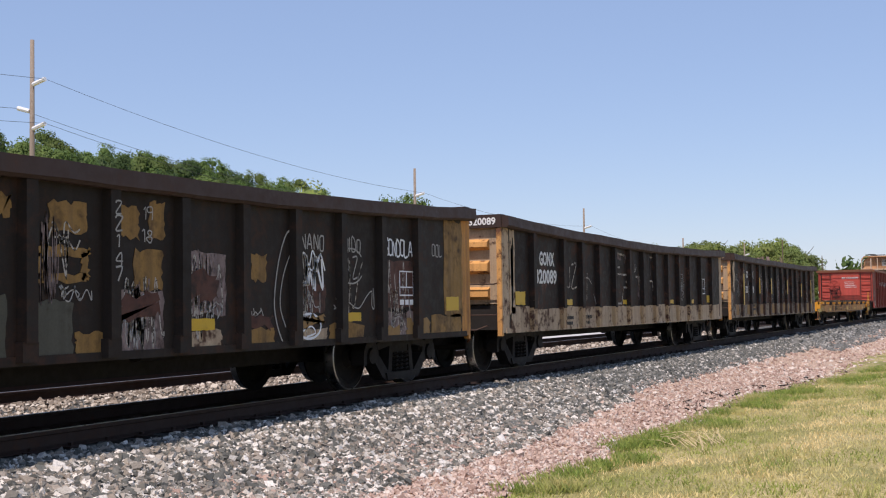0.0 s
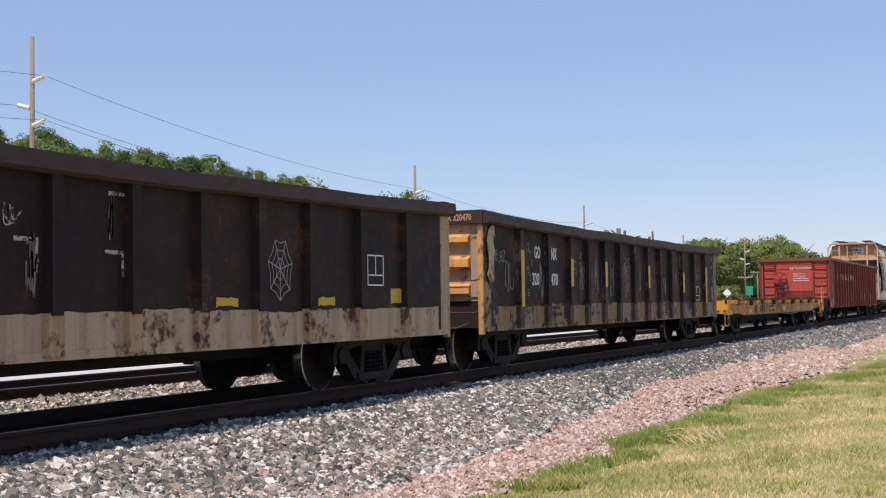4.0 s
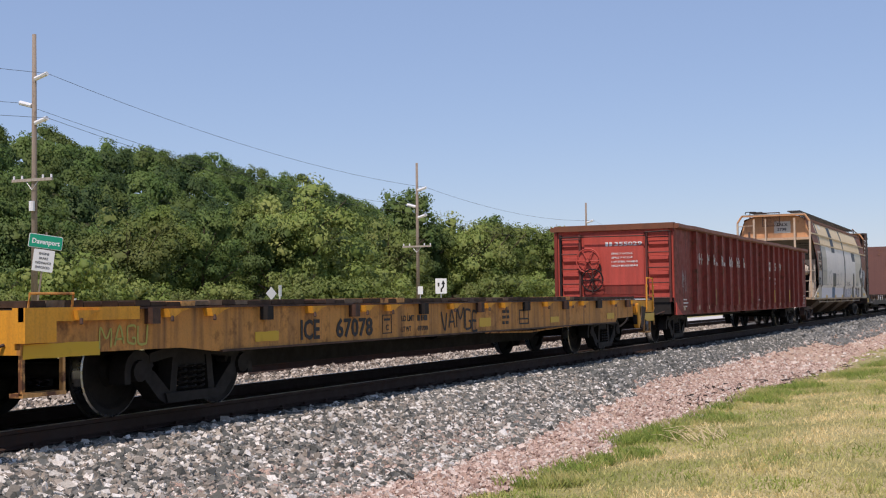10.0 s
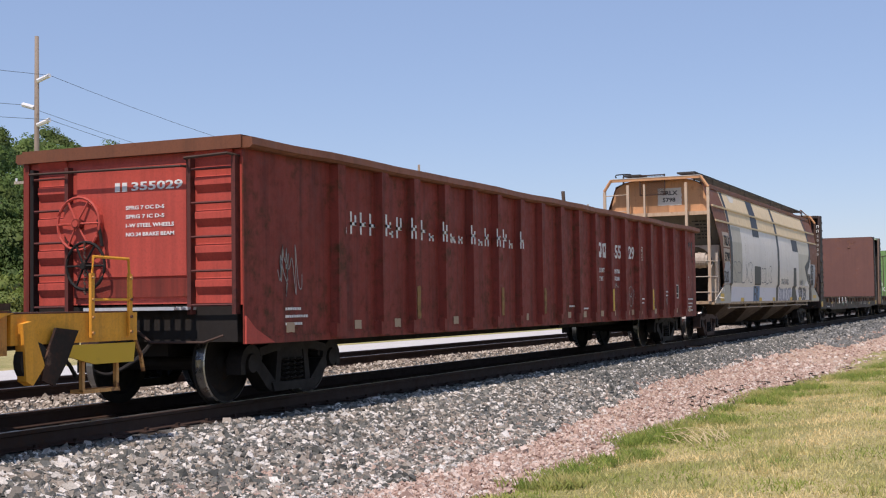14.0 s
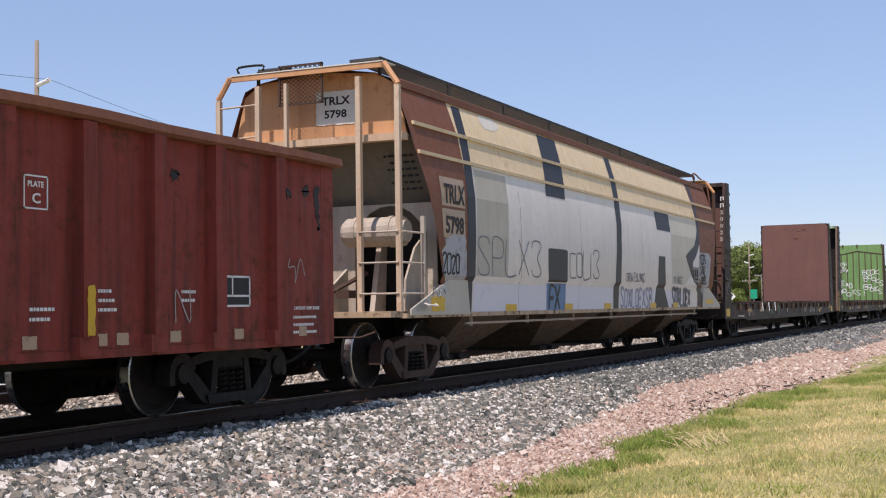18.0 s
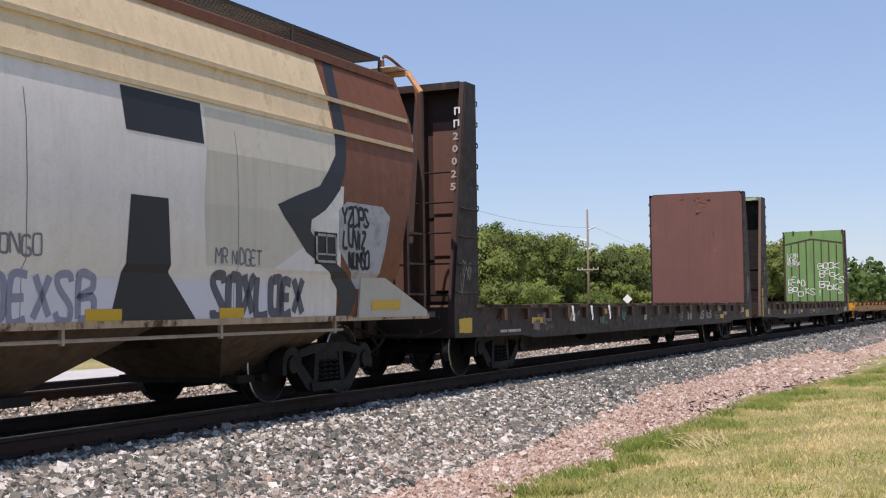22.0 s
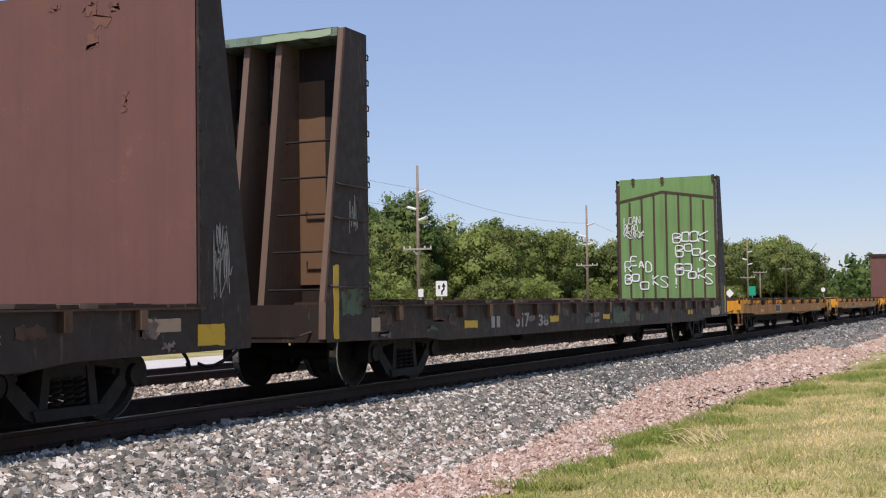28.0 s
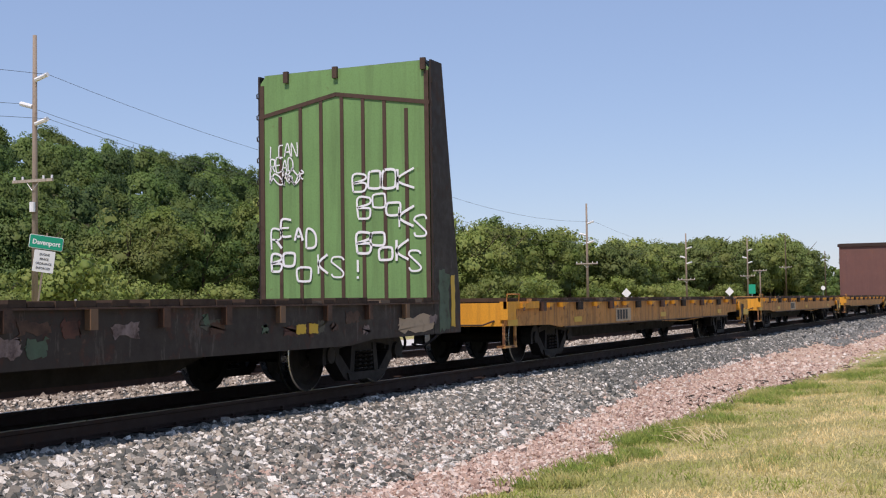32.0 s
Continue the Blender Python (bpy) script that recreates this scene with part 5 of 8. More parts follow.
def bulkhead_flat(label, X0, X1, ztop, panel_m, frame_m, inner_m, trucks, battens=False, top_m=None, half=1.42, back_m=None, post_m=None, sheet_m=None, deep=.92):
    L = X1 - X0
    car = start_car("bulkhead_flat_car", label, X0)
    for s in (-1, 1):
        prof = [(.0, 1.10), (L, 1.10), (L, .66), (L - 2.8, .64), (L - 3.4, .58), (3.4, .58), (2.8, .64), (.0, .66)]
        part("side_sill", prism(B(), prof, "y", s * (half + .02) - .02, s * (half + .02) + .02), frame_m, car, "deep dark side sill", 0.01)
        part("sill_flange", bx(B(), .9, L - .9, s * (half + .03) - .07, s * (half + .03) + .07, 1.085, 1.105), RUSTDARK, car)
        n = int(L / 1.15)
        for k in range(n):
            x = 1.9 + k * (L - 3.8) / (n - 1)
            part("stake_pocket", bx(B(), x - .05, x + .05, s * (half + .07) - .04, s * (half + .07) + .04, .90, 1.09), RUSTDARK if k % 3 else PANELTAN, car, "", 0.008)
    r = random.Random(int(X0))
    x = .85
    while x < L - .95:
        w = .26 if not battens else r.uniform(.2, .34)
        part("deck_plank", bx(B(), x, x + w - .015, -half - .05 - r.uniform(0, .035), half + .06, 1.105 + r.uniform(0, .006), 1.145 + r.uniform(-.012, .016 + (.02 if battens else 0))), PLANK if r.random() < .8 else PLANKLIGHT, car)
        x += w
    part("floor", bx(B(), .1, L - .1, -half, half, 1.0, 1.10), DARKSTEEL, car)
    part("centre_sill", prism(B(), [(.3, 1.0), (L - .3, 1.0), (L - .3, .72), (L - 4.6, .60), (L - 5.6, .32), (5.6, .32), (4.6, .60), (.3, .72)], "y", -.35, .35), DARKSTEEL, car)
    for k in range(6):
        x = L * (k + 1.2) / 7.4
        part("cross_bearer", prism(B(), [(-half, 1.0), (half, 1.0), (half, .85), (.3, .60), (-.3, .60), (-half, .85)], "x", x - .05, x + .05), DARKSTEEL, car)
    part("air_reservoir", tube(B(), [(L * .36, -.7, .55), (L * .36 + .35, -.7, .55)], .13, 12), DARKSTEEL, car)
    for x, q in ((0.0, 1), (L, -1)):
        dp = deep if q > 0 else .92
        xi = x + q * dp          # inner face
        def Xq(a):
            return x + q * a
        bh = part("bulkhead", prism(B(), [(-half, 1.1), (half, 1.1), (half, ztop - .12), (half - .10, ztop), (-half + .10, ztop), (-half, ztop - .12)], "x", min(xi, xi - q * .05), max(xi, xi - q * .05)), panel_m if q < 0 else (back_m or panel_m), car, "tall flat steel bulkhead panel")
        for s in (-1, 1):
            part("bulkhead_gusset", prism(B(), [(Xq(.0), .66), (Xq(dp), .66), (Xq(dp), ztop), (Xq(.55), ztop), (Xq(.0), 1.15)], "y", s * (half + .03) - .015, s * (half + .03) + .015), frame_m, car, "tapered side plate of the bulkhead")
            part("gusset_flange", prism(B(), [(Xq(-.02), .70), (Xq(.0), 1.15), (Xq(.55), ztop), (Xq(.60), ztop), (Xq(.05), 1.12), (Xq(.03), .70)], "y", s * (half - .01) - .045, s * (half - .01) + .05), post_m or inner_m, car, "", 0.008)
            for k in range(10):
                z = 1.3 + k * (ztop - 1.5) / 9.4
                grab(car, [(Xq(dp - .03), s * (half + .045), z), (Xq(dp + .015), s * (half + .055), z), (Xq(dp + .02), s * (half + .055), z + .055), (Xq(dp - .005), s * (half + .05), z + .07)], frame_m, .012, "tie_hook")
            for k in range(4 if q > 0 else 0):
                z = 1.35 + k * .42
                a = .05 + (z - 1.15) / (ztop - 1.15) * .5
                grab(car, [(Xq(a), s * (half + .05), z), (Xq(a + .02), s * (half + .10), z - .02), (Xq(dp - .12), s * (half + .10), z - .02), (Xq(dp - .10), s * (half + .05), z)], frame_m, .015)
        for y in ((-.45, .04, .53) if post_m else (-.62, .0, .62)):
            part("bulkhead_post", prism(B(), [(Xq(.12), 1.1), (Xq(dp - .06), 1.1), (Xq(dp - .06), ztop - .1), (Xq(.62), ztop - .1)], "y", y - (.045 if post_m else .05), y + (.045 if post_m else .05)), post_m or inner_m, car, "tapered brown post behind the bulkhead", 0.01)
        part("top_beam", bx(B(), min(Xq(.52), Xq(dp - .02)), max(Xq(.52), Xq(dp - .02)), -half + .06, half - .06, ztop - .10, ztop + .01), top_m or frame_m, car, "", 0.012)
        # Dark steel sheets put the recess shade between the posts into colour.
        for y in ((-.65, -1.12, .28, 1.0) if post_m else (-1.0, -.31, .31, 1.05)):
            part("backing_sheet", bx(B(), min(xi - q * .08, xi - q * .055), max(xi - q * .08, xi - q * .055), y - .235, y + .235, 1.38 if y in (-1.0, -.65) else 1.15, ztop - .55), sheet_m or (inner_m if y in (-1.0, -.65) else (DARKSTEEL if back_m else inner_m)), car)
        for k in range(5):
            z = 1.30 + k * .47
            grab(car, [(Xq(.20 + .1 * k), -half, z), (Xq(.10 + .1 * k), -half + .06, z), (Xq(.10 + .1 * k), -.6, z), (Xq(.16 + .1 * k), -.6, z)], DARKSTEEL, .015, "ladder_rung")
        part("end_sill", bx(B(), min(x, x + q * .12), max(x, x + q * .12), -half, half, .66, 1.12), frame_m, car, "", 0.012)
        coupler(car, x, -q)
        if battens and q < 0:
            zt = ztop - .62
            for k in range(7):
                y = -1.06 + k * .355
                dz = (1 - abs(y - .1) / 1.45) * .22
                part("batten", bx(B(), xi - .014, xi - .0, y - .028, y + .028, 1.12, zt + dz - (.10 if k in (0, 6) else 0)), BATTEN, car, "rusty vertical batten")
            bm = B()
            for a, b in (((-1.44, zt), (.10, zt + .24)), ((.10, zt + .24), (1.44, zt - .02))):
                d = Vector((b[0] - a[0], b[1] - a[1])).normalized()
                n = Vector((-d.y, d.x)) * .03
                prism(bm, [(a[0] + n.x, a[1] + n.y), (a[0] - n.x, a[1] - n.y), (b[0] - n.x, b[1] - n.y), (b[0] + n.x, b[1] + n.y)], "x", xi - .018, xi - .0)
            part("ridge_strip", bm, BATTEN, car, "rusty angled strip across the bulkhead")
            for s in (-1, 1):
                part("edge_strip", bx(B(), xi - .016, xi - .0, s * 1.39 - .035, s * 1.39 + .035, 1.12, ztop - .15), BATTEN, car, "rusty edge strip")
            for y in (.95, .1, -1.35):
                part("top_lug", bx(B(), xi - .05, xi, y - .04, y + .04, ztop - .14, ztop + .03), BATTEN, car)
    for x in trucks:
        truck(car, x - X0, 1.86)
    return car


G0, G1 = 58.85, 81.45
MAROONSHEET = paint("dusty_maroon_sheet_steel", (0.15, 0.078, 0.060), (0.10, 0.045, 0.033), 0.56, 0.12, 0.4, (0.09, 0.05, 0.042))
# Maroon-brown taken darker for the shadow between the cars; also paints the last gondola.
DARKMAROON = paint("dark_maroon_and_gap_shade", (0.055, 0.032, 0.027), (0.085, 0.038, 0.027), 0.55, 0.12, 0.4, (0.05, 0.034, 0.03))
carG = bulkhead_flat("brown bulkhead flat car, empty, with weathered maroon end bulkheads", G0, G1, 4.56, PANELBROWN, FLATBROWN, DARKMAROON, (61.42, 78.95), back_m=DARKMAROON, sheet_m=MAROONSHEET)
H0, H1 = 83.10, 105.95
POSTPINK = paint("dusty_pink_brown_steel", (0.175, 0.118, 0.088), (0.10, 0.055, 0.038), 0.56, 0.12, 0.4, (0.12, 0.075, 0.055))
TEALGREY = paint("chipped_grey_green_paint", (0.20, 0.29, 0.22), (0.06, 0.045, 0.035), 0.50, 0.10, 0.3, (0.08, 0.07, 0.055), big=2.5)
carH = bulkhead_flat("dark bulkhead flat car with a green battened bulkhead and plank deck", H0, H1, 4.60, GREEN, FLATBROWN, PANELTAN, (85.85, 103.5), True, TEALGREY, back_m=FLATBROWN, post_m=POSTPINK, deep=1.10)
# --- more flat cars and a brown high-sided gondola behind
I0, I1 = 107.75, 127.95
carI = flat_car("yellow flat car with plank deck and orange brackets, empty", I0, I1, (110.85, 125.2))
J0, J1 = 129.75, 149.95
carJ = flat_car("yellow flat car with plank deck, second of an empty pair", J0, J1, (132.6, 147.0))
J2, J3 = 151.75, 171.95
carL = flat_car("yellow flat car with plank deck, third of an empty row", J2, J3, (154.6, 169.0))
K0, K1 = 174.2, 191.5
carK = gondola("high-sided brown gondola car with vertical ribs", K0, K1, 4.55, [K0 + .8 + 1.0 * k for k in range(17)], DARKMAROON, LIP, DARKMAROON, "plain", (176.2, 189.5), end_m=PANELBROWN, ribm=PANELTAN)

# ---------------------------------------------------------------- lettering, sprayed paint and fittings


def fitted(s, x0, x1, z0, z1, y, material, parent, X0=0.0, end=False, label="", name="lettering"):
    """Words stretched to fill a box on a side, or on an end where x0 > x1 run along y."""
    me = text_mesh(s, 1.0, material)
    co = np.empty(len(me.vertices) * 3)
    me.vertices.foreach_get("co", co)
    co = co.reshape(-1, 3)
    lo, hi = co.min(0), co.max(0)
    w, h = abs(x1 - x0), z1 - z0
    me.transform(Matrix.Diagonal((w / (hi[0] - lo[0]), h / (hi[1] - lo[1]), 1.5, 1)) @ Matrix.Translation((-lo[0], -lo[1], 0)))
    m = Matrix.Translation((y, x0, z0)) @ ENDM if end else Matrix.Translation((x0 - X0, y, z0)) @ SIDE
    return share(name, me, parent, m, label)


def box_outline(x0, x1, z0, z1, y, material, parent, w=0.018, mid=True, name="stencil_box"):
    bm = B()
    for a, b, c, d in ((x0, x1, z0, z0 + w), (x0, x1, z1 - w, z1), (x0, x0 + w, z0, z1), (x1 - w, x1, z0, z1)):
        bx(bm, a, b, y - .002, y + .001, c, d)
    if mid:
        zm, xm = z0 + (z1 - z0) * .32, (x0 + x1) / 2
        bx(bm, x0, x1, y - .002, y + .001, zm, zm + w)
        bx(bm, xm - w / 2, xm + w / 2, y - .002, y + .001, zm, z1)
    return part(name, bm, material, parent)


DULLYELLOW = paint("old_mustard_paint", (0.30, 0.165, 0.045), (0.045, 0.028, 0.02), 0.505, 0.16, 0.6, (0.06, 0.035, 0.02), big=2.2)
DULLPINK = paint("worn_pink_grey_paint", (0.27, 0.20, 0.185), (0.05, 0.028, 0.022), 0.475, 0.14, 0.5, (0.06, 0.035, 0.03), big=3.0)
PALEGREEN = spray("pale_green_band", (0.36, 0.47, 0.30), 0.6, 0.6, 8)
GREENPATCH = spray("old_green_marking", (0.05, 0.16, 0.10), 0.5, 0.6, 9)
GREYGREEN = paint("worn_grey_green_paint", (0.085, 0.082, 0.060), (0.045, 0.03, 0.022), 0.55, 0.1, 0.4, big=1.5)
RUSTRED = paint("red_brown_rust", (0.10, 0.036, 0.024), (0.04, 0.025, 0.02), 0.5, 0.1, 0.3, big=2.0)
SPRAYWHITE = spray("sprayed_white_paint", (0.80, 0.80, 0.80), 0.66, 0.6, 9)
SPRAYPALE = spray("thin_pale_spray", (0.40, 0.40, 0.415), 0.5, 0.6, 6)
SPRAYBLACK = spray("sprayed_black_paint", (0.030, 0.031, 0.036), 0.70, 0.5, 3)
SPRAYLIME = spray("faded_lime_marker", (0.42, 0.40, 0.10), 0.55, 0.6, 9)
SPRAYBLUE = spray("sprayed_blue_paint", (0.10, 0.20, 0.36), 0.55, 0.5, 7)
SPRAYVIOLET = spray("sprayed_grey_violet_paint", (0.27, 0.28, 0.36), 0.55, 0.5, 9)
SPRAYSLATE = spray("dark_slate_spray", (0.105, 0.11, 0.135), 0.62, 0.5, 9)
SPRAYGREY = spray("thin_grey_marker", (0.20, 0.20, 0.21), 0.6, 0.6, 9)
GRIME = spray("oily_black_grime", (0.018, 0.016, 0.016), 0.52, 0.5, 8)

# --- graffiti gondola
SA, yA = A0, -1.5145
fa = on_side(yA - .004)


def pa(x0, x1, z0, z1, m, rag=.02, dy=0.0, seed=1):
    return patch(x0 - SA, x1 - SA, z0, z1, yA - dy, m, carA, "painted_patch", rag, seed)


for x0, x1, z0, z1, m in ((-53.35, -52.95, 1.90, 2.08, DULLYELLOW), (-52.50, -52.02, 1.80, 2.06, DULLYELLOW), (-52.66, -51.97, 1.60, 1.68, DULLYELLOW), (-52.68, -52.0, 1.37, 1.44, DULLYELLOW), (-52.66, -52.58, 1.40, 1.62, DULLYELLOW),
                          (-52.08, -51.98, 1.40, 1.64, DULLYELLOW), (-51.57, -51.28, 1.79, 2.08, DULLYELLOW), (-51.12, -50.89, 1.80, 2.16, DULLYELLOW), (-51.34, -50.92, 1.30, 1.68, DULLYELLOW), (-49.36, -49.05, 1.42, 1.71, DULLYELLOW),
                          (-51.62, -50.90, .72, 1.30, DULLPINK), (-50.45, -49.84, 1.06, 1.70, DULLPINK), (-50.66, -49.92, .71, .90, CREAMSILL), (-49.55, -48.90, .71, .90, DULLYELLOW), (-47.66, -46.78, .71, .91, DULLYELLOW), (-48.45, -47.72, .71, .88, CREAMSILL),
                          (-53.9, -53.0, .71, 1.25, GREYGREEN), (-52.75, -52.2, .71, 1.20, GREYGREEN), (-52.15, -51.75, .72, .92, DULLYELLOW), (-46.35, -45.30, .71, 1.05, DULLPINK), (-46.2, -45.25, 1.10, 1.72, RUSTRED), (-48.4, -47.75, 1.05, 1.4, RUSTRED),
                          (-44.75, -43.70, .72, .98, DULLYELLOW), (-56.6, -55.8, .72, 1.3, DULLPINK), (-55.2, -54.5, .72, 1.9, DULLYELLOW), (-58.2, -57.2, .72, 1.5, GREYGREEN)):
    pa(x0, x1, z0, z1, m, .025)
pa(-44.30, -43.64, .98, 2.36, DULLYELLOW, .03, .0)
for x0, x1, z0, z1, m in ((-46.40, -45.75, .71, .86, OCHRE), (-45.55, -44.80, .71, .93, OCHRE), (-49.52, -48.95, .91, 1.02, RUSTRED), (-50.60, -50.00, 1.22, 1.5, RUSTRED), (-51.55, -51.0, 1.02, 1.26, RUSTRED), (-48.42, -47.80, .9, 1.02, OCHRE)):
    pa(x0, x1, z0, z1, m, .05, .003, 5)
for a, b, c, d, n, q in ((-51.6, -50.9, .74, 1.45, 13, 401), (-50.5, -49.85, .76, 1.75, 12, 402), (-52.6, -52.1, 1.3, 1.9, 6, 403), (-48.4, -47.75, .78, 1.75, 9, 404), (-46.3, -45.3, .76, 1.75, 10, 405), (-47.5, -46.8, .9, 1.8, 6, 406)):
    squiggle(a - SA, b - SA, c, d, n, FLAKED, carA, fa, .017, q, runs=3)
for x0, x1, z0, z1 in ((-50.52, -50.05, .90, 1.02), (-47.34, -46.86, .94, 1.05), (-44.24, -43.80, 1.05, 1.25)):
    patch(x0 - SA, x1 - SA, z0, z1, yA - .004, REFLECT, carA, "reflector", .004)
r = random.Random(3)
for i, ch in enumerate("22147"):
    scrawl(ch, -51.72 - SA, 2.0 - i * .155, .12, CHALK, carA, on_side(-1.606), .016, seed=i + 1)
for i in range(8):
    scrawl("1234567"[i % 7], -49.52 - SA, 1.98 - i * .13, .10, CHALK, carA, fa, .012, seed=i + 9)
scrawl("19", -51.22 - SA, 1.98, .12, CHALK, carA, fa, .014, seed=7)
scrawl("18", -51.24 - SA, 1.76, .12, CHALK, carA, fa, .014, seed=8)
bm = B()
lay = on_side(yA - .006)
ribbon(bm, curve_through([(-48.40 - SA, 2.02), (-48.62 - SA, 1.97), (-48.80 - SA, 1.65), (-48.90 - SA, 1.2), (-48.84 - SA, .92), (-48.72 - SA, .72)]), .022, lay)
ribbon(bm, curve_through([(-48.50 - SA, 1.80), (-48.70 - SA, 1.5), (-48.78 - SA, 1.15), (-48.66 - SA, .90)]), .018, lay)
part("sprayed_line", bm, CHALK, carA)
scrawl("NANO", -48.30 - SA, 1.80, .19, CHALK, carA, fa, .022, wide=.6, seed=21)
scrawl("NUIDO", -47.40 - SA, 1.80, .17, CHALK, carA, fa, .02, wide=.6, seed=22)
scrawl("GONDOLA", -46.18 - SA, 1.80, .20, SPRAYWHITE, carA, fa, .026, wide=.55, gap=.12, seed=23, label="white hand-sprayed word")
scrawl("OOL", -44.70 - SA, 1.83, .15, CHALK, carA, fa, .018, wide=.6, seed=24)
scrawl("JWN", -48.36 - SA, 1.34, .34, SPRAYWHITE, carA, fa, .045, wide=.55, gap=.05, jitter=.12, seed=25)
squiggle(-48.36 - SA, -47.76 - SA, 1.55, 1.80, 9, SPRAYWHITE, carA, fa, .025, 26, runs=2)
bm = B()
ribbon(bm, [(-47.10 - SA + .32 * math.cos(a), 1.63 + .22 * math.sin(a)) for a in (k * .3 for k in range(2, 20))], .02, lay)
part("sprayed_circle", bm, CHALK, carA)
scrawl("AZ", -47.28 - SA, 1.50, .24, CHALK, carA, fa, .022, wide=.6, seed=27)
squiggle(-47.6 - SA, -46.5 - SA, 1.05, 1.45, 7, CHALK, carA, fa, .018, 28, runs=2)
bm = B()
ribbon(bm, [(-48.14 - SA + .27 * math.cos(a), .90 + .145 * math.sin(a)) for a in (k * .3 for k in range(22))], .03, lay)
ribbon(bm, [(-48.3 - SA, .96), (-48.25 - SA, 1.03), (-48.18 - SA, .93), (-48.1 - SA, 1.03), (-48.03 - SA, .94)], .035, lay)
ribbon(bm, curve_through([(-48.30 - SA, .84), (-48.1 - SA, .90), (-48.0 - SA, .82), (-48.2 - SA, .78)]), .02, lay)
part("sprayed_face", bm, SPRAYWHITE, carA)
box_outline(-45.76 - SA, -45.33 - SA, 1.26, 1.60, yA - .004, SPRAYWHITE, carA)
bars(-45.75 - SA, yA - .004, 1.14, [(0, 0, .12, .07), (.16, 0, .1, .07), (.3, 0, .12, .07)], SPRAYWHITE, carA)
for k, (a, b, c, d, n) in enumerate(((-52.6, -52.35, 1.15, 1.95, 14), (-52.4, -51.95, 1.2, 1.35, 9), (-51.6, -50.92, .75, 1.3, 22), (-50.42, -49.86, 1.05, 1.7, 18), (-49.6, -49.0, .95, 1.15, 9), (-46.35, -45.35, .74, 1.02, 12), (-51.5, -51.0, 1.1, 1.4, 12), (-48.3, -47.8, 1.05, 1.35, 9), (-55.0, -54.5, .9, 1.8, 14), (-53.9, -53.1, .9, 1.9, 12), (-50.3, -49.9, .95, 1.2, 8))):
    squiggle(a - SA, b - SA, c, d, n, CHALK if k % 3 else DULLPINK, carA, fa, .013, 40 + k, runs=3)

# --- first black gondola
fb = on_side(-1.520)
yB = -1.5155
fitted("GONX", -40.27, -39.50, 1.80, 2.05, yB, WHITE, carB, B0, label="worn white stencilled letters")
fitted("320089", -40.47, -39.38, 1.48, 1.74, yB, WHITE, carB, B0, label="worn white stencilled number")
fitted("GONX 320089", -.42, -1.43, 2.42, 2.545, -.036, WHITE, carB, end=True, label="white number on the top rail")
patch(-42.0 + .30 - B0, -41.47 - B0, .98, 2.36, yB, CREAMSILL, carB, "painted_patch", .02, 5, "buff paint at the car corner")
for x0, x1, z0, z1 in ((-41.48, -41.0, 1.12, 1.34), (-39.0, -38.52, 1.11, 1.21), (-35.2, -34.8, 1.11, 1.20), (-31.3, -30.9, 1.11, 1.20), (-27.3, -26.9, 1.12, 1.32), (-29.2, -28.8, 1.11, 1.20)):
    patch(x0 - B0, x1 - B0, z0, z1, yB, REFLECT, carB, "reflector", .01, 3, "yellow reflective tape")
scrawl("JZ", -38.92 - B0, 1.45, .42, FLAKED, carB, fb, .028, seed=31)
box_outline(-27.95 - B0, -27.5 - B0, 1.35, 1.75, yB, SPRAYWHITE, carB)
for k, (a, b, c, d, n) in enumerate(((-41.65, -41.5, 1.0, 2.3, 10), (-34.4, -34.0, 1.7, 2.1, 6))):
    squiggle(a - B0, b - B0, c, d, n, FLAKED if k else SPRAYBLACK, carB, fb, .014 if k else .04, 60 + k, runs=2)
fitted("LT WT 70300", -38.05, -37.40, .84, .91, -1.532, INK, carB, B0, label="black stencilled weight")
fitted("NEW 9-80", -38.03, -37.55, .735, .80, -1.532, INK, carB, B0, label="black stencilled build date")
bars(-39.02 - B0, -1.532, .84, print_block(2, .55, .10, .06, 5, .07), INK, carB)
bm = B()
for run in ([(-35.86, 1.13), (-35.30, 1.12), (-35.14, 1.46), (-34.66, 1.47)], [(-35.86, 1.13), (-35.58, 1.74), (-34.62, 1.72)], [(-34.62, 1.58), (-34.98, 1.58)], [(-34.2, 1.70), (-33.92, 1.70), (-33.94, 1.42)], [(-33.0, 2.16), (-32.72, 2.16), (-32.72, 1.82)], [(-33.05, 1.62), (-32.80, 1.62), (-32.80, 1.40)], [(-35.52, 2.16), (-35.02, 2.14), (-35.04, 2.02)], [(-35.6, 2.02), (-35.62, 1.88), (-35.4, 1.88)]):
    ribbon(bm, [(a - B0, c) for a, c in run], .042, fb)
part("sprayed_outline", bm, FLAKED, carB, "broken white outline of old letters")
bm = B()
for run in ([(-36.95, 2.08), (-37.06, 1.10)], [(-37.22, 1.32), (-37.06, 1.10), (-36.74, 1.42)]):
    ribbon(bm, [(a - B0, c) for a, c in run], .030, fb)
part("sprayed_arrow", bm, FLAKED, carB, "white sprayed arrow pointing down")
bm = B()
for run in ([(-37.98, 1.28), (-37.78, 1.74)], [(-37.66, 1.20), (-37.60, 1.72)], [(-38.08, 1.46), (-37.86, 1.60), (-37.55, 1.62), (-37.32, 1.50)]):
    ribbon(bm, curve_through([(a - B0, c) for a, c in run]), .020, fb)
part("sprayed_tag", bm, FLAKED, carB)
bm = B()
for k in range(7):
    a = math.tau * k / 7 + .2
    ribbon(bm, [(-30.05 - B0, 1.52), (-30.05 - B0 + .26 * math.cos(a), 1.52 + .36 * math.sin(a))], .014, fb)
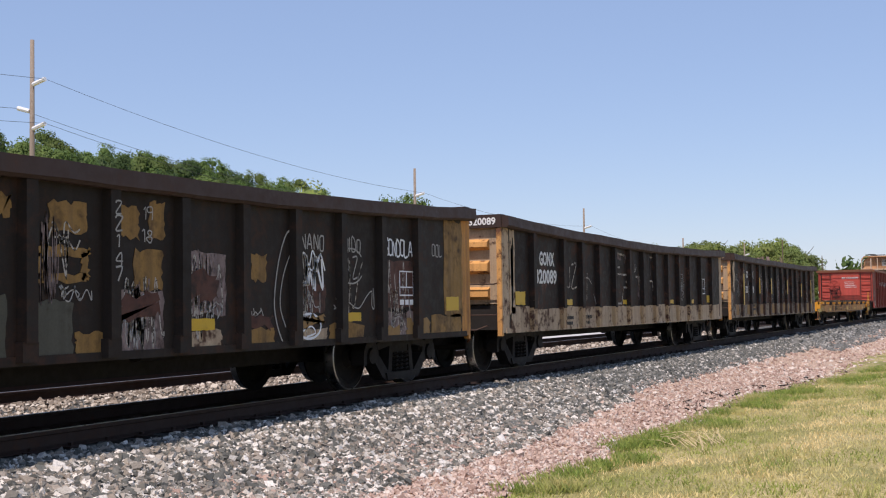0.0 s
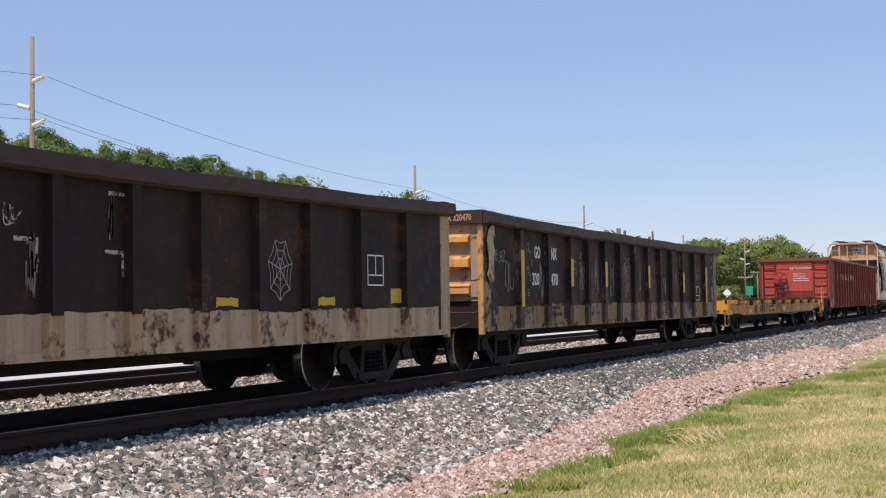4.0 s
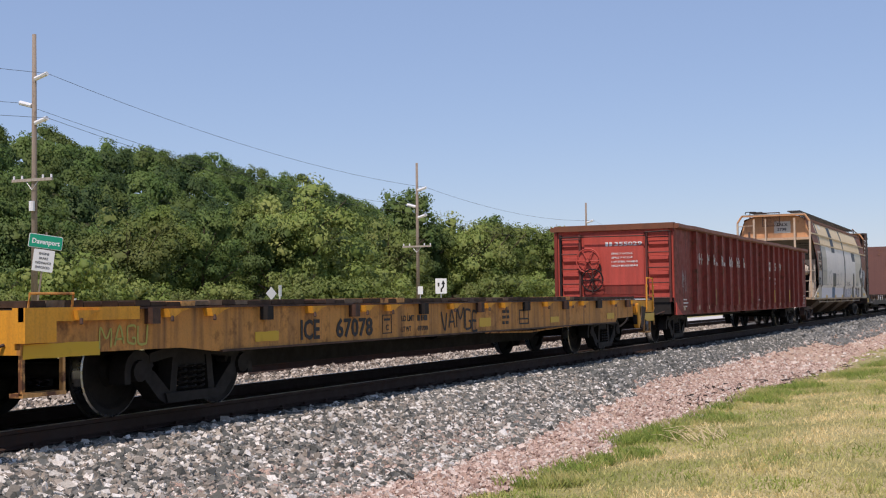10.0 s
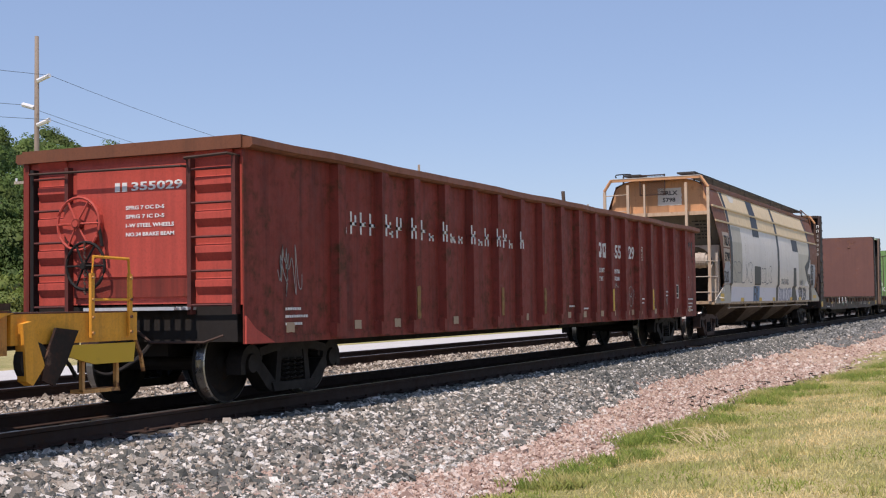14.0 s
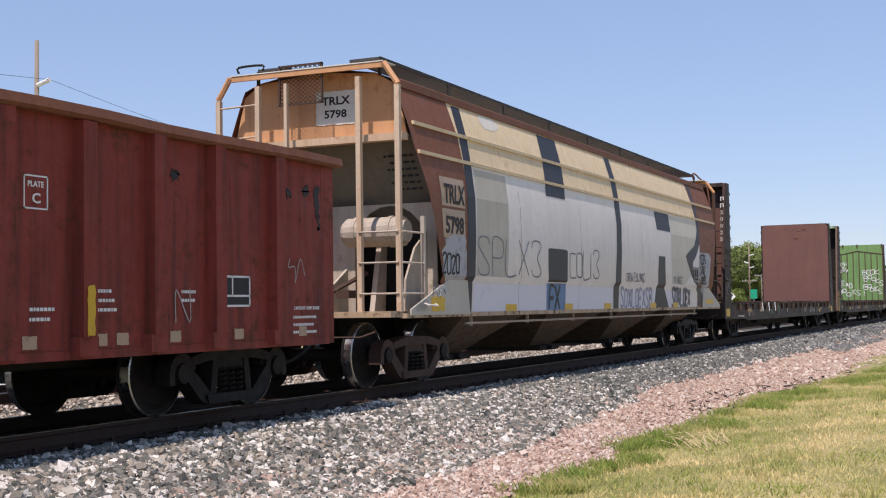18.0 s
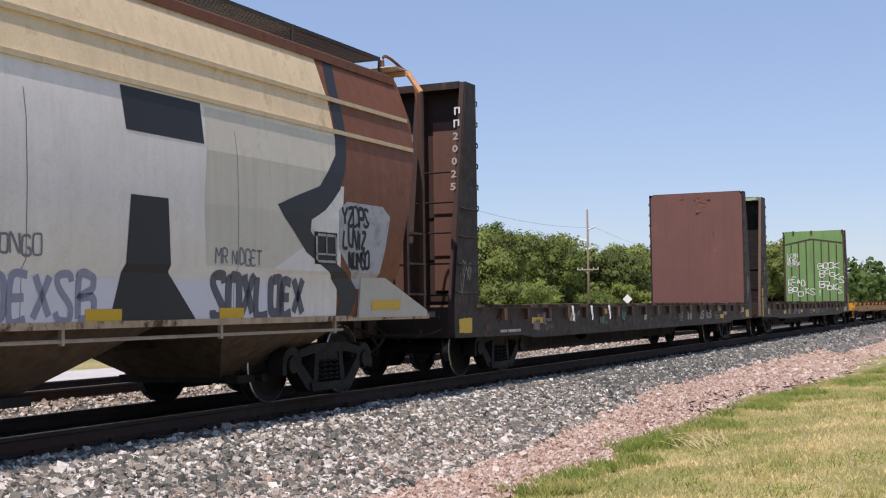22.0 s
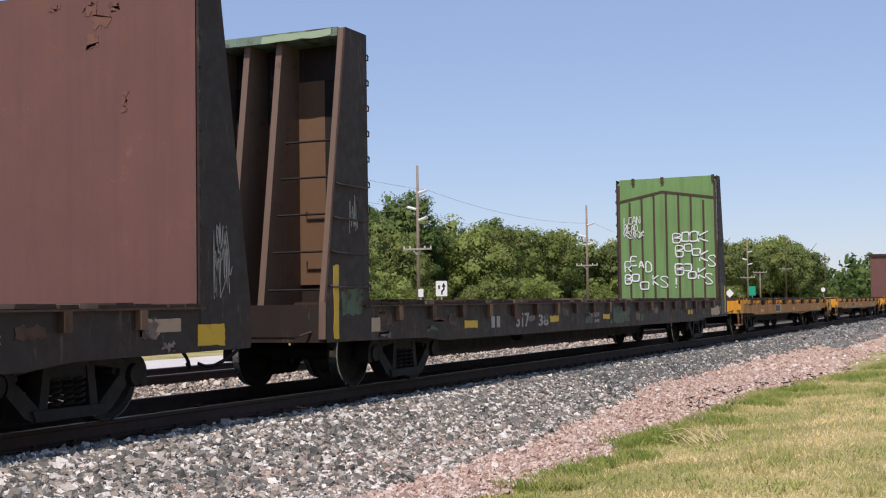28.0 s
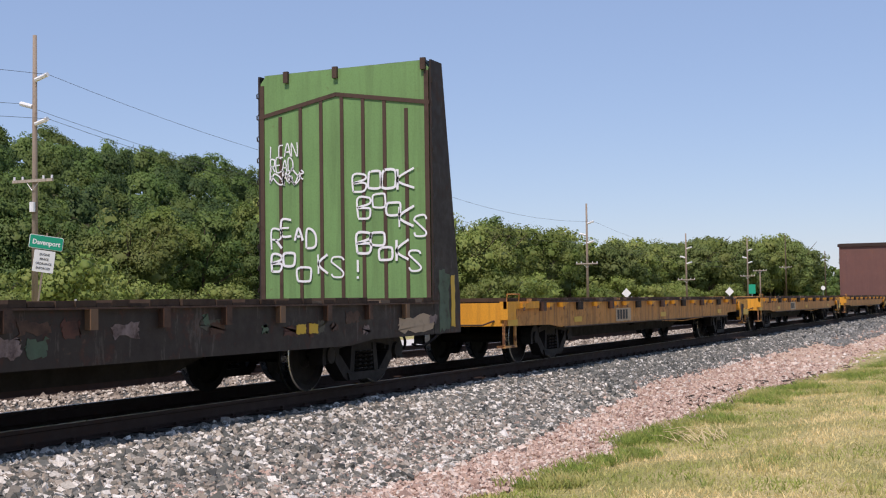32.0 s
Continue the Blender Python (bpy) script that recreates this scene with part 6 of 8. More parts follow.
for q3 in (.10, .18, .26):
    ribbon(bm, [(-30.05 - B0 + q3 * math.cos(math.tau * k / 14 + .2) * (1 if k % 2 == 0 else .82), 1.52 + 1.38 * q3 * math.sin(math.tau * k / 14 + .2) * (1 if k % 2 == 0 else .82)) for k in range(15)], .011, fb)
part("sprayed_web", bm, CHALK, carB, "white sprayed spider web")
for k, (a, b, c, d) in enumerate(((-35.6, -35.3, 1.98, 2.18), (-35.1, -34.9, 1.95, 2.15), (-33.0, -32.9, 1.7, 2.15), (-34.1, -33.9, 1.2, 1.75))):
    squiggle(a - B0, b - B0, c, d, 9, DULLPINK, carB, fb, .02, 260 + k, runs=2)

# --- second black gondola
for s, x0, x1, z0, z1 in (("GO", -21.80, -21.51, 1.86, 2.08), ("NX", -20.95, -20.64, 1.86, 2.08), ("320", -21.92, -21.58, 1.40, 1.62), ("470", -20.98, -20.60, 1.40, 1.62)):
    fitted(s, x0, x1, z0, z1, yB, WHITE, carC, C0, label="white stencilled lettering")
fitted("GONX 320470", -.68, -1.34, 2.40, 2.51, -.036, PALETAPE, carC, end=True, label="white number on the top rail")
for x, z0, z1 in ((-22.60, 1.04, 1.98), (-20.03, 1.39, 1.90), (-17.90, 1.39, 1.90), (-14.67, 1.39, 1.89), (-11.46, 1.30, 1.79), (-9.00, 1.03, 1.96)):
    patch(x - .07 - C0, x + .07 - C0, z0, z1, -1.603, REFLECT, carC, "reflector", .004, 3, "yellow reflective strip on a rib")
box_outline(-10.05 - C0, -9.45 - C0, 1.10, 1.46, yB, SPRAYWHITE, carC)
scrawl("LWD", -9.8 - C0, 1.85, .12, FLAKED, carC, fb, .008, seed=33)
scrawl("CORKE", -10.0 - C0, 1.62, .13, FLAKED, carC, fb, .008, seed=34)
for i, w in enumerate(("4", "3", "2", "11")):
    scrawl(w, -19.36 - C0, 1.90 - i * .185, .14, CHALK, carC, fb, .016, seed=270 + i)
for i, w in enumerate(("2A2", "6A3", "1A4", "145", "211")):
    scrawl(w, -16.32 - C0 + .05 * (i % 2), 1.90 - i * .17, .12, CHALK, carC, fb, .012, seed=280 + i)
scrawl("JR", -19.82 - C0, 1.60, .24, CHALK, carC, fb, .014, wide=.6, seed=35)
scrawl("BJBZ", -23.6 - C0, 1.78, .15, CHALK, carC, fb, .011, wide=.6, jitter=.1, seed=36)
for i in range(7):
    scrawl("3725376"[i], -22.15 - C0 + (i % 3) * .08, 2.0 - i * .13, .10, CHALK, carC, fb, .010, seed=70 + i)
for k, (a, b, c, d, n) in enumerate(((-23.9, -23.75, 1.3, 2.3, 6), (-23.3, -22.8, 1.2, 1.8, 7), (-21.6, -21.2, 1.1, 1.8, 10), (-19.3, -18.6, 1.3, 2.0, 10), (-17.5, -17.0, 1.2, 2.0, 8), (-16.4, -15.9, 1.1, 2.0, 10), (-15.3, -14.9, 1.3, 1.8, 8), (-13.2, -12.8, 1.2, 2.0, 6), (-12.2, -11.7, 1.3, 1.9, 6), (-8.6, -8.2, 1.0, 2.0, 10), (-18.4, -18.1, 1.3, 2.1, 8))):
    squiggle(a - C0, b - C0, c, d, n, CHALK, carC, fb, .011, 80 + k, runs=2)
for k, (a, b, c, d) in enumerate(((-19.4, -18.2, 1.15, 1.75), (-16.9, -15.8, 1.1, 1.9), (-14.3, -13.6, 1.1, 1.6), (-12.1, -11.0, 1.1, 1.7))):
    patch(a - C0, b - C0, c, d, -1.5135, RUSTRED, carC, "rust_patch", .06, 90 + k)
for k, (a, b, c, d) in enumerate(((-8.02, -7.80, 1.10, 1.48), (-7.93, -7.76, 1.60, 1.74), (-8.04, -7.86, 1.98, 2.27))):
    patch(a - C0, b - C0, c, d, yB, CREAMGRIME, carC, "painted_patch", .05, 6 + k, "flaking buff paint at the car corner")
patch(-23.98 - C0, -23.72 - C0, 1.45, 2.3, -1.5485, CREAMSILL, carC, "painted_patch", .05, 7)
bars(-21.1 - C0, -1.531, .98, print_block(2, .7, .12, .06, 6), INK, carC)

# --- yellow flat car lettering
yD = -1.4235
fitted("ICE", -1.32, -.88, .675, .915, yD - .003, INK, carD, D0, label="black stencilled letters")
fitted("67078", -.48, .48, .675, .915, yD - .003, INK, carD, D0, label="black stencilled number")
box_outline(.76 - D0, 1.03 - D0, .69, .94, yD, INK, carD, .012, False)
fitted("C", .86, .94, .73, .81, yD, INK, carD, D0)
bars(.81 - D0, yD, .86, [(0, 0, .17, .03)], INK, carD)
fitted("LD LMT", 1.33, 1.72, .84, .92, yD, INK, carD, D0)
fitted("LT WT", 1.33, 1.62, .70, .77, yD, INK, carD, D0)
fitted("69700", 1.82, 2.16, .70, .77, yD, INK, carD, D0)
bars(1.82 - D0, yD, .84, [(0, 0, .08, .08), (.12, 0, .05, .08), (.2, 0, .12, .08)], INK, carD)
scrawl("VAMGE", 2.62 - D0, .69, .27, INK, carD, on_side(yD - .004), .034, seed=41, jitter=.1)
scrawl("MAGU", -4.85 - D0, .74, .18, SPRAYLIME, carD, on_side(yD - .004), .022, seed=42, jitter=.1)
for a, b, c, d in ((-5.82, -4.85, .665, .79), (-2.28, -1.80, .69, .80), (4.03, 4.5, .70, .84), (10.7, 11.2, .70, .82), (7.3, 7.75, .70, .80)):
    patch(a - D0, b - D0, c, d, yD, REFLECT, carD, "reflector", .004, 1, "yellow reflective tape")
box_outline(5.75 - D0, 6.2 - D0, .70, .95, yD, INK, carD, .025)
bars(5.0 - D0, yD, .9, print_block(3, .3, .09, .05, 8), INK, carD)
bars(.046, .55, .98, [(0, 0, .75, .035), (-.15, -.09, 1.1, .035), (-.1, -.18, .95, .035)], INK, carD, True)
for car, X in ((carI, I0), (carJ, J0)):
    patch(6.3, 7.4, .66, .93, yD + .001, PALETAPE, car, "pale_panel", .01, 3)
    bars(6.4, yD - .003, .70, [(0, 0, .14, .2), (.2, 0, .14, .2), (.4, 0, .14, .2), (.6, 0, .14, .2)], INK, car, name="lettering")
    for a in (.2, 3.6, 9.9, 16.0):
        patch(a, a + .45, .70, .80, yD, REFLECT, car, "reflector", .004, 1)

# --- red gondola: end fittings
STEPSTEEL = paint("bright_galvanised_grating", (0.62, 0.63, 0.64), (0.40, 0.40, 0.40), 0.6, 0.1, 0.15, (0.3, 0.3, 0.3), rough=0.5, metal=0.3)
DARKRED = paint("grimy_dark_red_steel", (0.13, 0.035, 0.028), (0.04, 0.022, 0.018), 0.52, 0.1, 0.4, (0.04, 0.02, 0.018))
q = 0.055
for y0, y1 in ((1.37, .86), (-.84, -1.42)):
    for y in (y0, y1):
        part("ladder_stile", bx(B(), q - .09, q, y - .025, y + .025, 1.02, 2.72), DARKRED if y < 1 else TRUCK, carE, "grimy red ladder side bar", 0.006)
    for k in range(5):
        z = 1.12 + k * .37
        part("ladder_rung", tube(B(), [(q - .07, y0, z), (q - .07, y1, z)], .016, 6), DARKRED, carE)
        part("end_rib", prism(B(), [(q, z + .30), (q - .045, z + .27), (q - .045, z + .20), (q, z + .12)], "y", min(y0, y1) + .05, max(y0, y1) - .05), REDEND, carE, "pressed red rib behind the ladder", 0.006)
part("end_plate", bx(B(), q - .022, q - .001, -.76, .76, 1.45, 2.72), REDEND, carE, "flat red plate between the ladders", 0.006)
part("end_plate", bx(B(), q - .03, q - .001, -.78, .80, 1.22, 1.42), RED, carE, "", 0.006)
grab(carE, [(q, 1.38, 2.66), (q - .14, 1.36, 2.66), (q - .14, -.78, 2.64), (q, -.80, 2.64)], TRUCKRUST, .016)
grab(carE, [(q, -.80, 2.72), (q - .16, -.84, 2.72), (q - .16, -1.40, 2.74), (q, -1.44, 2.72)], TRUCKRUST, .018)
part("brake_housing", prism(B(), [(.63 + .26 * math.cos(a), 2.06 + .26 * math.sin(a)) for a in (k * math.tau / 16 for k in range(16))], "x", q - .12, q - .02), REDEND, carE, "round red hand brake housing", 0.02)
part("housing_boss", tube(B(), [(q - .20, .63, 2.06), (q - .1, .63, 2.06)], .06, 10), RED, carE)


def brake_wheel(car, x, y, z, r, mat):
    ring = [(x, y + r * math.cos(a), z + r * math.sin(a)) for a in (k * math.tau / 24 for k in range(25))]
    rim = part("brake_wheel", tube(B(), ring, .018, 6), mat, car, "spoked hand brake wheel")
    for k in range(6):
        a = k * math.tau / 6
        part("spoke", tube(B(), [(x - .03, y, z), (x, y + r * math.cos(a), z + r * math.sin(a))], .013, 5), mat, rim)
    part("hub", tube(B(), [(x - .06, y, z), (x + .08, y, z)], .04, 8), mat, rim)


brake_wheel(carE, q - .16, .52, 1.58, .27, TRUCK)
brake_wheel(carE, q - .15, .63, 2.06, .30, REDEND)
bm = B()
for k in range(12):
    tube(bm, [(q - .2, .50 + .012 * (k % 2), 1.85 - k * .05), (q - .2, .50 - .012 * (k % 2), 1.81 - k * .05)], .012, 5)
part("brake_chain", bm, TRUCKRUST, carE, "rusty brake chain")
part("release_lever", tube(B(), [(q - .14, .36, 2.1), (q - .14, .30, 1.8)], .02, 6), TRUCK, carE)
fitted("355029", -.02, -.72, 2.41, 2.51, q - .027, WHITE, carE, end=True, label="white italic number")
bars(q - .027, .21, 2.41, [(0, 0, .07, .1), (.10, 0, .07, .1)], WHITE, carE, True, "worn_mark")
for k, (w, b) in enumerate((("SPRG 7 OC D-5", -.47), ("SPRG 7 IC D-5", -.47), ("1-W STEEL WHEELS", -.60), ("NO.24 BRAKE BEAM", -.60))):
    fitted(w, .06, b, 2.20 - .10 * k, 2.245 - .10 * k, q - .027, WHITE, carE, end=True)
bm = B()
for k in range(9):
    bx(bm, q - .40, q - .02, -.86 + k * .14, -.80 + k * .14, 1.075, 1.10)
for k in range(4):
    bx(bm, q - .41 + k * .12, q - .375 + k * .12, -.88, .34, 1.07, 1.105)
part("brake_step", bm, STEPSTEEL, carE, "bright galvanised grating step")
part("corner_bracket", prism(B(), [(q - .06, .70), (q + .5, .70), (q + .12, .86), (q - .06, 1.0)], "y", -1.56, -1.535), REDEND, carE)
# red gondola: side lettering
yE, fe = -1.5155, on_side(-1.520)
fitted("355", 29.29, 29.95, 1.97, 2.25, yE, WHITE, carE, E0, label="large worn white number")
fitted("029", 30.28, 30.93, 1.98, 2.26, yE, WHITE, carE, E0, label="large worn white number")
for x0 in (28.38, 28.68):
    patch(x0 - E0, x0 + .22 - E0, 1.97, 2.25, yE, WHITE, carE, "worn_mark", .018, 2, "worn white block mark")
    patch(x0 + .07 - E0, x0 + .15 - E0, 2.08, 2.19, yE - .003, RED, carE, "bare_spot", .01, 5)
fitted("LD LMT", 28.41, 28.79, 1.67, 1.76, yE, WHITE, carE, E0)
fitted("209700", 29.38, 29.83, 1.66, 1.75, yE, WHITE, carE, E0)
fitted("LT WT", 28.42, 28.70, 1.50, 1.59, yE, WHITE, carE, E0)
fitted("76300", 29.45, 29.81, 1.51, 1.60, yE, WHITE, carE, E0)
box_outline(31.33 - E0, 31.62 - E0, 1.98, 2.27, yE, WHITE, carE, .014, False)
fitted("PLATE", 31.38, 31.57, 2.17, 2.22, yE, WHITE, carE, E0)
fitted("C", 31.43, 31.53, 2.03, 2.12, yE, WHITE, carE, E0)
rr = random.Random(12)
for k in range(24):      # remains of the owner's name, as plain worn strokes
    x, w = 18.07 + k * .2535, .155
    if k in (8, 16) or rr.random() < .06:
        continue
    on_rib = any(abs(x + w / 2 - c) < .17 for c in ribsE)
    h = .28 if rr.random() < .62 else rr.uniform(.09, .14)
    bm = B()
    y = -1.6165 if on_rib else yE
    for a, b, c, d in ((x, x + .042, 0, h), (x + w - .042, x + w, 0 if rr.random() < .6 else h * .4, h * rr.uniform(.5, 1)), (x, x + w, h * .38, h * .38 + (.042 if h > .2 else .03))):
        bx(bm, a - E0, b - E0, y - .003, y + .001, 1.98 + c, 1.98 + d)
    part("worn_mark", bm, WHITE, carE, "flaked remains of white lettering")
for x0 in (29.05, 32.05, 20.05, 25.05, 23.1):
    patch(x0 - .05 - E0, x0 + .05 - E0, .90, 1.34, -1.620, REFLECT if x0 > 28 else DULLYELLOW, carE, "reflector", .008, 3, "yellow reflective strip on a rib")
for x0 in (16.9, 18.5, 19.6, 21.5, 24.4, 26.6, 27.5, 28.3, 28.6, 29.4, 30.4, 30.75, 31.4, 32.3, 32.6, 33.4, 34.2, 34.5, 35.8):
    patch(x0 - .085 - E0, x0 + .085 - E0, .80, .91, yE, PALETAPE, carE, "reflector", .004, 3)
box_outline(34.05 - E0, 34.72 - E0, 1.14, 1.47, yE, WHITE, carE, .022)
patch(34.08 - E0, 34.69 - E0, 1.16, 1.45, yE + .0025, INK, carE, "stencil_ground")
scrawl("KBN", 30.27 - E0, .98, .36, CHALK, carE, fe, .014, wide=.6, seed=51, jitter=.14)
squiggle(29.35 - E0, 29.75 - E0, 1.36, 1.47, 8, CHALK, carE, fe, .012, 52)
squiggle(16.6 - E0, 17.2 - E0, 1.2, 1.8, 9, CHALK, carE, fe, .012, 53, runs=3)
scrawl("N", 33.4 - E0, 1.0, .3, CHALK, carE, fe, .014, seed=54)
squiggle(35.5 - E0, 36.2 - E0, 1.25, 1.7, 6, CHALK, carE, fe, .013, 55, runs=1)
for x0, z, n, w, sd in ((26.6, 1.0, 1, .35, 1), (27.4, .95, 1, .3, 2), (32.1, 1.28, 3, .4, 3), (33.5, 1.28, 2, .3, 4), (16.8, 1.05, 3, .45, 5), (31.4, 1.12, 2, .3, 6), (35.6, 1.0, 3, .6, 7)):
    bars(x0 - E0, yE, z, print_block(n, w, .085, .030, sd, .035), WHITE, carE)
fitted("2 INCH HF COMP SHOES", 35.62, 36.18, 1.10, 1.14, yE, WHITE, carE, E0)
for k, (a, b, c, d) in enumerate(((35.82, 35.96, 2.42, 2.54), (36.10, 36.20, 2.20, 2.55), (36.15, 36.22, 2.05, 2.2), (35.45, 35.55, 2.38, 2.46), (33.35, 33.45, 2.4, 2.48))):
    patch(a - E0, b - E0, c, d, yE + .0015, GRIME, carE, "grime_patch", .035, 130 + k)
scrap(carE, 11.0, 19.5, -1.2, 1.2, 2.5, 2.92, 70, 15)
part("scrap_mound", prism(B(), [(1.0, 1.06), (19.8, 1.06), (19.0, 2.5), (9.0, 2.45), (2.0, 1.8)], "y", -1.3, 1.3), SCRAP, carE, "rusty scrap heap")
for k in range(5):
    part("scrap_rod", tube(B(), [(16.6 + k * .42, -.4, 2.4), (16.9 + k * .46, -.35, 3.20 - .035 * k)], .014, 5), SCRAP, carE)

# --- hopper paint
HOPPROF = [(1.0, 1.53), (1.48, 1.55), (1.56, 1.60), (2.2, 1.615), (2.75, 1.60), (3.25, 1.53), (3.66, 1.44), (3.68, 1.435), (4.22, 1.24)]


def hop_y(z):
    for (a, p), (b, q2) in zip(HOPPROF, HOPPROF[1:]):
        if z <= b:
            return p + (q2 - p) * max(0.0, (z - a) / (b - a))
    return HOPPROF[-1][1]


def hop_face(lift=0.006):
    return lambda u, v: (u, -hop_y(v) - lift, v)


def hop_patch(rows, material, name="painted_patch", lift=0.005, label=""):
    """Paint on the curved side: rows of (z, left, right) from the sill upwards."""
    bm = B()
    full = []
    zs = sorted({z for z, _, _ in rows} | {z for z, _ in HOPPROF if rows[0][0] < z < rows[-1][0]} | {rows[0][0] + (rows[-1][0] - rows[0][0]) * k / 10 for k in range(11)})
    for z in zs:
        for (a, l0, r0), (b, l1, r1) in zip(rows, rows[1:]):
            if a <= z <= b:
                k = (z - a) / (b - a)
                l, rgt = l0 + (l1 - l0) * k, r0 + (r1 - r0) * k
        y = -hop_y(z) - lift
        full.append([bm.verts.new((l - F0, y, z)), bm.verts.new(((l + rgt) / 2 - F0, y, z)), bm.verts.new((rgt - F0, y, z))])
    for s, e in zip(full, full[1:]):
        for j in (0, 1):
            bm.faces.new((s[j], s[j + 1], e[j + 1], e[j]))
    return part(name, bm, material, carF, label)


GREYCREAM = paint("cream_stained_grey_paint", (0.62, 0.585, 0.49), (0.50, 0.44, 0.34), 0.55, 0.2, 0.4, (0.48, 0.42, 0.33), big=1.0)
WASHWHITE = spray("thin_pale_lavender_wash", (0.66, 0.655, 0.70), 0.62, 0.6, 2.5)
hop_patch([(1.03, 40.72, 47.86), (1.30, 40.72, 47.86), (1.46, 40.75, 47.88)], WASHWHITE, lift=.0025, label="pale lavender rolled paint band")
hop_patch([(1.03, 48.34, 53.9), (1.42, 48.34, 53.6)], WASHWHITE, lift=.0025)
hop_patch([(1.57, 40.72, 42.0), (2.2, 40.74, 42.05), (3.2, 40.80, 42.1)], GREYTAN, lift=.002, label="tan-stained grey paint")
hop_patch([(1.57, 52.45, 55.0), (2.2, 52.4, 54.4), (2.6, 52.45, 55.1), (3.2, 52.5, 55.2)], GREYCREAM, lift=.002, label="cream-stained grey paint")
for x in (42.6, 45.7, 49.9, 53.0):
    hop_patch([(1.03, x, x + .008), (3.0, x, x + .008)], SLOPEGREY, "weld_seam", .0035)
hop_patch([(1.0, 40.35, 40.66), (1.6, 40.38, 40.68), (2.7, 40.42, 40.72), (3.25, 40.46, 40.74), (3.77, 40.52, 40.82), (4.17, 40.60, 40.92)], SPRAYBLACK, label="dark painted stripe")
hop_patch([(3.03, 43.95, 44.97), (3.6, 44.12, 45.12), (4.17, 44.33, 45.29)], SPRAYBLACK)
hop_patch([(1.52, 43.92, 44.92), (2.09, 43.90, 44.92), (2.11, 44.0, 44.8)], SPRAYBLACK)
hop_patch([(1.0, 47.91, 48.27), (1.5, 47.90, 48.28), (2.4, 48.00, 48.34), (3.1, 48.08, 48.43), (3.6, 48.17, 48.52), (4.17, 48.30, 48.66)], SPRAYBLACK, label="dark painted stripe")
hop_patch([(2.80, 51.20, 52.42), (3.22, 51.18, 52.43)], SPRAYBLACK)
hop_patch([(1.0, 51.02, 52.38), (1.5, 51.18, 51.86), (2.2, 51.24, 51.80)], SPRAYBLACK)
hop_patch([(1.0, 55.16, 55.49), (1.2, 55.27, 55.66), (1.35, 55.20, 55.70), (1.52, 55.0, 55.42), (1.77, 54.39, 54.80), (2.02, 54.08, 54.48), (2.15, 53.90, 54.50), (2.28, 53.77, 54.82), (2.40, 54.15, 55.0), (2.56, 54.71, 55.2), (2.97, 55.15, 55.42), (3.34, 55.24, 55.49), (3.69, 55.27, 55.51), (3.88, 55.31, 55.54), (4.2, 55.40, 55.64)], SPRAYBLACK, label="dark painted curve beside the brown end")
hop_patch([(1.52, 53.6, 55.0), (1.9, 54.5, 55.25), (2.3, 54.8, 55.25), (2.6, 55.1, 55.3)], HOPPERGREY, lift=.003)
hop_patch([(1.36, 55.67, 56.1), (1.84, 55.14, 56.35), (2.3, 55.15, 56.5), (2.42, 55.35, 56.3)], SPRAYPALE, label="pale sprayed cloud")
scrawl("YZOPS", 55.22 - F0, 2.13, .22, INK, carF, hop_face(.009), .046, wide=.6, gap=.1, jitter=.12, seed=61)
scrawl("LUVIZ", 55.25 - F0, 1.87, .20, INK, carF, hop_face(.009), .046, wide=.6, gap=.12, jitter=.12, seed=62)
scrawl("NUMSO", 55.40 - F0, 1.62, .19, INK, carF, hop_face(.009), .046, wide=.5, gap=.12, jitter=.12, seed=63)
hop_patch([(1.64, 54.58, 55.1), (2.02, 54.56, 55.1)], INK, "stencil_ground", .008)
bm = B()
for a, b, c, d in ((54.60, 55.08, 1.66, 1.69), (54.60, 55.08, 1.97, 2.0), (54.60, 54.63, 1.66, 2.0), (55.05, 55.08, 1.66, 2.0), (54.83, 54.85, 1.75, 2.0), (54.60, 55.08, 1.75, 1.77)):
    bx(bm, a - F0, b - F0, -1.622, -1.618, c, d)
part("stencil_box", bm, CHALK, carF)
hop_patch([(1.46, 39.7, 40.3), (1.62, 39.48, 40.36), (1.75, 39.52, 40.34), (1.9, 39.46, 40.36), (2.0, 39.6, 40.3), (2.08, 39.58, 40.34), (2.16, 39.85, 40.25)], SPRAYPALE, label="pale sprayed cloud")
scrawl("2020", 39.50 - F0, 1.60, .27, INK, carF, hop_face(.009), .035, wide=.5, gap=.16, jitter=.04, seed=64, label="black hand-sprayed figures")
hop_patch([(2.10, 39.52, 40.30), (2.52, 39.50, 40.30)], PALETAPE, "pale_panel", .004)
hop_patch([(2.56, 39.50, 40.32), (2.98, 39.48, 40.34)], PALETAPE, "pale_panel", .004)
fitted("TRLX", 39.57, 40.30, 2.60, 2.88, -1.613, INK, carF, F0, label="black stencilled letters")
fitted("5798", 39.60, 40.24, 2.16, 2.42, -1.623, INK, carF, F0, label="black stencilled number")
patch(-.03, .64, 3.72, 4.20, .694, PANELWHITE, carF, "pale_panel", .01, 2, end=True, label="pale repainted patch")
fitted("TRLX", -.07, -.53, 4.00, 4.12, .689, INK, carF, end=True)
fitted("5798", -.11, -.47, 3.81, 3.93, .689, INK, carF, end=True)
scrawl("SPLX3", 40.78 - F0, 1.60, .58, SPRAYGREY, carF, hop_face(), .024, wide=.95, gap=.22, jitter=.03, seed=65, label="thin grey outlined tag")
scrawl("COLI3", 45.05 - F0, 1.62, .47, SPRAYGREY, carF, hop_face(), .028, wide=.9, gap=.14, jitter=.03, seed=66, label="thin grey outlined tag")
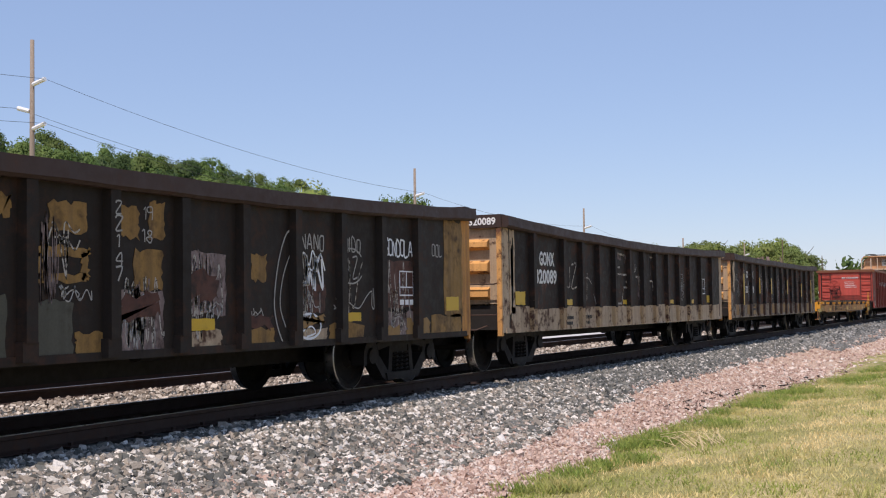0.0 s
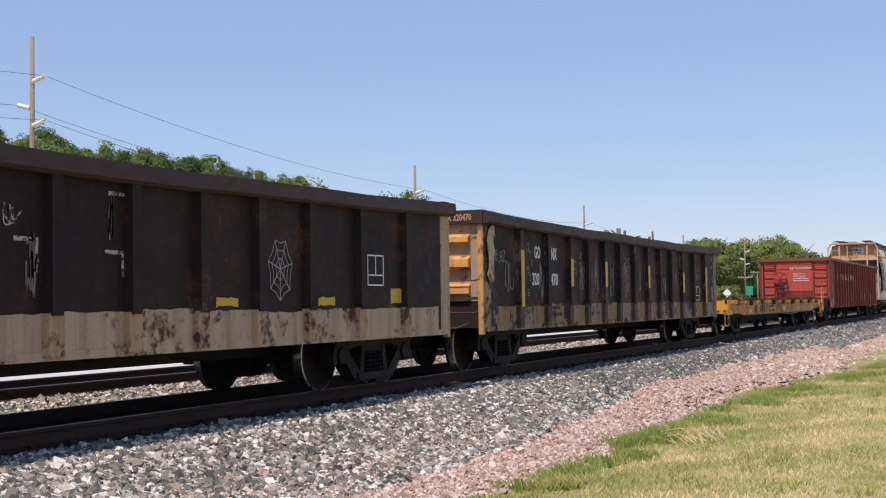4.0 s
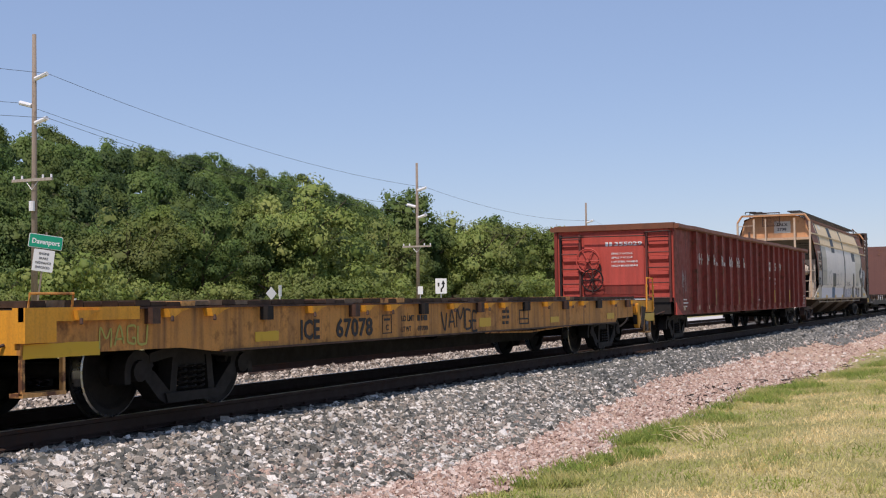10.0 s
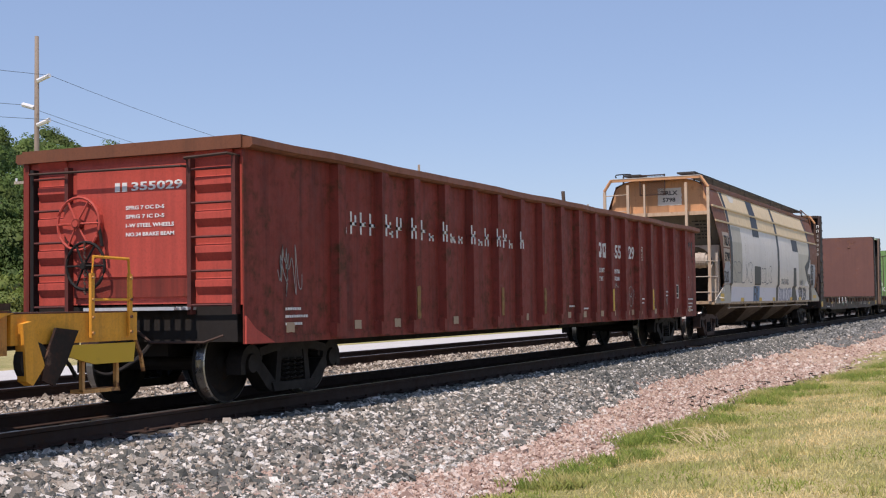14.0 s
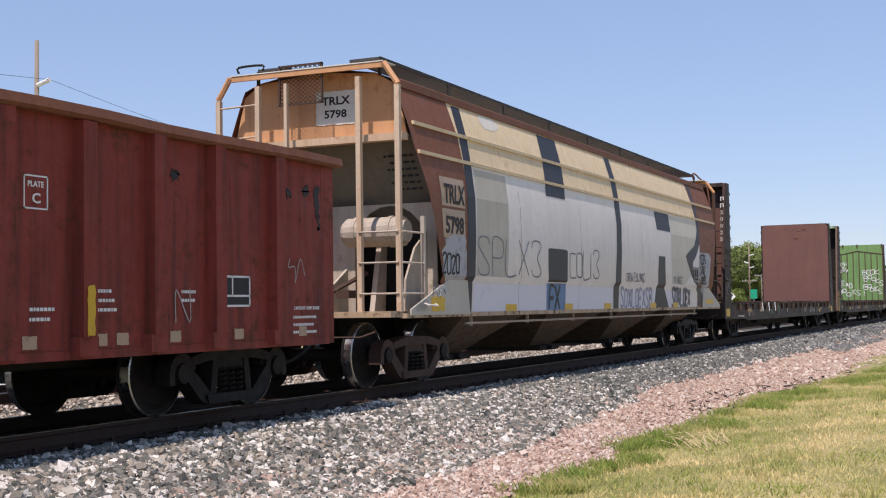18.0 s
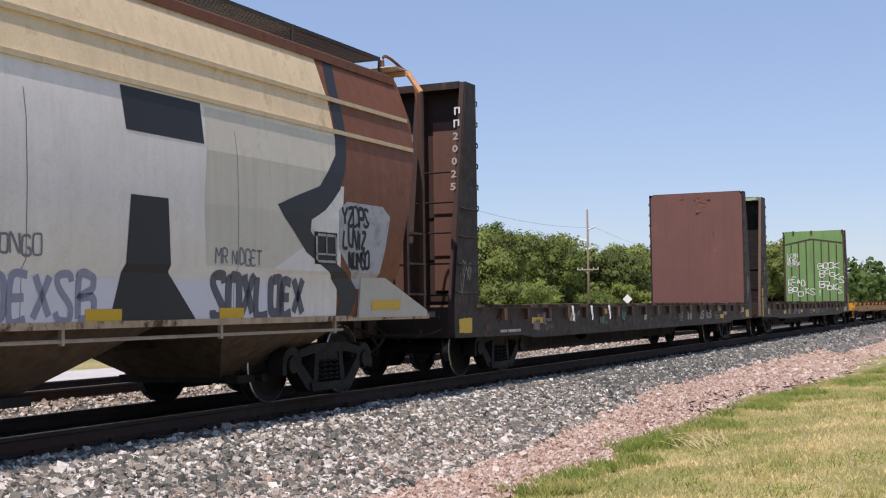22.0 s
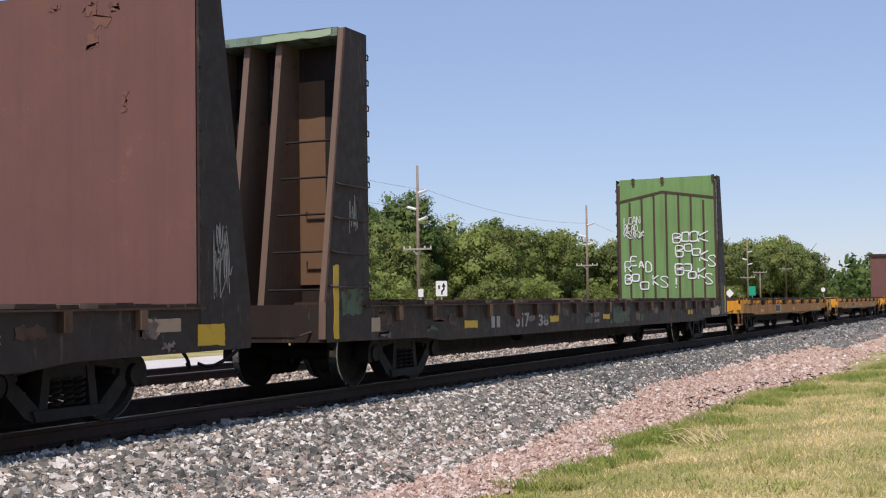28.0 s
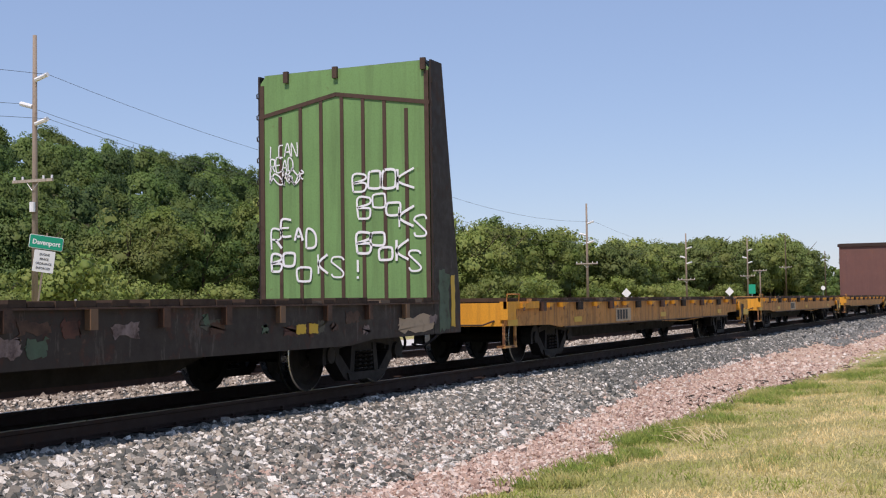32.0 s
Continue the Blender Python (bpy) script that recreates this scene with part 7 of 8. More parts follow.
scrawl("CROW ESLONGO", 48.64 - F0, 1.60, .16, SPRAYGREY, carF, hop_face(.007), .022, wide=.7, gap=.2, seed=67)
scrawl("SOXLOEXSB", 48.42 - F0, 1.06, .36, SPRAYVIOLET, carF, hop_face(), .075, wide=.6, gap=.24, jitter=.05, seed=68)
scrawl("MR NIDGET", 52.60 - F0, 1.60, .15, SPRAYGREY, carF, hop_face(.007), .022, wide=.6, gap=.2, seed=69)
scrawl("SOXLOEX", 52.62 - F0, 1.07, .38, SPRAYSLATE, carF, hop_face(), .105, wide=.6, gap=.18, jitter=.05, seed=70)
hop_patch([(1.03, 43.95, 44.95), (1.50, 43.95, 44.95)], SPRAYBLUE, label="blue sprayed block")
scrawl("FX", 44.10 - F0, 1.06, .38, SPRAYBLACK, carF, hop_face(.009), .07, wide=.8, gap=.1, seed=71)
for a, b in ((42.05, 42.52), (44.92, 45.36), (47.3, 47.75), (50.7, 51.2), (52.75, 53.2)):
    hop_patch([(1.03, a, b), (1.14, a, b)], REFLECT, "reflector", .008)
patch(39.18 - F0, 39.62 - F0, 1.06, 1.26, -1.572, REFLECT, carF, "reflector", .02, 3)
patch(56.05 - F0, 56.85 - F0, 1.10, 1.22, -1.572, REFLECT, carF, "reflector", .01, 3)
scrawl("ONR", 38.72 - F0, 1.06, .13, CHALK, carF, on_side(-1.575), .014, seed=72)
squiggle(39.25 - F0, 39.75 - F0, 1.25, 1.45, 8, SPRAYWHITE, carF, on_side(-1.575), .018, 73)
grab(carF, [(38.95 - F0, -1.58, 1.16), (38.92 - F0, -1.66, 1.14), (39.2 - F0, -1.66, 1.13), (39.3 - F0, -1.58, 1.15)], PANELWHITE, .014)
for k in range(6):
    bars(1.17 + .062 * k, -.80, 3.26 - .09 * k, [(a, 0, w * .9, .032) for a, w in ((0, .05), (.07, .12), (.21, .06), (.29, .10), (.41, .07))[k % 2:]], INK, carF, True)
hop_patch([(3.95, 41.75, 42.15), (4.05, 41.62, 42.45), (4.17, 41.66, 42.3)], PANELWHITE, "bare_spot", .004)

# --- brown bulkhead flat car
yG = -1.4635
for i, ch in enumerate("  20025"):
    z = 4.10 - i * .195
    x = .55 * (z - 1.15) / (4.56 - 1.15) - .026
    if ch == " ":
        bars(x, -1.31, z - .06, [(0, 0, .025, .12), (.07, .02, .025, .10), (.025, .10, .05, .02)], WHITE, carG, True, "worn_mark")
    else:
        fitted(ch, -1.31, -1.40, z - .055, z + .055, x, CHALK, carG, end=True)
fitted("25", 74.49, 74.95, .73, .96, yG, CHALK, carG, G0, label="chalky white number")
fitted("025", 75.2, 75.84, .73, .96, yG, CHALK, carG, G0, label="chalky white number")
for x0 in (73.15, 73.40):
    patch(x0 - G0, x0 + .16 - G0, .74, .95, yG, CHALK, carG, "worn_mark", .012, 2)
box_outline(76.3 - G0, 76.8 - G0, .72, .92, yG, CHALK, carG, .014)
box_outline(72.4 - G0, 72.62 - G0, .72, .93, yG, CHALK, carG, .012)
for a, b, c, d in ((59.02, 59.50, .73, .95), (62.08, 62.62, .82, .93), (76.92, 77.36, .72, .83), (80.48, 80.96, .71, .93), (66.0, 66.4, .95, 1.05)):
    patch(a - G0, b - G0, c, d, yG, REFLECT, carG, "reflector", .008, 2, "yellow reflective tape")
patch(79.78 - G0, 80.2 - G0, .87, 1.0, yG, PALETAPE, carG, "notice", .004)
fitted("2 INCH HF COMP BRAKE SHOES", 60.65, 61.55, .70, .745, yG, WHITE, carG, G0, label="small white stencilled notice")
for x0 in (63.98, 65.10, 66.24):
    x = x0 - G0
    st = part("tie_strap", tube(tube(B(), [(x - .035, -1.555, 1.115), (x - .01, -1.568, .95)], .011, 5), [(x + .03, -1.555, 1.115), (x + .01, -1.568, .95)], .011, 5), SPRAYWHITE, carG, "white tie-down strap over the deck edge")
    part("strap_hook", tube(B(), [(x, -1.57, .97), (x + .012, -1.575, .90), (x - .012, -1.575, .84)], .02, 6, .008), SPRAYWHITE, st)
squiggle(62.6 - G0, 63.0 - G0, .8, 1.0, 7, CHALK, carG, on_side(yG - .004), .012, 91)
squiggle(59.05 - G0, 59.6 - G0, 1.35, 1.8, 8, CHALK, carG, on_side(-1.469), .012, 92)
squiggle(80.6 - G0, 81.1 - G0, 1.2, 2.0, 14, CHALK, carG, on_side(-1.469), .013, 93)

def scuffs(car, x0, x1, z0, z1, y, n, tones, seed):
    """Small worn patches of older paint on a sill."""
    r = random.Random(seed)
    for k in range(n):
        a, c = r.uniform(x0, x1), r.uniform(z0, z1 - .08)
        patch(a, a + r.uniform(.10, .42), c, min(z1, c + r.uniform(.05, .16)), y + .0012 - .00005 * k, tones[k % len(tones)], car, "worn_patch", .028, seed + k)


scuffs(carG, .4, 22.0, .68, 1.02, yG, 34, (RUSTRED, GREYGREEN, DULLPINK, RUSTDARK, RUSTRED, PALETAPE), 301)
for a, c, m in ((7.05, .76, GREENPATCH), (8.55, .84, GREENPATCH), (5.2, .82, PALETAPE), (3.3, .72, DULLPINK), (3.9, .86, DULLPINK)):
    patch(a, a + .32, c, c + .16, yG - .004, m, carG, "worn_patch", .03, 310, "scuffed remains of older paint")

# rust scars on the big maroon panel
for k, (u, v, w, h) in enumerate(((-.02, 4.28, .16, .10), (.10, 4.12, .22, .14), (.02, 3.92, .14, .12), (.34, 4.30, .10, .05), (.50, 3.2, .05, .18), (-.5, 4.36, .12, .06))):
    patch(u, u + w, v, v + h, G1 - G0 - .92 - .0015, PANELSCAR, carG, "rust_patch", .035, 350 + k, "orange rust scar on the panel", True)

# --- green bulkhead flat car
fg = on_end(H1 - H0 - .92 - .019)


def brushed(rows, label, seed):
    """One brush-painted word, letter by letter: the letter, its left edge, foot, width and height."""
    r = random.Random(seed)
    for ch, u, v, w, h in rows:
        bm = B()
        span = max(int(q[0]) for run in GLYPH[ch].split("|") for q in run.split()) / 6
        for run in GLYPH[ch].split("|"):
            pts = [(u + (int(q[0]) / 6 / max(span, .3) + r.uniform(-.04, .04)) * w, v + (int(q[1]) / 6 + r.uniform(-.03, .03)) * min(h, .34) * .86) for q in run.split()]
            ribbon(bm, curve_through(pts, 5), r.uniform(.026, .040), fg)
        part("painted_letter", bm, SPRAYWHITE, carH, label)


brushed([('R', -1.23, 1.95, 0.17, 0.39), ('E', -1.05, 2.14, 0.16, 0.28), ('A', -0.83, 2.06, 0.14, 0.22), ('D', -0.62, 1.95, 0.16, 0.31)], 'white brush-painted letter', 4)
brushed([('B', -1.23, 1.61, 0.17, 0.28), ('O', -1.03, 1.69, 0.2, 0.22), ('O', -0.79, 1.45, 0.24, 0.24), ('K', -0.42, 1.56, 0.16, 0.33), ('S', -0.2, 1.5, 0.21, 0.55), ('!', 0.03, 1.46, 0.21, 0.58)], 'white brush-painted letter', 175)
brushed([('B', 0.19, 2.75, 0.21, 0.29), ('O', 0.44, 2.78, 0.2, 0.3), ('O', 0.66, 2.78, 0.22, 0.3), ('K', 0.91, 2.75, 0.27, 0.44)], 'white brush-painted letter', 404)
brushed([('B', 0.26, 2.36, 0.21, 0.39), ('O', 0.51, 2.5, 0.2, 0.23), ('O', 0.73, 2.38, 0.22, 0.21), ('K', 0.94, 2.2, 0.23, 0.44), ('S', 1.17, 2.06, 0.2, 0.47)], 'white brush-painted letter', 569)
brushed([('B', 0.24, 1.84, 0.23, 0.44), ('O', 0.47, 1.95, 0.22, 0.22), ('O', 0.60, 1.73, 0.21, 0.21), ('K', 0.88, 1.72, 0.2, 0.36), ('S', 1.08, 1.56, 0.19, 0.44)], 'white brush-painted letter', 763)
scrawl("I CAN", -1.24, 3.34, .19, SPRAYWHITE, carH, fg, .020, wide=.55, gap=.1, jitter=.06, seed=87)
scrawl("READ", -1.24, 3.12, .19, SPRAYWHITE, carH, fg, .021, wide=.5, gap=.1, jitter=.06, seed=88)
squiggle(-1.25, -.40, 2.90, 3.16, 12, SPRAYWHITE, carH, fg, .022, 89, runs=3)
yH = -1.4635
fitted("317", 89.38, 89.99, .70, .94, yH, CHALK, carH, H0, label="chalky white number")
fitted("38", 90.45, 90.95, .70, .90, yH, CHALK, carH, H0, label="chalky white number")
bars(88.3 - H0, yH, .72, [(0, 0, .14, .18), (.22, 0, .14, .18)], CHALK, carH, name="worn_mark")
fitted("Ld Lmt", 93.11, 93.50, .82, .90, yH, CHALK, carH, H0)
fitted("201600", 93.56, 93.92, .82, .90, yH, CHALK, carH, H0)
fitted("84400", 93.62, 93.92, .70, .77, yH, CHALK, carH, H0)
bars(93.18 - H0, yH, .70, [(0, 0, .12, .07), (.15, 0, .12, .07)], CHALK, carH)
GREENSILL = paint("patchy_old_green_paint", (0.075, 0.120, 0.075), (0.05, 0.035, 0.025), 0.54, 0.1, 0.4, (0.05, 0.045, 0.035))
patch(94.87 - H0, 96.07 - H0, .68, 1.0, yH, GREENSILL, carH, "painted_patch", .03, 3, "old green paint showing on the sill")
for a, b, c, d in ((94.15, 94.61, .76, .86), (87.23, 87.73, .74, .85), (91.03, 91.49, .76, .87), (101.26, 101.47, .76, .87), (101.55, 101.75, .76, .87), (83.27, 83.40, .70, 1.60)):
    patch(a - H0, b - H0, c, d, yH - .003, REFLECT, carH, "reflector", .01, 2, "yellow reflective tape")
patch(83.48 - H0, 83.99 - H0, 1.0, 1.30, yH - .003, GREENSILL, carH, "painted_patch", .03, 4)
patch(84.25 - H0, 84.49 - H0, .76, .94, yH, PALETAPE, carH, "notice", .004)
patch(103.9 - H0, 105.0 - H0, .72, .92, yH, PALETAPE, carH, "painted_patch", .04, 5)
patch(105.2 - H0, 105.55 - H0, .70, 1.55, -1.4665, GREENSILL, carH, "painted_patch", .04, 6)
patch(105.62 - H0, 105.75 - H0, .75, 1.5, -1.4665, REFLECT, carH, "reflector", .01, 6)
squiggle(83.6 - H0, 84.0 - H0, 2.0, 2.5, 10, CHALK, carH, on_side(-1.47), .013, 95)
scuffs(carH, .6, 22.2, .68, 1.0, yH, 34, (GREYGREEN, RUSTRED, DULLPINK, RUSTDARK, GREENSILL), 331)
patch(.25, 1.28, 4.505, 4.592, .515, PALEGREEN, carH, "painted_band", .012, 3, end=True, label="pale green band with worn marks on the top beam")

# ---------------------------------------------------------------- poles, signs, wires, trees
POLEWOOD = paint("grey_weathered_pole_wood", (0.30, 0.245, 0.195), (0.13, 0.09, 0.065), 0.52, 0.15, 0.4, (0.10, 0.07, 0.05), rough=0.85, spec=0.15)
BARK = paint("grey_brown_bark", (0.12, 0.09, 0.065), (0.06, 0.045, 0.035), 0.5, 0.15, 0.3, rough=0.9, spec=0.1)
POLEPALE = paint("bleached_crossarm_wood", (0.42, 0.37, 0.31), (0.25, 0.2, 0.16), 0.55, 0.15, 0.4, rough=0.85, spec=0.15)
GALV = paint("galvanised_steel", (0.50, 0.51, 0.52), (0.33, 0.33, 0.33), 0.6, 0.15, 0.15, (0.25, 0.25, 0.25), rough=0.45, metal=0.6)
PORCELAIN = paint("grey_porcelain", (0.80, 0.81, 0.82), (0.35, 0.35, 0.36), 0.62, 0.1, 0.15, rough=0.3)
WIRE = paint("dark_cable", (0.05, 0.05, 0.055), (0.07, 0.07, 0.07), 0.6, 0.1, 0.1)
SIGNWHITE = spray("white_sign_sheeting", (0.80, 0.80, 0.79), 0.75, 0.4, 3)
SIGNGREEN = spray("green_sign_sheeting", (0.006, 0.33, 0.20), 0.8, 0.4, 3)
SIGNGREY = spray("grey_sign_ink", (0.12, 0.12, 0.125), 0.7, 0.5, 3)
SIGNBLACK = spray("black_sign_ink", (0.02, 0.02, 0.02), 0.8, 0.5, 3)
PLINE = 41.0


def utility_pole(x, y, h, label, lean=0.0, cross=True, arms=True, can=False, drop=7.7, wood=None):
    z0 = ground_z(x, y)
    p = thing("utility_pole", label, "utility pole", "poles along the road", at=(x, y, z0))
    p.rotation_euler = (radians(lean * .4), radians(lean * .5), radians(-90))
    part("shaft", tube(B(), [(0, 0, -0.3), (0, 0, h * 0.5), (0, 0, h)], 0.19, 10, 0.115), wood or POLEWOOD, p, "tapered weathered wooden shaft", smooth=True)
    tops = {}
    if arms:
        for k, (s, z) in enumerate(((1, h - 2.55), (-1, h - 4.05), (1, h - 5.05))):
            arm = part("post_insulator", tube(B(), [(s * 0.12, -0.05, z), (s * 0.98, -0.05, z + 0.24)], 0.13, 8), PORCELAIN, p, "grey horizontal post insulator")
            bm = B()
            for j in range(5):
                a = Vector((s * (0.25 + 0.15 * j), -0.05, z + 0.035 + 0.035 * j))
                tube(bm, [a, a + Vector((s * 0.03, 0, 0.01))], 0.11, 8)
            part("shed", bm, PORCELAIN, arm)
            tops[k] = Vector((x - 0.05, y - s * 1.0, z0 + z + 0.24))
    if cross:
        c = part("crossarm", bx(B(), -1.45, 1.45, -0.23, -0.11, h - drop - .08, h - drop + .08), POLEPALE, p, "weathered wooden crossarm", 0.01)
        for s in (-1.35, -0.75, 0.75, 1.35):
            part("pin_insulator", tube(B(), [(s, -0.14, h - drop + .07), (s, -0.14, h - drop + .27)], 0.06, 6), PORCELAIN, c)
        for s in (-1, 1):
            part("brace", tube(B(), [(s * 0.55, -0.17, h - drop + .04), (0, -0.2, h - drop - .55)], 0.02, 5), GALV, p)
        if can:
            part("transformer_can", tube(B(), [(0.05, -0.25, h - drop - 1.75), (0.05, -0.25, h - drop - 1.2)], 0.16, 10), PORCELAIN, p, "grey canister bolted to the shaft")
    return tops


POLES = [(54.5, 16.5), (104.0, 13.9), (153.8, 13.5), (206.5, 12.0), (258.5, 13.3)]
hooks = [utility_pole(x, PLINE, h, "tall weathered wooden utility pole with post insulators and crossarm", 0.4 if i else 0.25, can=not i, drop=7.7 if i else 8.25) for i, (x, h) in enumerate(POLES)]
utility_pole(5.0, PLINE, 15.5, "tall weathered wooden utility pole out beside the road", 0.0)
first = {k: v - Vector((49.5, 0, 0.9)) for k, v in hooks[0].items()}
utility_pole(305, PLINE, 16.0, "dark wooden utility pole far along the road", 0.0, arms=False, wood=BARK)
utility_pole(372, PLINE, 14.2, "dark bare wooden pole far along the road", 0.0, cross=False, arms=False, wood=BARK)
utility_pole(272, PLINE, 7.2, "short wooden pole with one crossarm", 0.0, arms=False, drop=.3)
spans = [first] + hooks
for a, b in zip(spans, spans[1:]):
    for k in range(3):
        pts = []
        for i in range(15):
            u = i / 14
            pts.append(a[k].lerp(b[k], u) - Vector((0, 0, 3.6 * u * (1 - u))))
        tagged(part("power_line", tube(B(), pts, 0.012, 4), WIRE, None), "dark sagging overhead power line between poles", "power line", "overhead lines")


def sign_post(name, x, y, h, label, post=GALV):
    t = thing(name, label, "road sign", at=(x, y, ground_z(x, y)))
    part("post", bx(B(), -0.04, 0.04, -0.02, 0.02, 0, h), post, t, "plain sign post")
    return t


def board(parent, pts, z0, material, name="panel", y=-0.03, label=""):
    return part(name, prism(B(), pts, "y", y - 0.012, y), material, parent, label, 0.0)


def rounded(w, h, r=0.06, z=0.0):
    out = []
    for cx, cz, a0 in ((w / 2 - r, z + h - r, 0), (-w / 2 + r, z + h - r, 90), (-w / 2 + r, z + r, 180), (w / 2 - r, z + r, 270)):
        out += [(cx + r * math.cos(radians(a0 + k * 30)), cz + r * math.sin(radians(a0 + k * 30))) for k in range(4)]
    return out


# town sign with a rules plate below it
town = sign_post("town_sign", 46.4, 33.6, 4.75, "green town sign over white plate on leaning wooden post", POLEWOOD)
town.rotation_euler = (0, radians(7.5), radians(-32))
tp = board(town, rounded(1.62, 0.66, 0.07, 3.95), 0, SIGNWHITE, "sign_border", -0.035, "white border of the town sign")
tg = board(town, rounded(1.56, 0.60, 0.06, 3.98), 0, SIGNGREEN, "name_panel", -0.049, "green reflective name panel")
letters("Davenport", -0.66, -0.064, 4.16, 0.33, SIGNWHITE, town, 0.92, label="white letters on green")
rp = board(town, rounded(1.00, 1.05, 0.05, 2.85), 0, SIGNWHITE, "rules_plate", -0.035, "white plate of small print")
for k, (w, a) in enumerate((("ENGINE", .24), ("BRAKE", .21), ("ORDINANCE", .38), ("ENFORCED", .34))):
    fitted(w, -a, a, 3.64 - .22 * k, 3.76 - .22 * k, -0.052, SIGNGREY, town, label="dark grey rule on white")
# keep-right sign
kr = sign_post("keep_right_sign", 91.6, 33.0, 3.0, "white traffic sign with a black curved arrow on post")
kr.rotation_euler = (0, 0, radians(-55))
board(kr, rounded(0.92, 1.22, 0.06, 1.75), 0, SIGNWHITE, "panel", -0.03, "white reflective panel")
part("arrow_head", prism(B(), [(0.02, 2.50), (0.34, 2.50), (0.18, 2.84)], "y", -0.046, -0.0435), SIGNBLACK, kr)
bm = B()
ribbon(bm, curve_through([(0.02, 1.88), (0.03, 2.12), (0.18, 2.30), (0.18, 2.55)]), 0.13, on_side(-0.0465))
part("arrow_shaft", bm, SIGNBLACK, kr)
part("median_mark", prism(B(), [(-0.28, 2.62), (-0.12, 2.62), (-0.14, 2.36), (-0.2, 2.28), (-0.26, 2.36)], "y", -0.046, -0.0435), SIGNBLACK, kr)
sm = sign_post("small_route_sign", 88.6, 33.4, 2.35, "small white plate on a short steel post")
sm.rotation_euler = (0, 0, radians(-55))
board(sm, rounded(0.40, 0.62, 0.04, 1.7), 0, SIGNWHITE, "plate", -0.03)


def diamond_sign(x, y, h, s, label, turn):
    t = sign_post("diamond_sign", x, y, h, label)
    t.rotation_euler = (0, 0, radians(turn))
    board(t, [(0, h - 2 * s), (s, h - s), (0, h), (-s, h - s)], 0, SIGNWHITE, "panel", -0.03, "pale diamond panel")


diamond_sign(56.9, 27.0, 2.05, 0.35, "plain pale diamond marker sign on a steel post", -20)
diamond_sign(137.0, 31.0, 2.4, 0.55, "plain pale diamond marker sign on a steel post", -60)
diamond_sign(178.0, 28.0, 2.7, 0.62, "white diamond sign with a dark symbol on a post", -65)
mk = sign_post("marker_post", 58.6, 27.5, 2.15, "thin white marker post in the grass", SIGNWHITE)
part("cap", bx(B(), -0.14, 0.14, -0.03, 0.0, 1.55, 2.15), SIGNWHITE, mk)
mk = sign_post("marker_post", 38.2, 24.0, 1.55, "thin white marker post in the grass", SIGNWHITE)
part("cap", bx(B(), -0.04, 0.04, -0.03, 0.0, 1.3, 1.55), SIGNWHITE, mk)
gb = sign_post("street_sign", 205.0, 30.0, 3.3, "green rectangular street sign on a post")
gb.rotation_euler = (0, 0, radians(-65))
board(gb, rounded(1.1, 1.5, 0.05, 1.8), 0, SIGNGREEN, "panel", -0.03, "green reflective panel")
rd = sign_post("round_marker", 330.0, 36.0, 4.1, "white round marker on a post far along the road")
board(rd, [(.55 * math.cos(a), 3.4 + .55 * math.sin(a)) for a in (math.tau * k / 14 for k in range(14))], 0, SIGNWHITE, "panel", -0.03)
rd.rotation_euler = (0, 0, radians(-70))

# trees
LEAF = leafy("broadleaf_foliage", (0.097, 0.148, 0.031), (0.135, 0.189, 0.039), (0.199, 0.228, 0.063), 0.34, 0.32, 0.75, (0.42, 0.64))
LEAFDARK = leafy("dark_foliage", (0.064, 0.114, 0.028), (0.096, 0.154, 0.038), (0.142, 0.182, 0.052), 0.3, 0.3, 0.7, (0.42, 0.64))
LEAFHILL = leafy("hillside_foliage", (0.078, 0.135, 0.034), (0.097, 0.157, 0.039), (0.128, 0.182, 0.048), 0.13, 0.32, 0.8, (0.45, 0.60))
LEAFHILLPALE = leafy("pale_hillside_foliage", (0.112, 0.173, 0.040), (0.130, 0.194, 0.046), (0.162, 0.214, 0.057), 0.13, 0.32, 0.8, (0.45, 0.60))
LEAFHILLDEEP = leafy("deep_hillside_foliage", (0.059, 0.111, 0.033), (0.074, 0.128, 0.038), (0.097, 0.150, 0.046), 0.13, 0.32, 0.8, (0.45, 0.60))
# Paler greens put distance haze into the leaves of the far trees.
LEAFHAZE = leafy("haze_lightened_foliage", (0.137, 0.196, 0.057), (0.177, 0.237, 0.068), (0.228, 0.264, 0.089), 0.3, 0.35, 0.7, (0.42, 0.64))
LEAFPALE = leafy("bright_scrub_foliage", (0.142, 0.199, 0.046), (0.194, 0.251, 0.059), (0.262, 0.279, 0.089), 0.34, 0.32, 0.75, (0.42, 0.64))


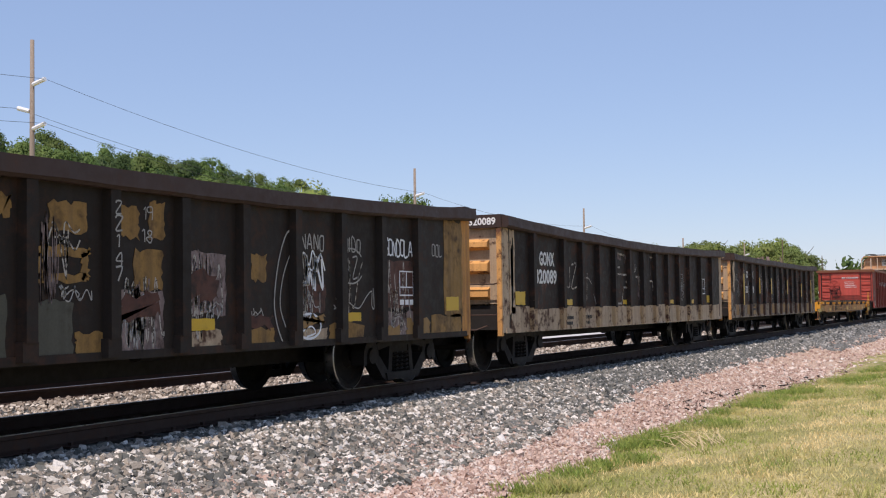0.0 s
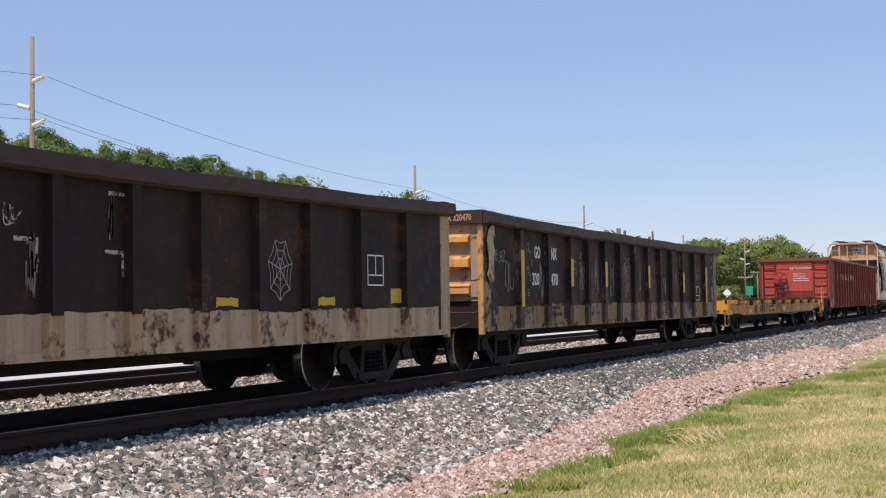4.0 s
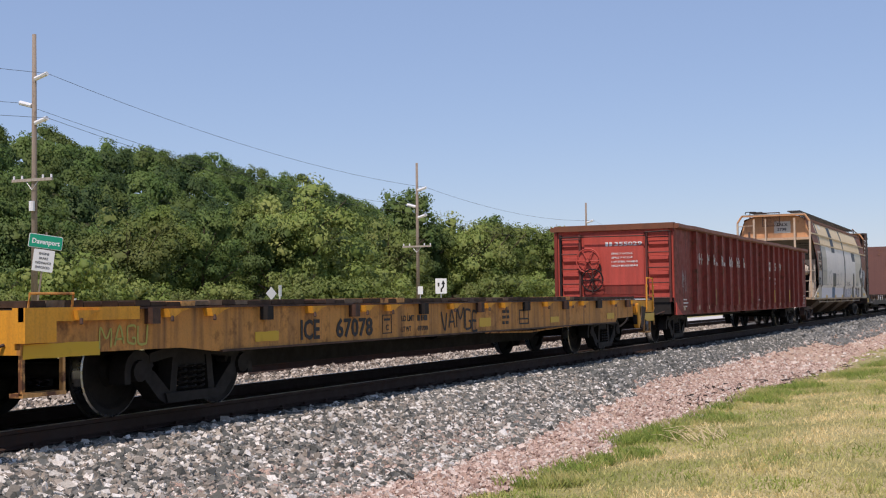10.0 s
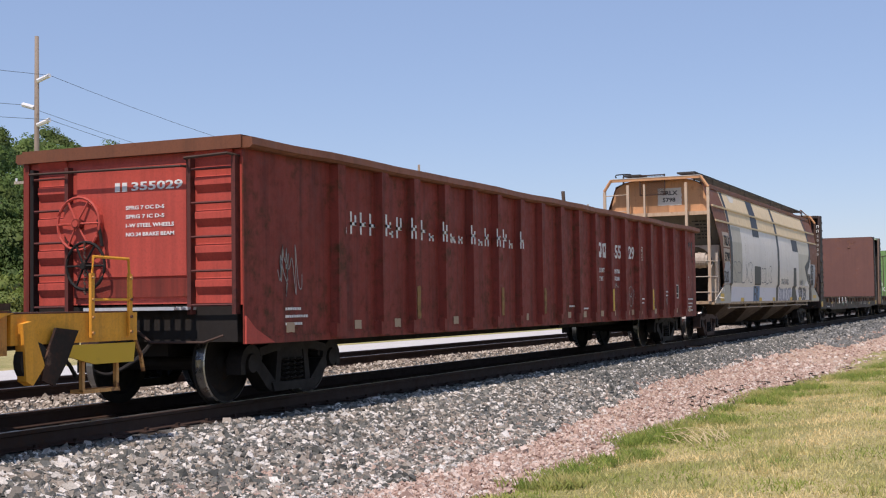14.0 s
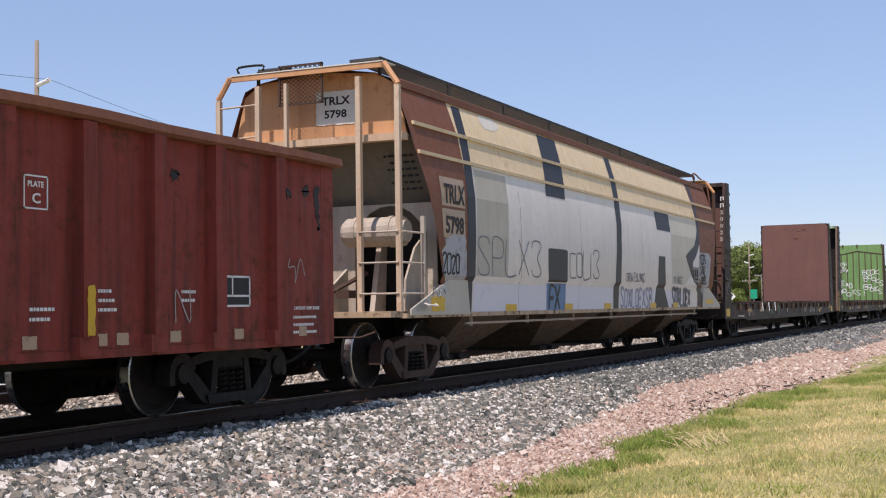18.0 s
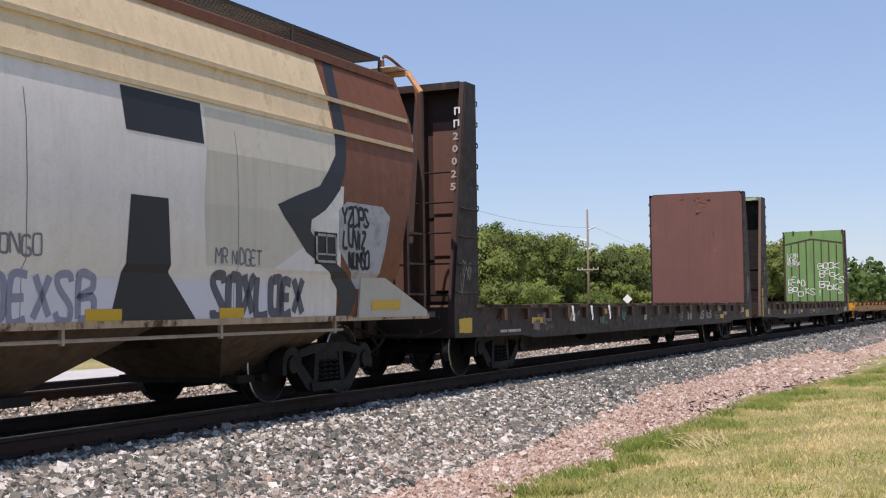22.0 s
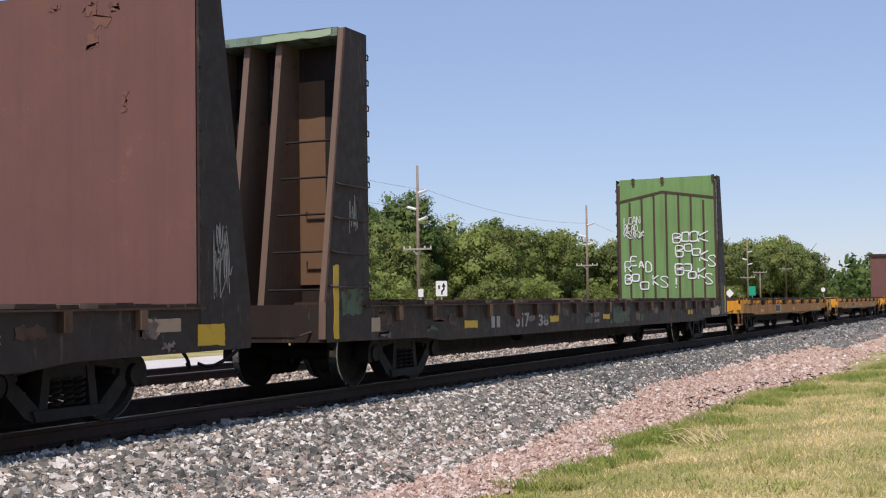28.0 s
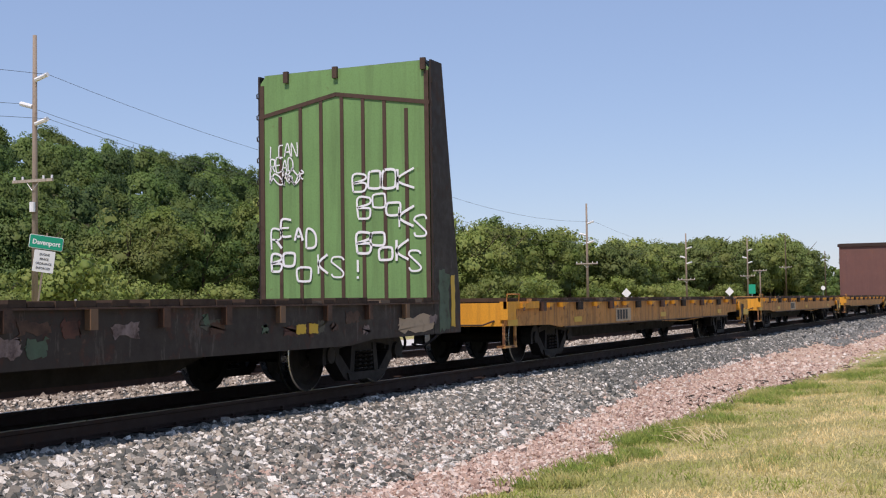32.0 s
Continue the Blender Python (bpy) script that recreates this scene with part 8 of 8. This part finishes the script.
def cards(centres, radii, per, leaf, seed, squash=0.8, mids=None, near_side=False):
    """Leaf sprays on the shells of their clumps, a few sticking out, with soft normals rounded over the clump and its whole tree."""
    r = np.random.RandomState(seed)
    n = len(centres) * per
    c, rad = np.repeat(np.asarray(centres, float), per, 0), np.repeat(np.asarray(radii, float), per)
    d = r.normal(size=(n, 3))
    d /= np.linalg.norm(d, axis=1)[:, None]
    if near_side:
        d[:, 1] = np.where(d[:, 1] > .25, -d[:, 1], d[:, 1])
        d[:, 2] = np.where(d[:, 2] < -.35, -d[:, 2], d[:, 2])
    free = r.uniform(0, 1, n) < .24
    reach = np.where(free, r.uniform(.75, 1.25, n), r.uniform(.64, 1.06, n))
    p = c + d * (rad * reach)[:, None] * np.array([1, 1, squash])
    nrm = d + r.normal(0, 1, (n, 3)) * np.where(free, .7, .42)[:, None] + np.array([0, 0, .12])
    nrm /= np.linalg.norm(nrm, axis=1)[:, None]
    u = np.cross(nrm, r.normal(size=(n, 3)))
    u /= np.linalg.norm(u, axis=1)[:, None]
    w = np.cross(nrm, u)
    s = (leaf * r.uniform(.6, 1.3, n) * np.where(free, .6, 1.0))[:, None]
    V = np.stack([p - u * s * .55, p + w * s * .38 + nrm * s * .06, p + u * s * .6, p - w * s * .40 + nrm * s * .05], 1).reshape(-1, 3)
    whole = d
    if mids is not None:
        whole = p - np.repeat(np.asarray(mids, float), per, 0)
        whole /= np.linalg.norm(whole, axis=1)[:, None]
    N = d * .48 + whole * .60 + nrm * .18 + np.array([0, 0, .42])
    N /= np.linalg.norm(N, axis=1)[:, None]
    F = (np.arange(n)[:, None] * 4 + np.array([[3, 2, 1, 0]])).tolist()
    # leafy cores, so that gaps between the sprays show more leaf
    g = (1 + 5 ** .5) / 2
    ico = np.array([(-1, g, 0), (1, g, 0), (-1, -g, 0), (1, -g, 0), (0, -1, g), (0, 1, g), (0, -1, -g), (0, 1, -g), (g, 0, -1), (g, 0, 1), (-g, 0, -1), (-g, 0, 1)]) / math.hypot(1, g)
    tri = np.array([(0, 11, 5), (0, 5, 1), (0, 1, 7), (0, 7, 10), (0, 10, 11), (1, 5, 9), (5, 11, 4), (11, 10, 2), (10, 7, 6), (7, 1, 8), (3, 9, 4), (3, 4, 2), (3, 2, 6), (3, 6, 8), (3, 8, 9), (4, 9, 5), (2, 4, 11), (6, 2, 10), (8, 6, 7), (9, 8, 1)])
    C, R, m = np.asarray(centres, float), np.asarray(radii, float), len(centres)
    bumpy = ico[None] * r.uniform(.34, .54, (m, 12, 1)) * R[:, None, None] * np.array([1, 1, squash])
    core = C[:, None] + bumpy
    cn = np.repeat(ico[None], m, 0) * .6
    if mids is not None:
        out = core - np.asarray(mids, float)[:, None]
        cn = cn + out / np.linalg.norm(out, axis=2)[:, :, None] * .6
    cn = cn + np.array([0, 0, .42])
    cn /= np.linalg.norm(cn, axis=2)[:, :, None]
    F += (tri[None] + (4 * n + np.arange(m) * 12)[:, None, None]).reshape(-1, 3).tolist()
    return np.concatenate([V, core.reshape(-1, 3)]), F, np.concatenate([np.repeat(N, 4, 0), cn.reshape(-1, 3)])


def leaf_mesh(name, V, F, N, material):
    me = bpy.data.meshes.new(name)
    me.from_pydata(V.tolist(), [], F)
    me.polygons.foreach_set("use_smooth", [True] * len(me.polygons))
    me.normals_split_custom_set_from_vertices(N.tolist())
    me.materials.append(material)
    return me


def crown_points(h, rad, n, seed, low=0.12):
    """Clump centres over and inside an uneven dome."""
    r = random.Random(seed)
    off = Vector((r.uniform(0, 90), r.uniform(0, 90), r.uniform(0, 90)))
    mid, tall = h * (0.5 + low * .5), h * (0.5 - low * .5) * .90
    out, radii = [], []
    for i in range(n):
        d = Vector((r.gauss(0, 1), r.gauss(0, 1), r.gauss(.15, 1))).normalized()
        k = (1 + .28 * noise.noise(d * 1.7 + off)) * (r.uniform(.72, 1.0) if i % 4 else r.uniform(.2, .7))
        q = rad * r.uniform(.17, .31)
        out.append((d.x * k * (rad - q * .6), d.y * k * (rad - q * .6), max(h * low, mid + d.z * k * (tall - q * .3))))
        radii.append(q)
    return out, radii


def tree(seed, h, rad, material=LEAF, clumps=64, per=70, leaf=0.34, low=0.06):
    t = thing("tree", "leafy broadleaf tree in full summer leaf", "tree", "trees beyond the road")
    r = random.Random(seed)
    bm = B()
    bend = r.uniform(-.4, .4)
    tube(bm, [(0, 0, -.4), (bend * .4, 0, h * .25), (bend, .1, h * .55), (bend * 1.2, .2, h * .85)], h * .021, 7, h * .004)
    for k in range(7):
        a, z = r.uniform(0, 6.28), h * r.uniform(.18, .6)
        q = Vector((math.cos(a), math.sin(a), r.uniform(.5, 1.1))) * rad * r.uniform(.55, .85)
        tube(bm, [(bend * z / h, 0, z), (bend * z / h + q.x * .5, q.y * .5, z + q.z * .4), (q.x, q.y, z + q.z)], h * .009, 5, h * .003)
    part("trunk", bm, BARK, t, "grey-brown trunk with spreading limbs")
    c, rr = crown_points(h, rad, clumps, seed + 5, low)
    V, F, N = cards(c, rr, per, leaf, seed, mids=[(0, 0, h * .45)] * len(c))
    cr = new("crown", leaf_mesh("crown", V, F, N, material))
    cr.parent = t
    cr["label"] = "dense uneven crown of green leaves"
    return t


def shrub(seed, h, rad):
    t = thing("shrub", "rough green roadside shrub in leaf", "shrub", "shrubs beyond the road")
    bm = B()
    r = random.Random(seed)
    for k in range(6):
        a = r.uniform(0, 6.28)
        tube(bm, [(0, 0, -.2), (math.cos(a) * rad * .3, math.sin(a) * rad * .3, h * .5), (math.cos(a) * rad * .6, math.sin(a) * rad * .6, h * .8)], .05, 5, .02)
    part("stem", bm, BARK, t)
    c, rr = crown_points(h, rad, 30, seed + 5, 0.05)
    V, F, N = cards(c, [x * 1.35 for x in rr], 90, .27, seed)
    cr = new("foliage", leaf_mesh("foliage", V, F, N, LEAFPALE if seed % 2 else LEAF))
    cr.parent = t
    return t


rt = random.Random(5)
protos = [tree(31, 11.5, 5.0, LEAF, 62, 190, .26), tree(32, 12.5, 4.6, LEAFDARK, 60, 190, .26), tree(33, 9.5, 4.8, LEAFPALE, 58, 190, .25), tree(34, 13.5, 5.2, LEAF, 66, 190, .27), tree(35, 10.5, 4.2, LEAFDARK, 56, 190, .25)]
shrubs = [shrub(41, 3.2, 2.6), shrub(42, 2.4, 2.2), shrub(43, 4.2, 2.8)]


def plant(ob, x, y, k=1.0, turn=None, first=False):
    m = Matrix.Translation((x, y, ground_z(x, y) - 0.05)) @ Matrix.Rotation(turn if turn is not None else rt.uniform(0, 6.28), 4, "Z")
    if first:
        ob.matrix_basis, ob.scale = m, (k, k, k)
        return ob
    o = copy_thing(ob, m)
    o.scale = (k, k, k)
    return o


used = set()


def put(pool, i, x, y, k, turn=None):
    ob = pool[i]
    fresh = ob.name not in used
    used.add(ob.name)
    return plant(ob, x, y, k, turn, fresh)




# crests of the tree row along the road: metres along it, height
CREST = [(58, 8.5), (86, 10.6), (93, 9.2), (100, 10.4), (116, 10.6), (121, 11.5), (127, 14.2), (134, 13.2), (144, 8.6), (152, 11.0), (168, 10.2), (176, 11.2), (184, 14.4), (205, 14.6), (245, 12.8), (275, 13.6), (292, 12.6), (312, 15.4), (345, 17.3), (385, 17.2), (420, 18.6), (450, 20.8), (490, 19.8), (515, 12.0)]


def stand(x):
    """Height of the tree row at x."""
    for (a, p), (b, q) in zip(CREST, CREST[1:]):
        if x <= b:
            return (p + (q - p) * max(0.0, (x - a) / (b - a))) * rt.uniform(1.02, 1.14)
    return CREST[-1][1]


HEIGHTS = (11.5, 12.5, 9.5, 13.5, 10.5)
far_protos = [tree(36, 11.5, 5.0, LEAFHAZE, 60, 120, .36), tree(37, 12.5, 4.8, LEAFHAZE, 60, 120, .36), tree(38, 9.5, 4.6, LEAFPALE, 58, 120, .34)]
x = 58.0
i = 0
while x < 512:
    y = (70 if x < 240 else 66) + rt.uniform(-4, 9)
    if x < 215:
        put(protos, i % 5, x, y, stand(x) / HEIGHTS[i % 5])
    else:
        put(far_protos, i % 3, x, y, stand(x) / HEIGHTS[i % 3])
    j = (i + 2) % 5
    if x > 165:
        put(protos, j, x + 3, y + 14, stand(x) * .97 / HEIGHTS[j])
    x += rt.uniform(4.6, 6.4) * (1.0 if x < 160 else 1.25)
    i += 1
x = 46.0
while x < 330:
    put(shrubs, i % 3, x, 58 + rt.uniform(-4, 6), rt.uniform(0.7, 1.55))
    x += rt.uniform(2.2, 4.2) * (1 if x < 150 else 1.8)
    i += 1
lone = tree(61, 20.0, 5.2, LEAFDARK, 84, 62, 0.40, 0.30)
tagged(lone, "tall dark feathery tree standing above the hedge line")
plant(lone, 174.0, 76.5, 1.0, 0.4, True)

# the wooded ridge and far woods
rh = random.Random(8)
ridge = [([], [], []), ([], [], []), ([], [], [])]
for gx in range(54):
    for gy in range(14):
        x = 44 + gx * 8.6 + rh.uniform(-3, 3)
        y = 92 + gy * 8.6 + rh.uniform(-3, 3)
        z = ground_z(x, y)
        if x < (y + 9) * 1.02 - 14:
            continue
        if z < 0.3 and rh.random() < 0.4:
            continue
        tall, wide = rh.uniform(8.5, 14), rh.uniform(3.8, 5.6)
        hc, hr, hm = ridge[rh.choice((0, 0, 1, 1, 2, 2))]
        for k in range(15):
            d = Vector((rh.gauss(0, 1), rh.gauss(-.55, .9), rh.gauss(.55, .8))).normalized()
            if k < 2:
                d = Vector((rh.uniform(-.8, .8), rh.uniform(-.8, .0), -.7))
            hc.append((x + d.x * wide * .72, y + d.y * wide * .72, z + tall * .58 + d.z * tall * .34))
            hr.append(wide * rh.uniform(.30, .46))
            hm.append((x, y + 1.0, z + tall * .48))
for k, (m, w) in enumerate(((LEAFHILL, "mid-green"), (LEAFHILLPALE, "yellow-green"), (LEAFHILLDEEP, "deep green"))):
    hc, hr, hm = ridge[k]
    V, F, N = cards(hc, hr, 84, 0.47, 9 + k, 0.9, hm, True)
    tagged(new("hillside_woods", leaf_mesh("hillside_woods", V, F, N, m)), "dense " + w + " deciduous woods covering the ridge", "woods", kind="stuff")
hc, hr = [], []
for k in range(420):
    u = rh.random()
    x = 430 + u * 1500
    y = 30 + rh.uniform(0, 60) + u * 90
    if x < 700 and rh.random() < 0.5:
        y += 40
    tall, wide = rh.uniform(11, 19), rh.uniform(5, 9)
    for q in range(9):
        d = Vector((rh.gauss(0, 1), rh.gauss(0, 1), rh.gauss(0, 1))).normalized()
        hc.append((x + d.x * wide * .7, y + d.y * wide * .7, -1 + tall * .55 + d.z * tall * .38))
        hr.append(wide * rh.uniform(.3, .5))
V, F, N = cards(hc, hr, 20, 1.7, 10)
tagged(new("far_woods", leaf_mesh("far_woods", V, F, N, LEAFHILL)), "far line of green trees along the railway", "woods", kind="stuff")


# ---------------------------------------------------------------- what moves
def rolled(t):
    """Metres rolled at t, smoothly between the rows of ROLL."""
    for (a, p), (b, q) in zip(ROLL, ROLL[1:]):
        if t <= b:
            return p + (q - p) * (t - a) / (b - a)
    return ROLL[-1][1]


def motions():
    for car, x0 in CARS:
        walk(car, [(t, pose(x0 - s, 0, 0)) for t, s in ROLL])
    spin = [(i / 10, math.degrees(rolled(i / 10) / RAD)) for i in range(321)]
    for w, x in WHEELS:
        walk(w, [(t, Matrix.Translation((x, 0, RAD)) @ Matrix.Rotation(-radians(a), 4, "Y")) for t, a in spin])


motions()
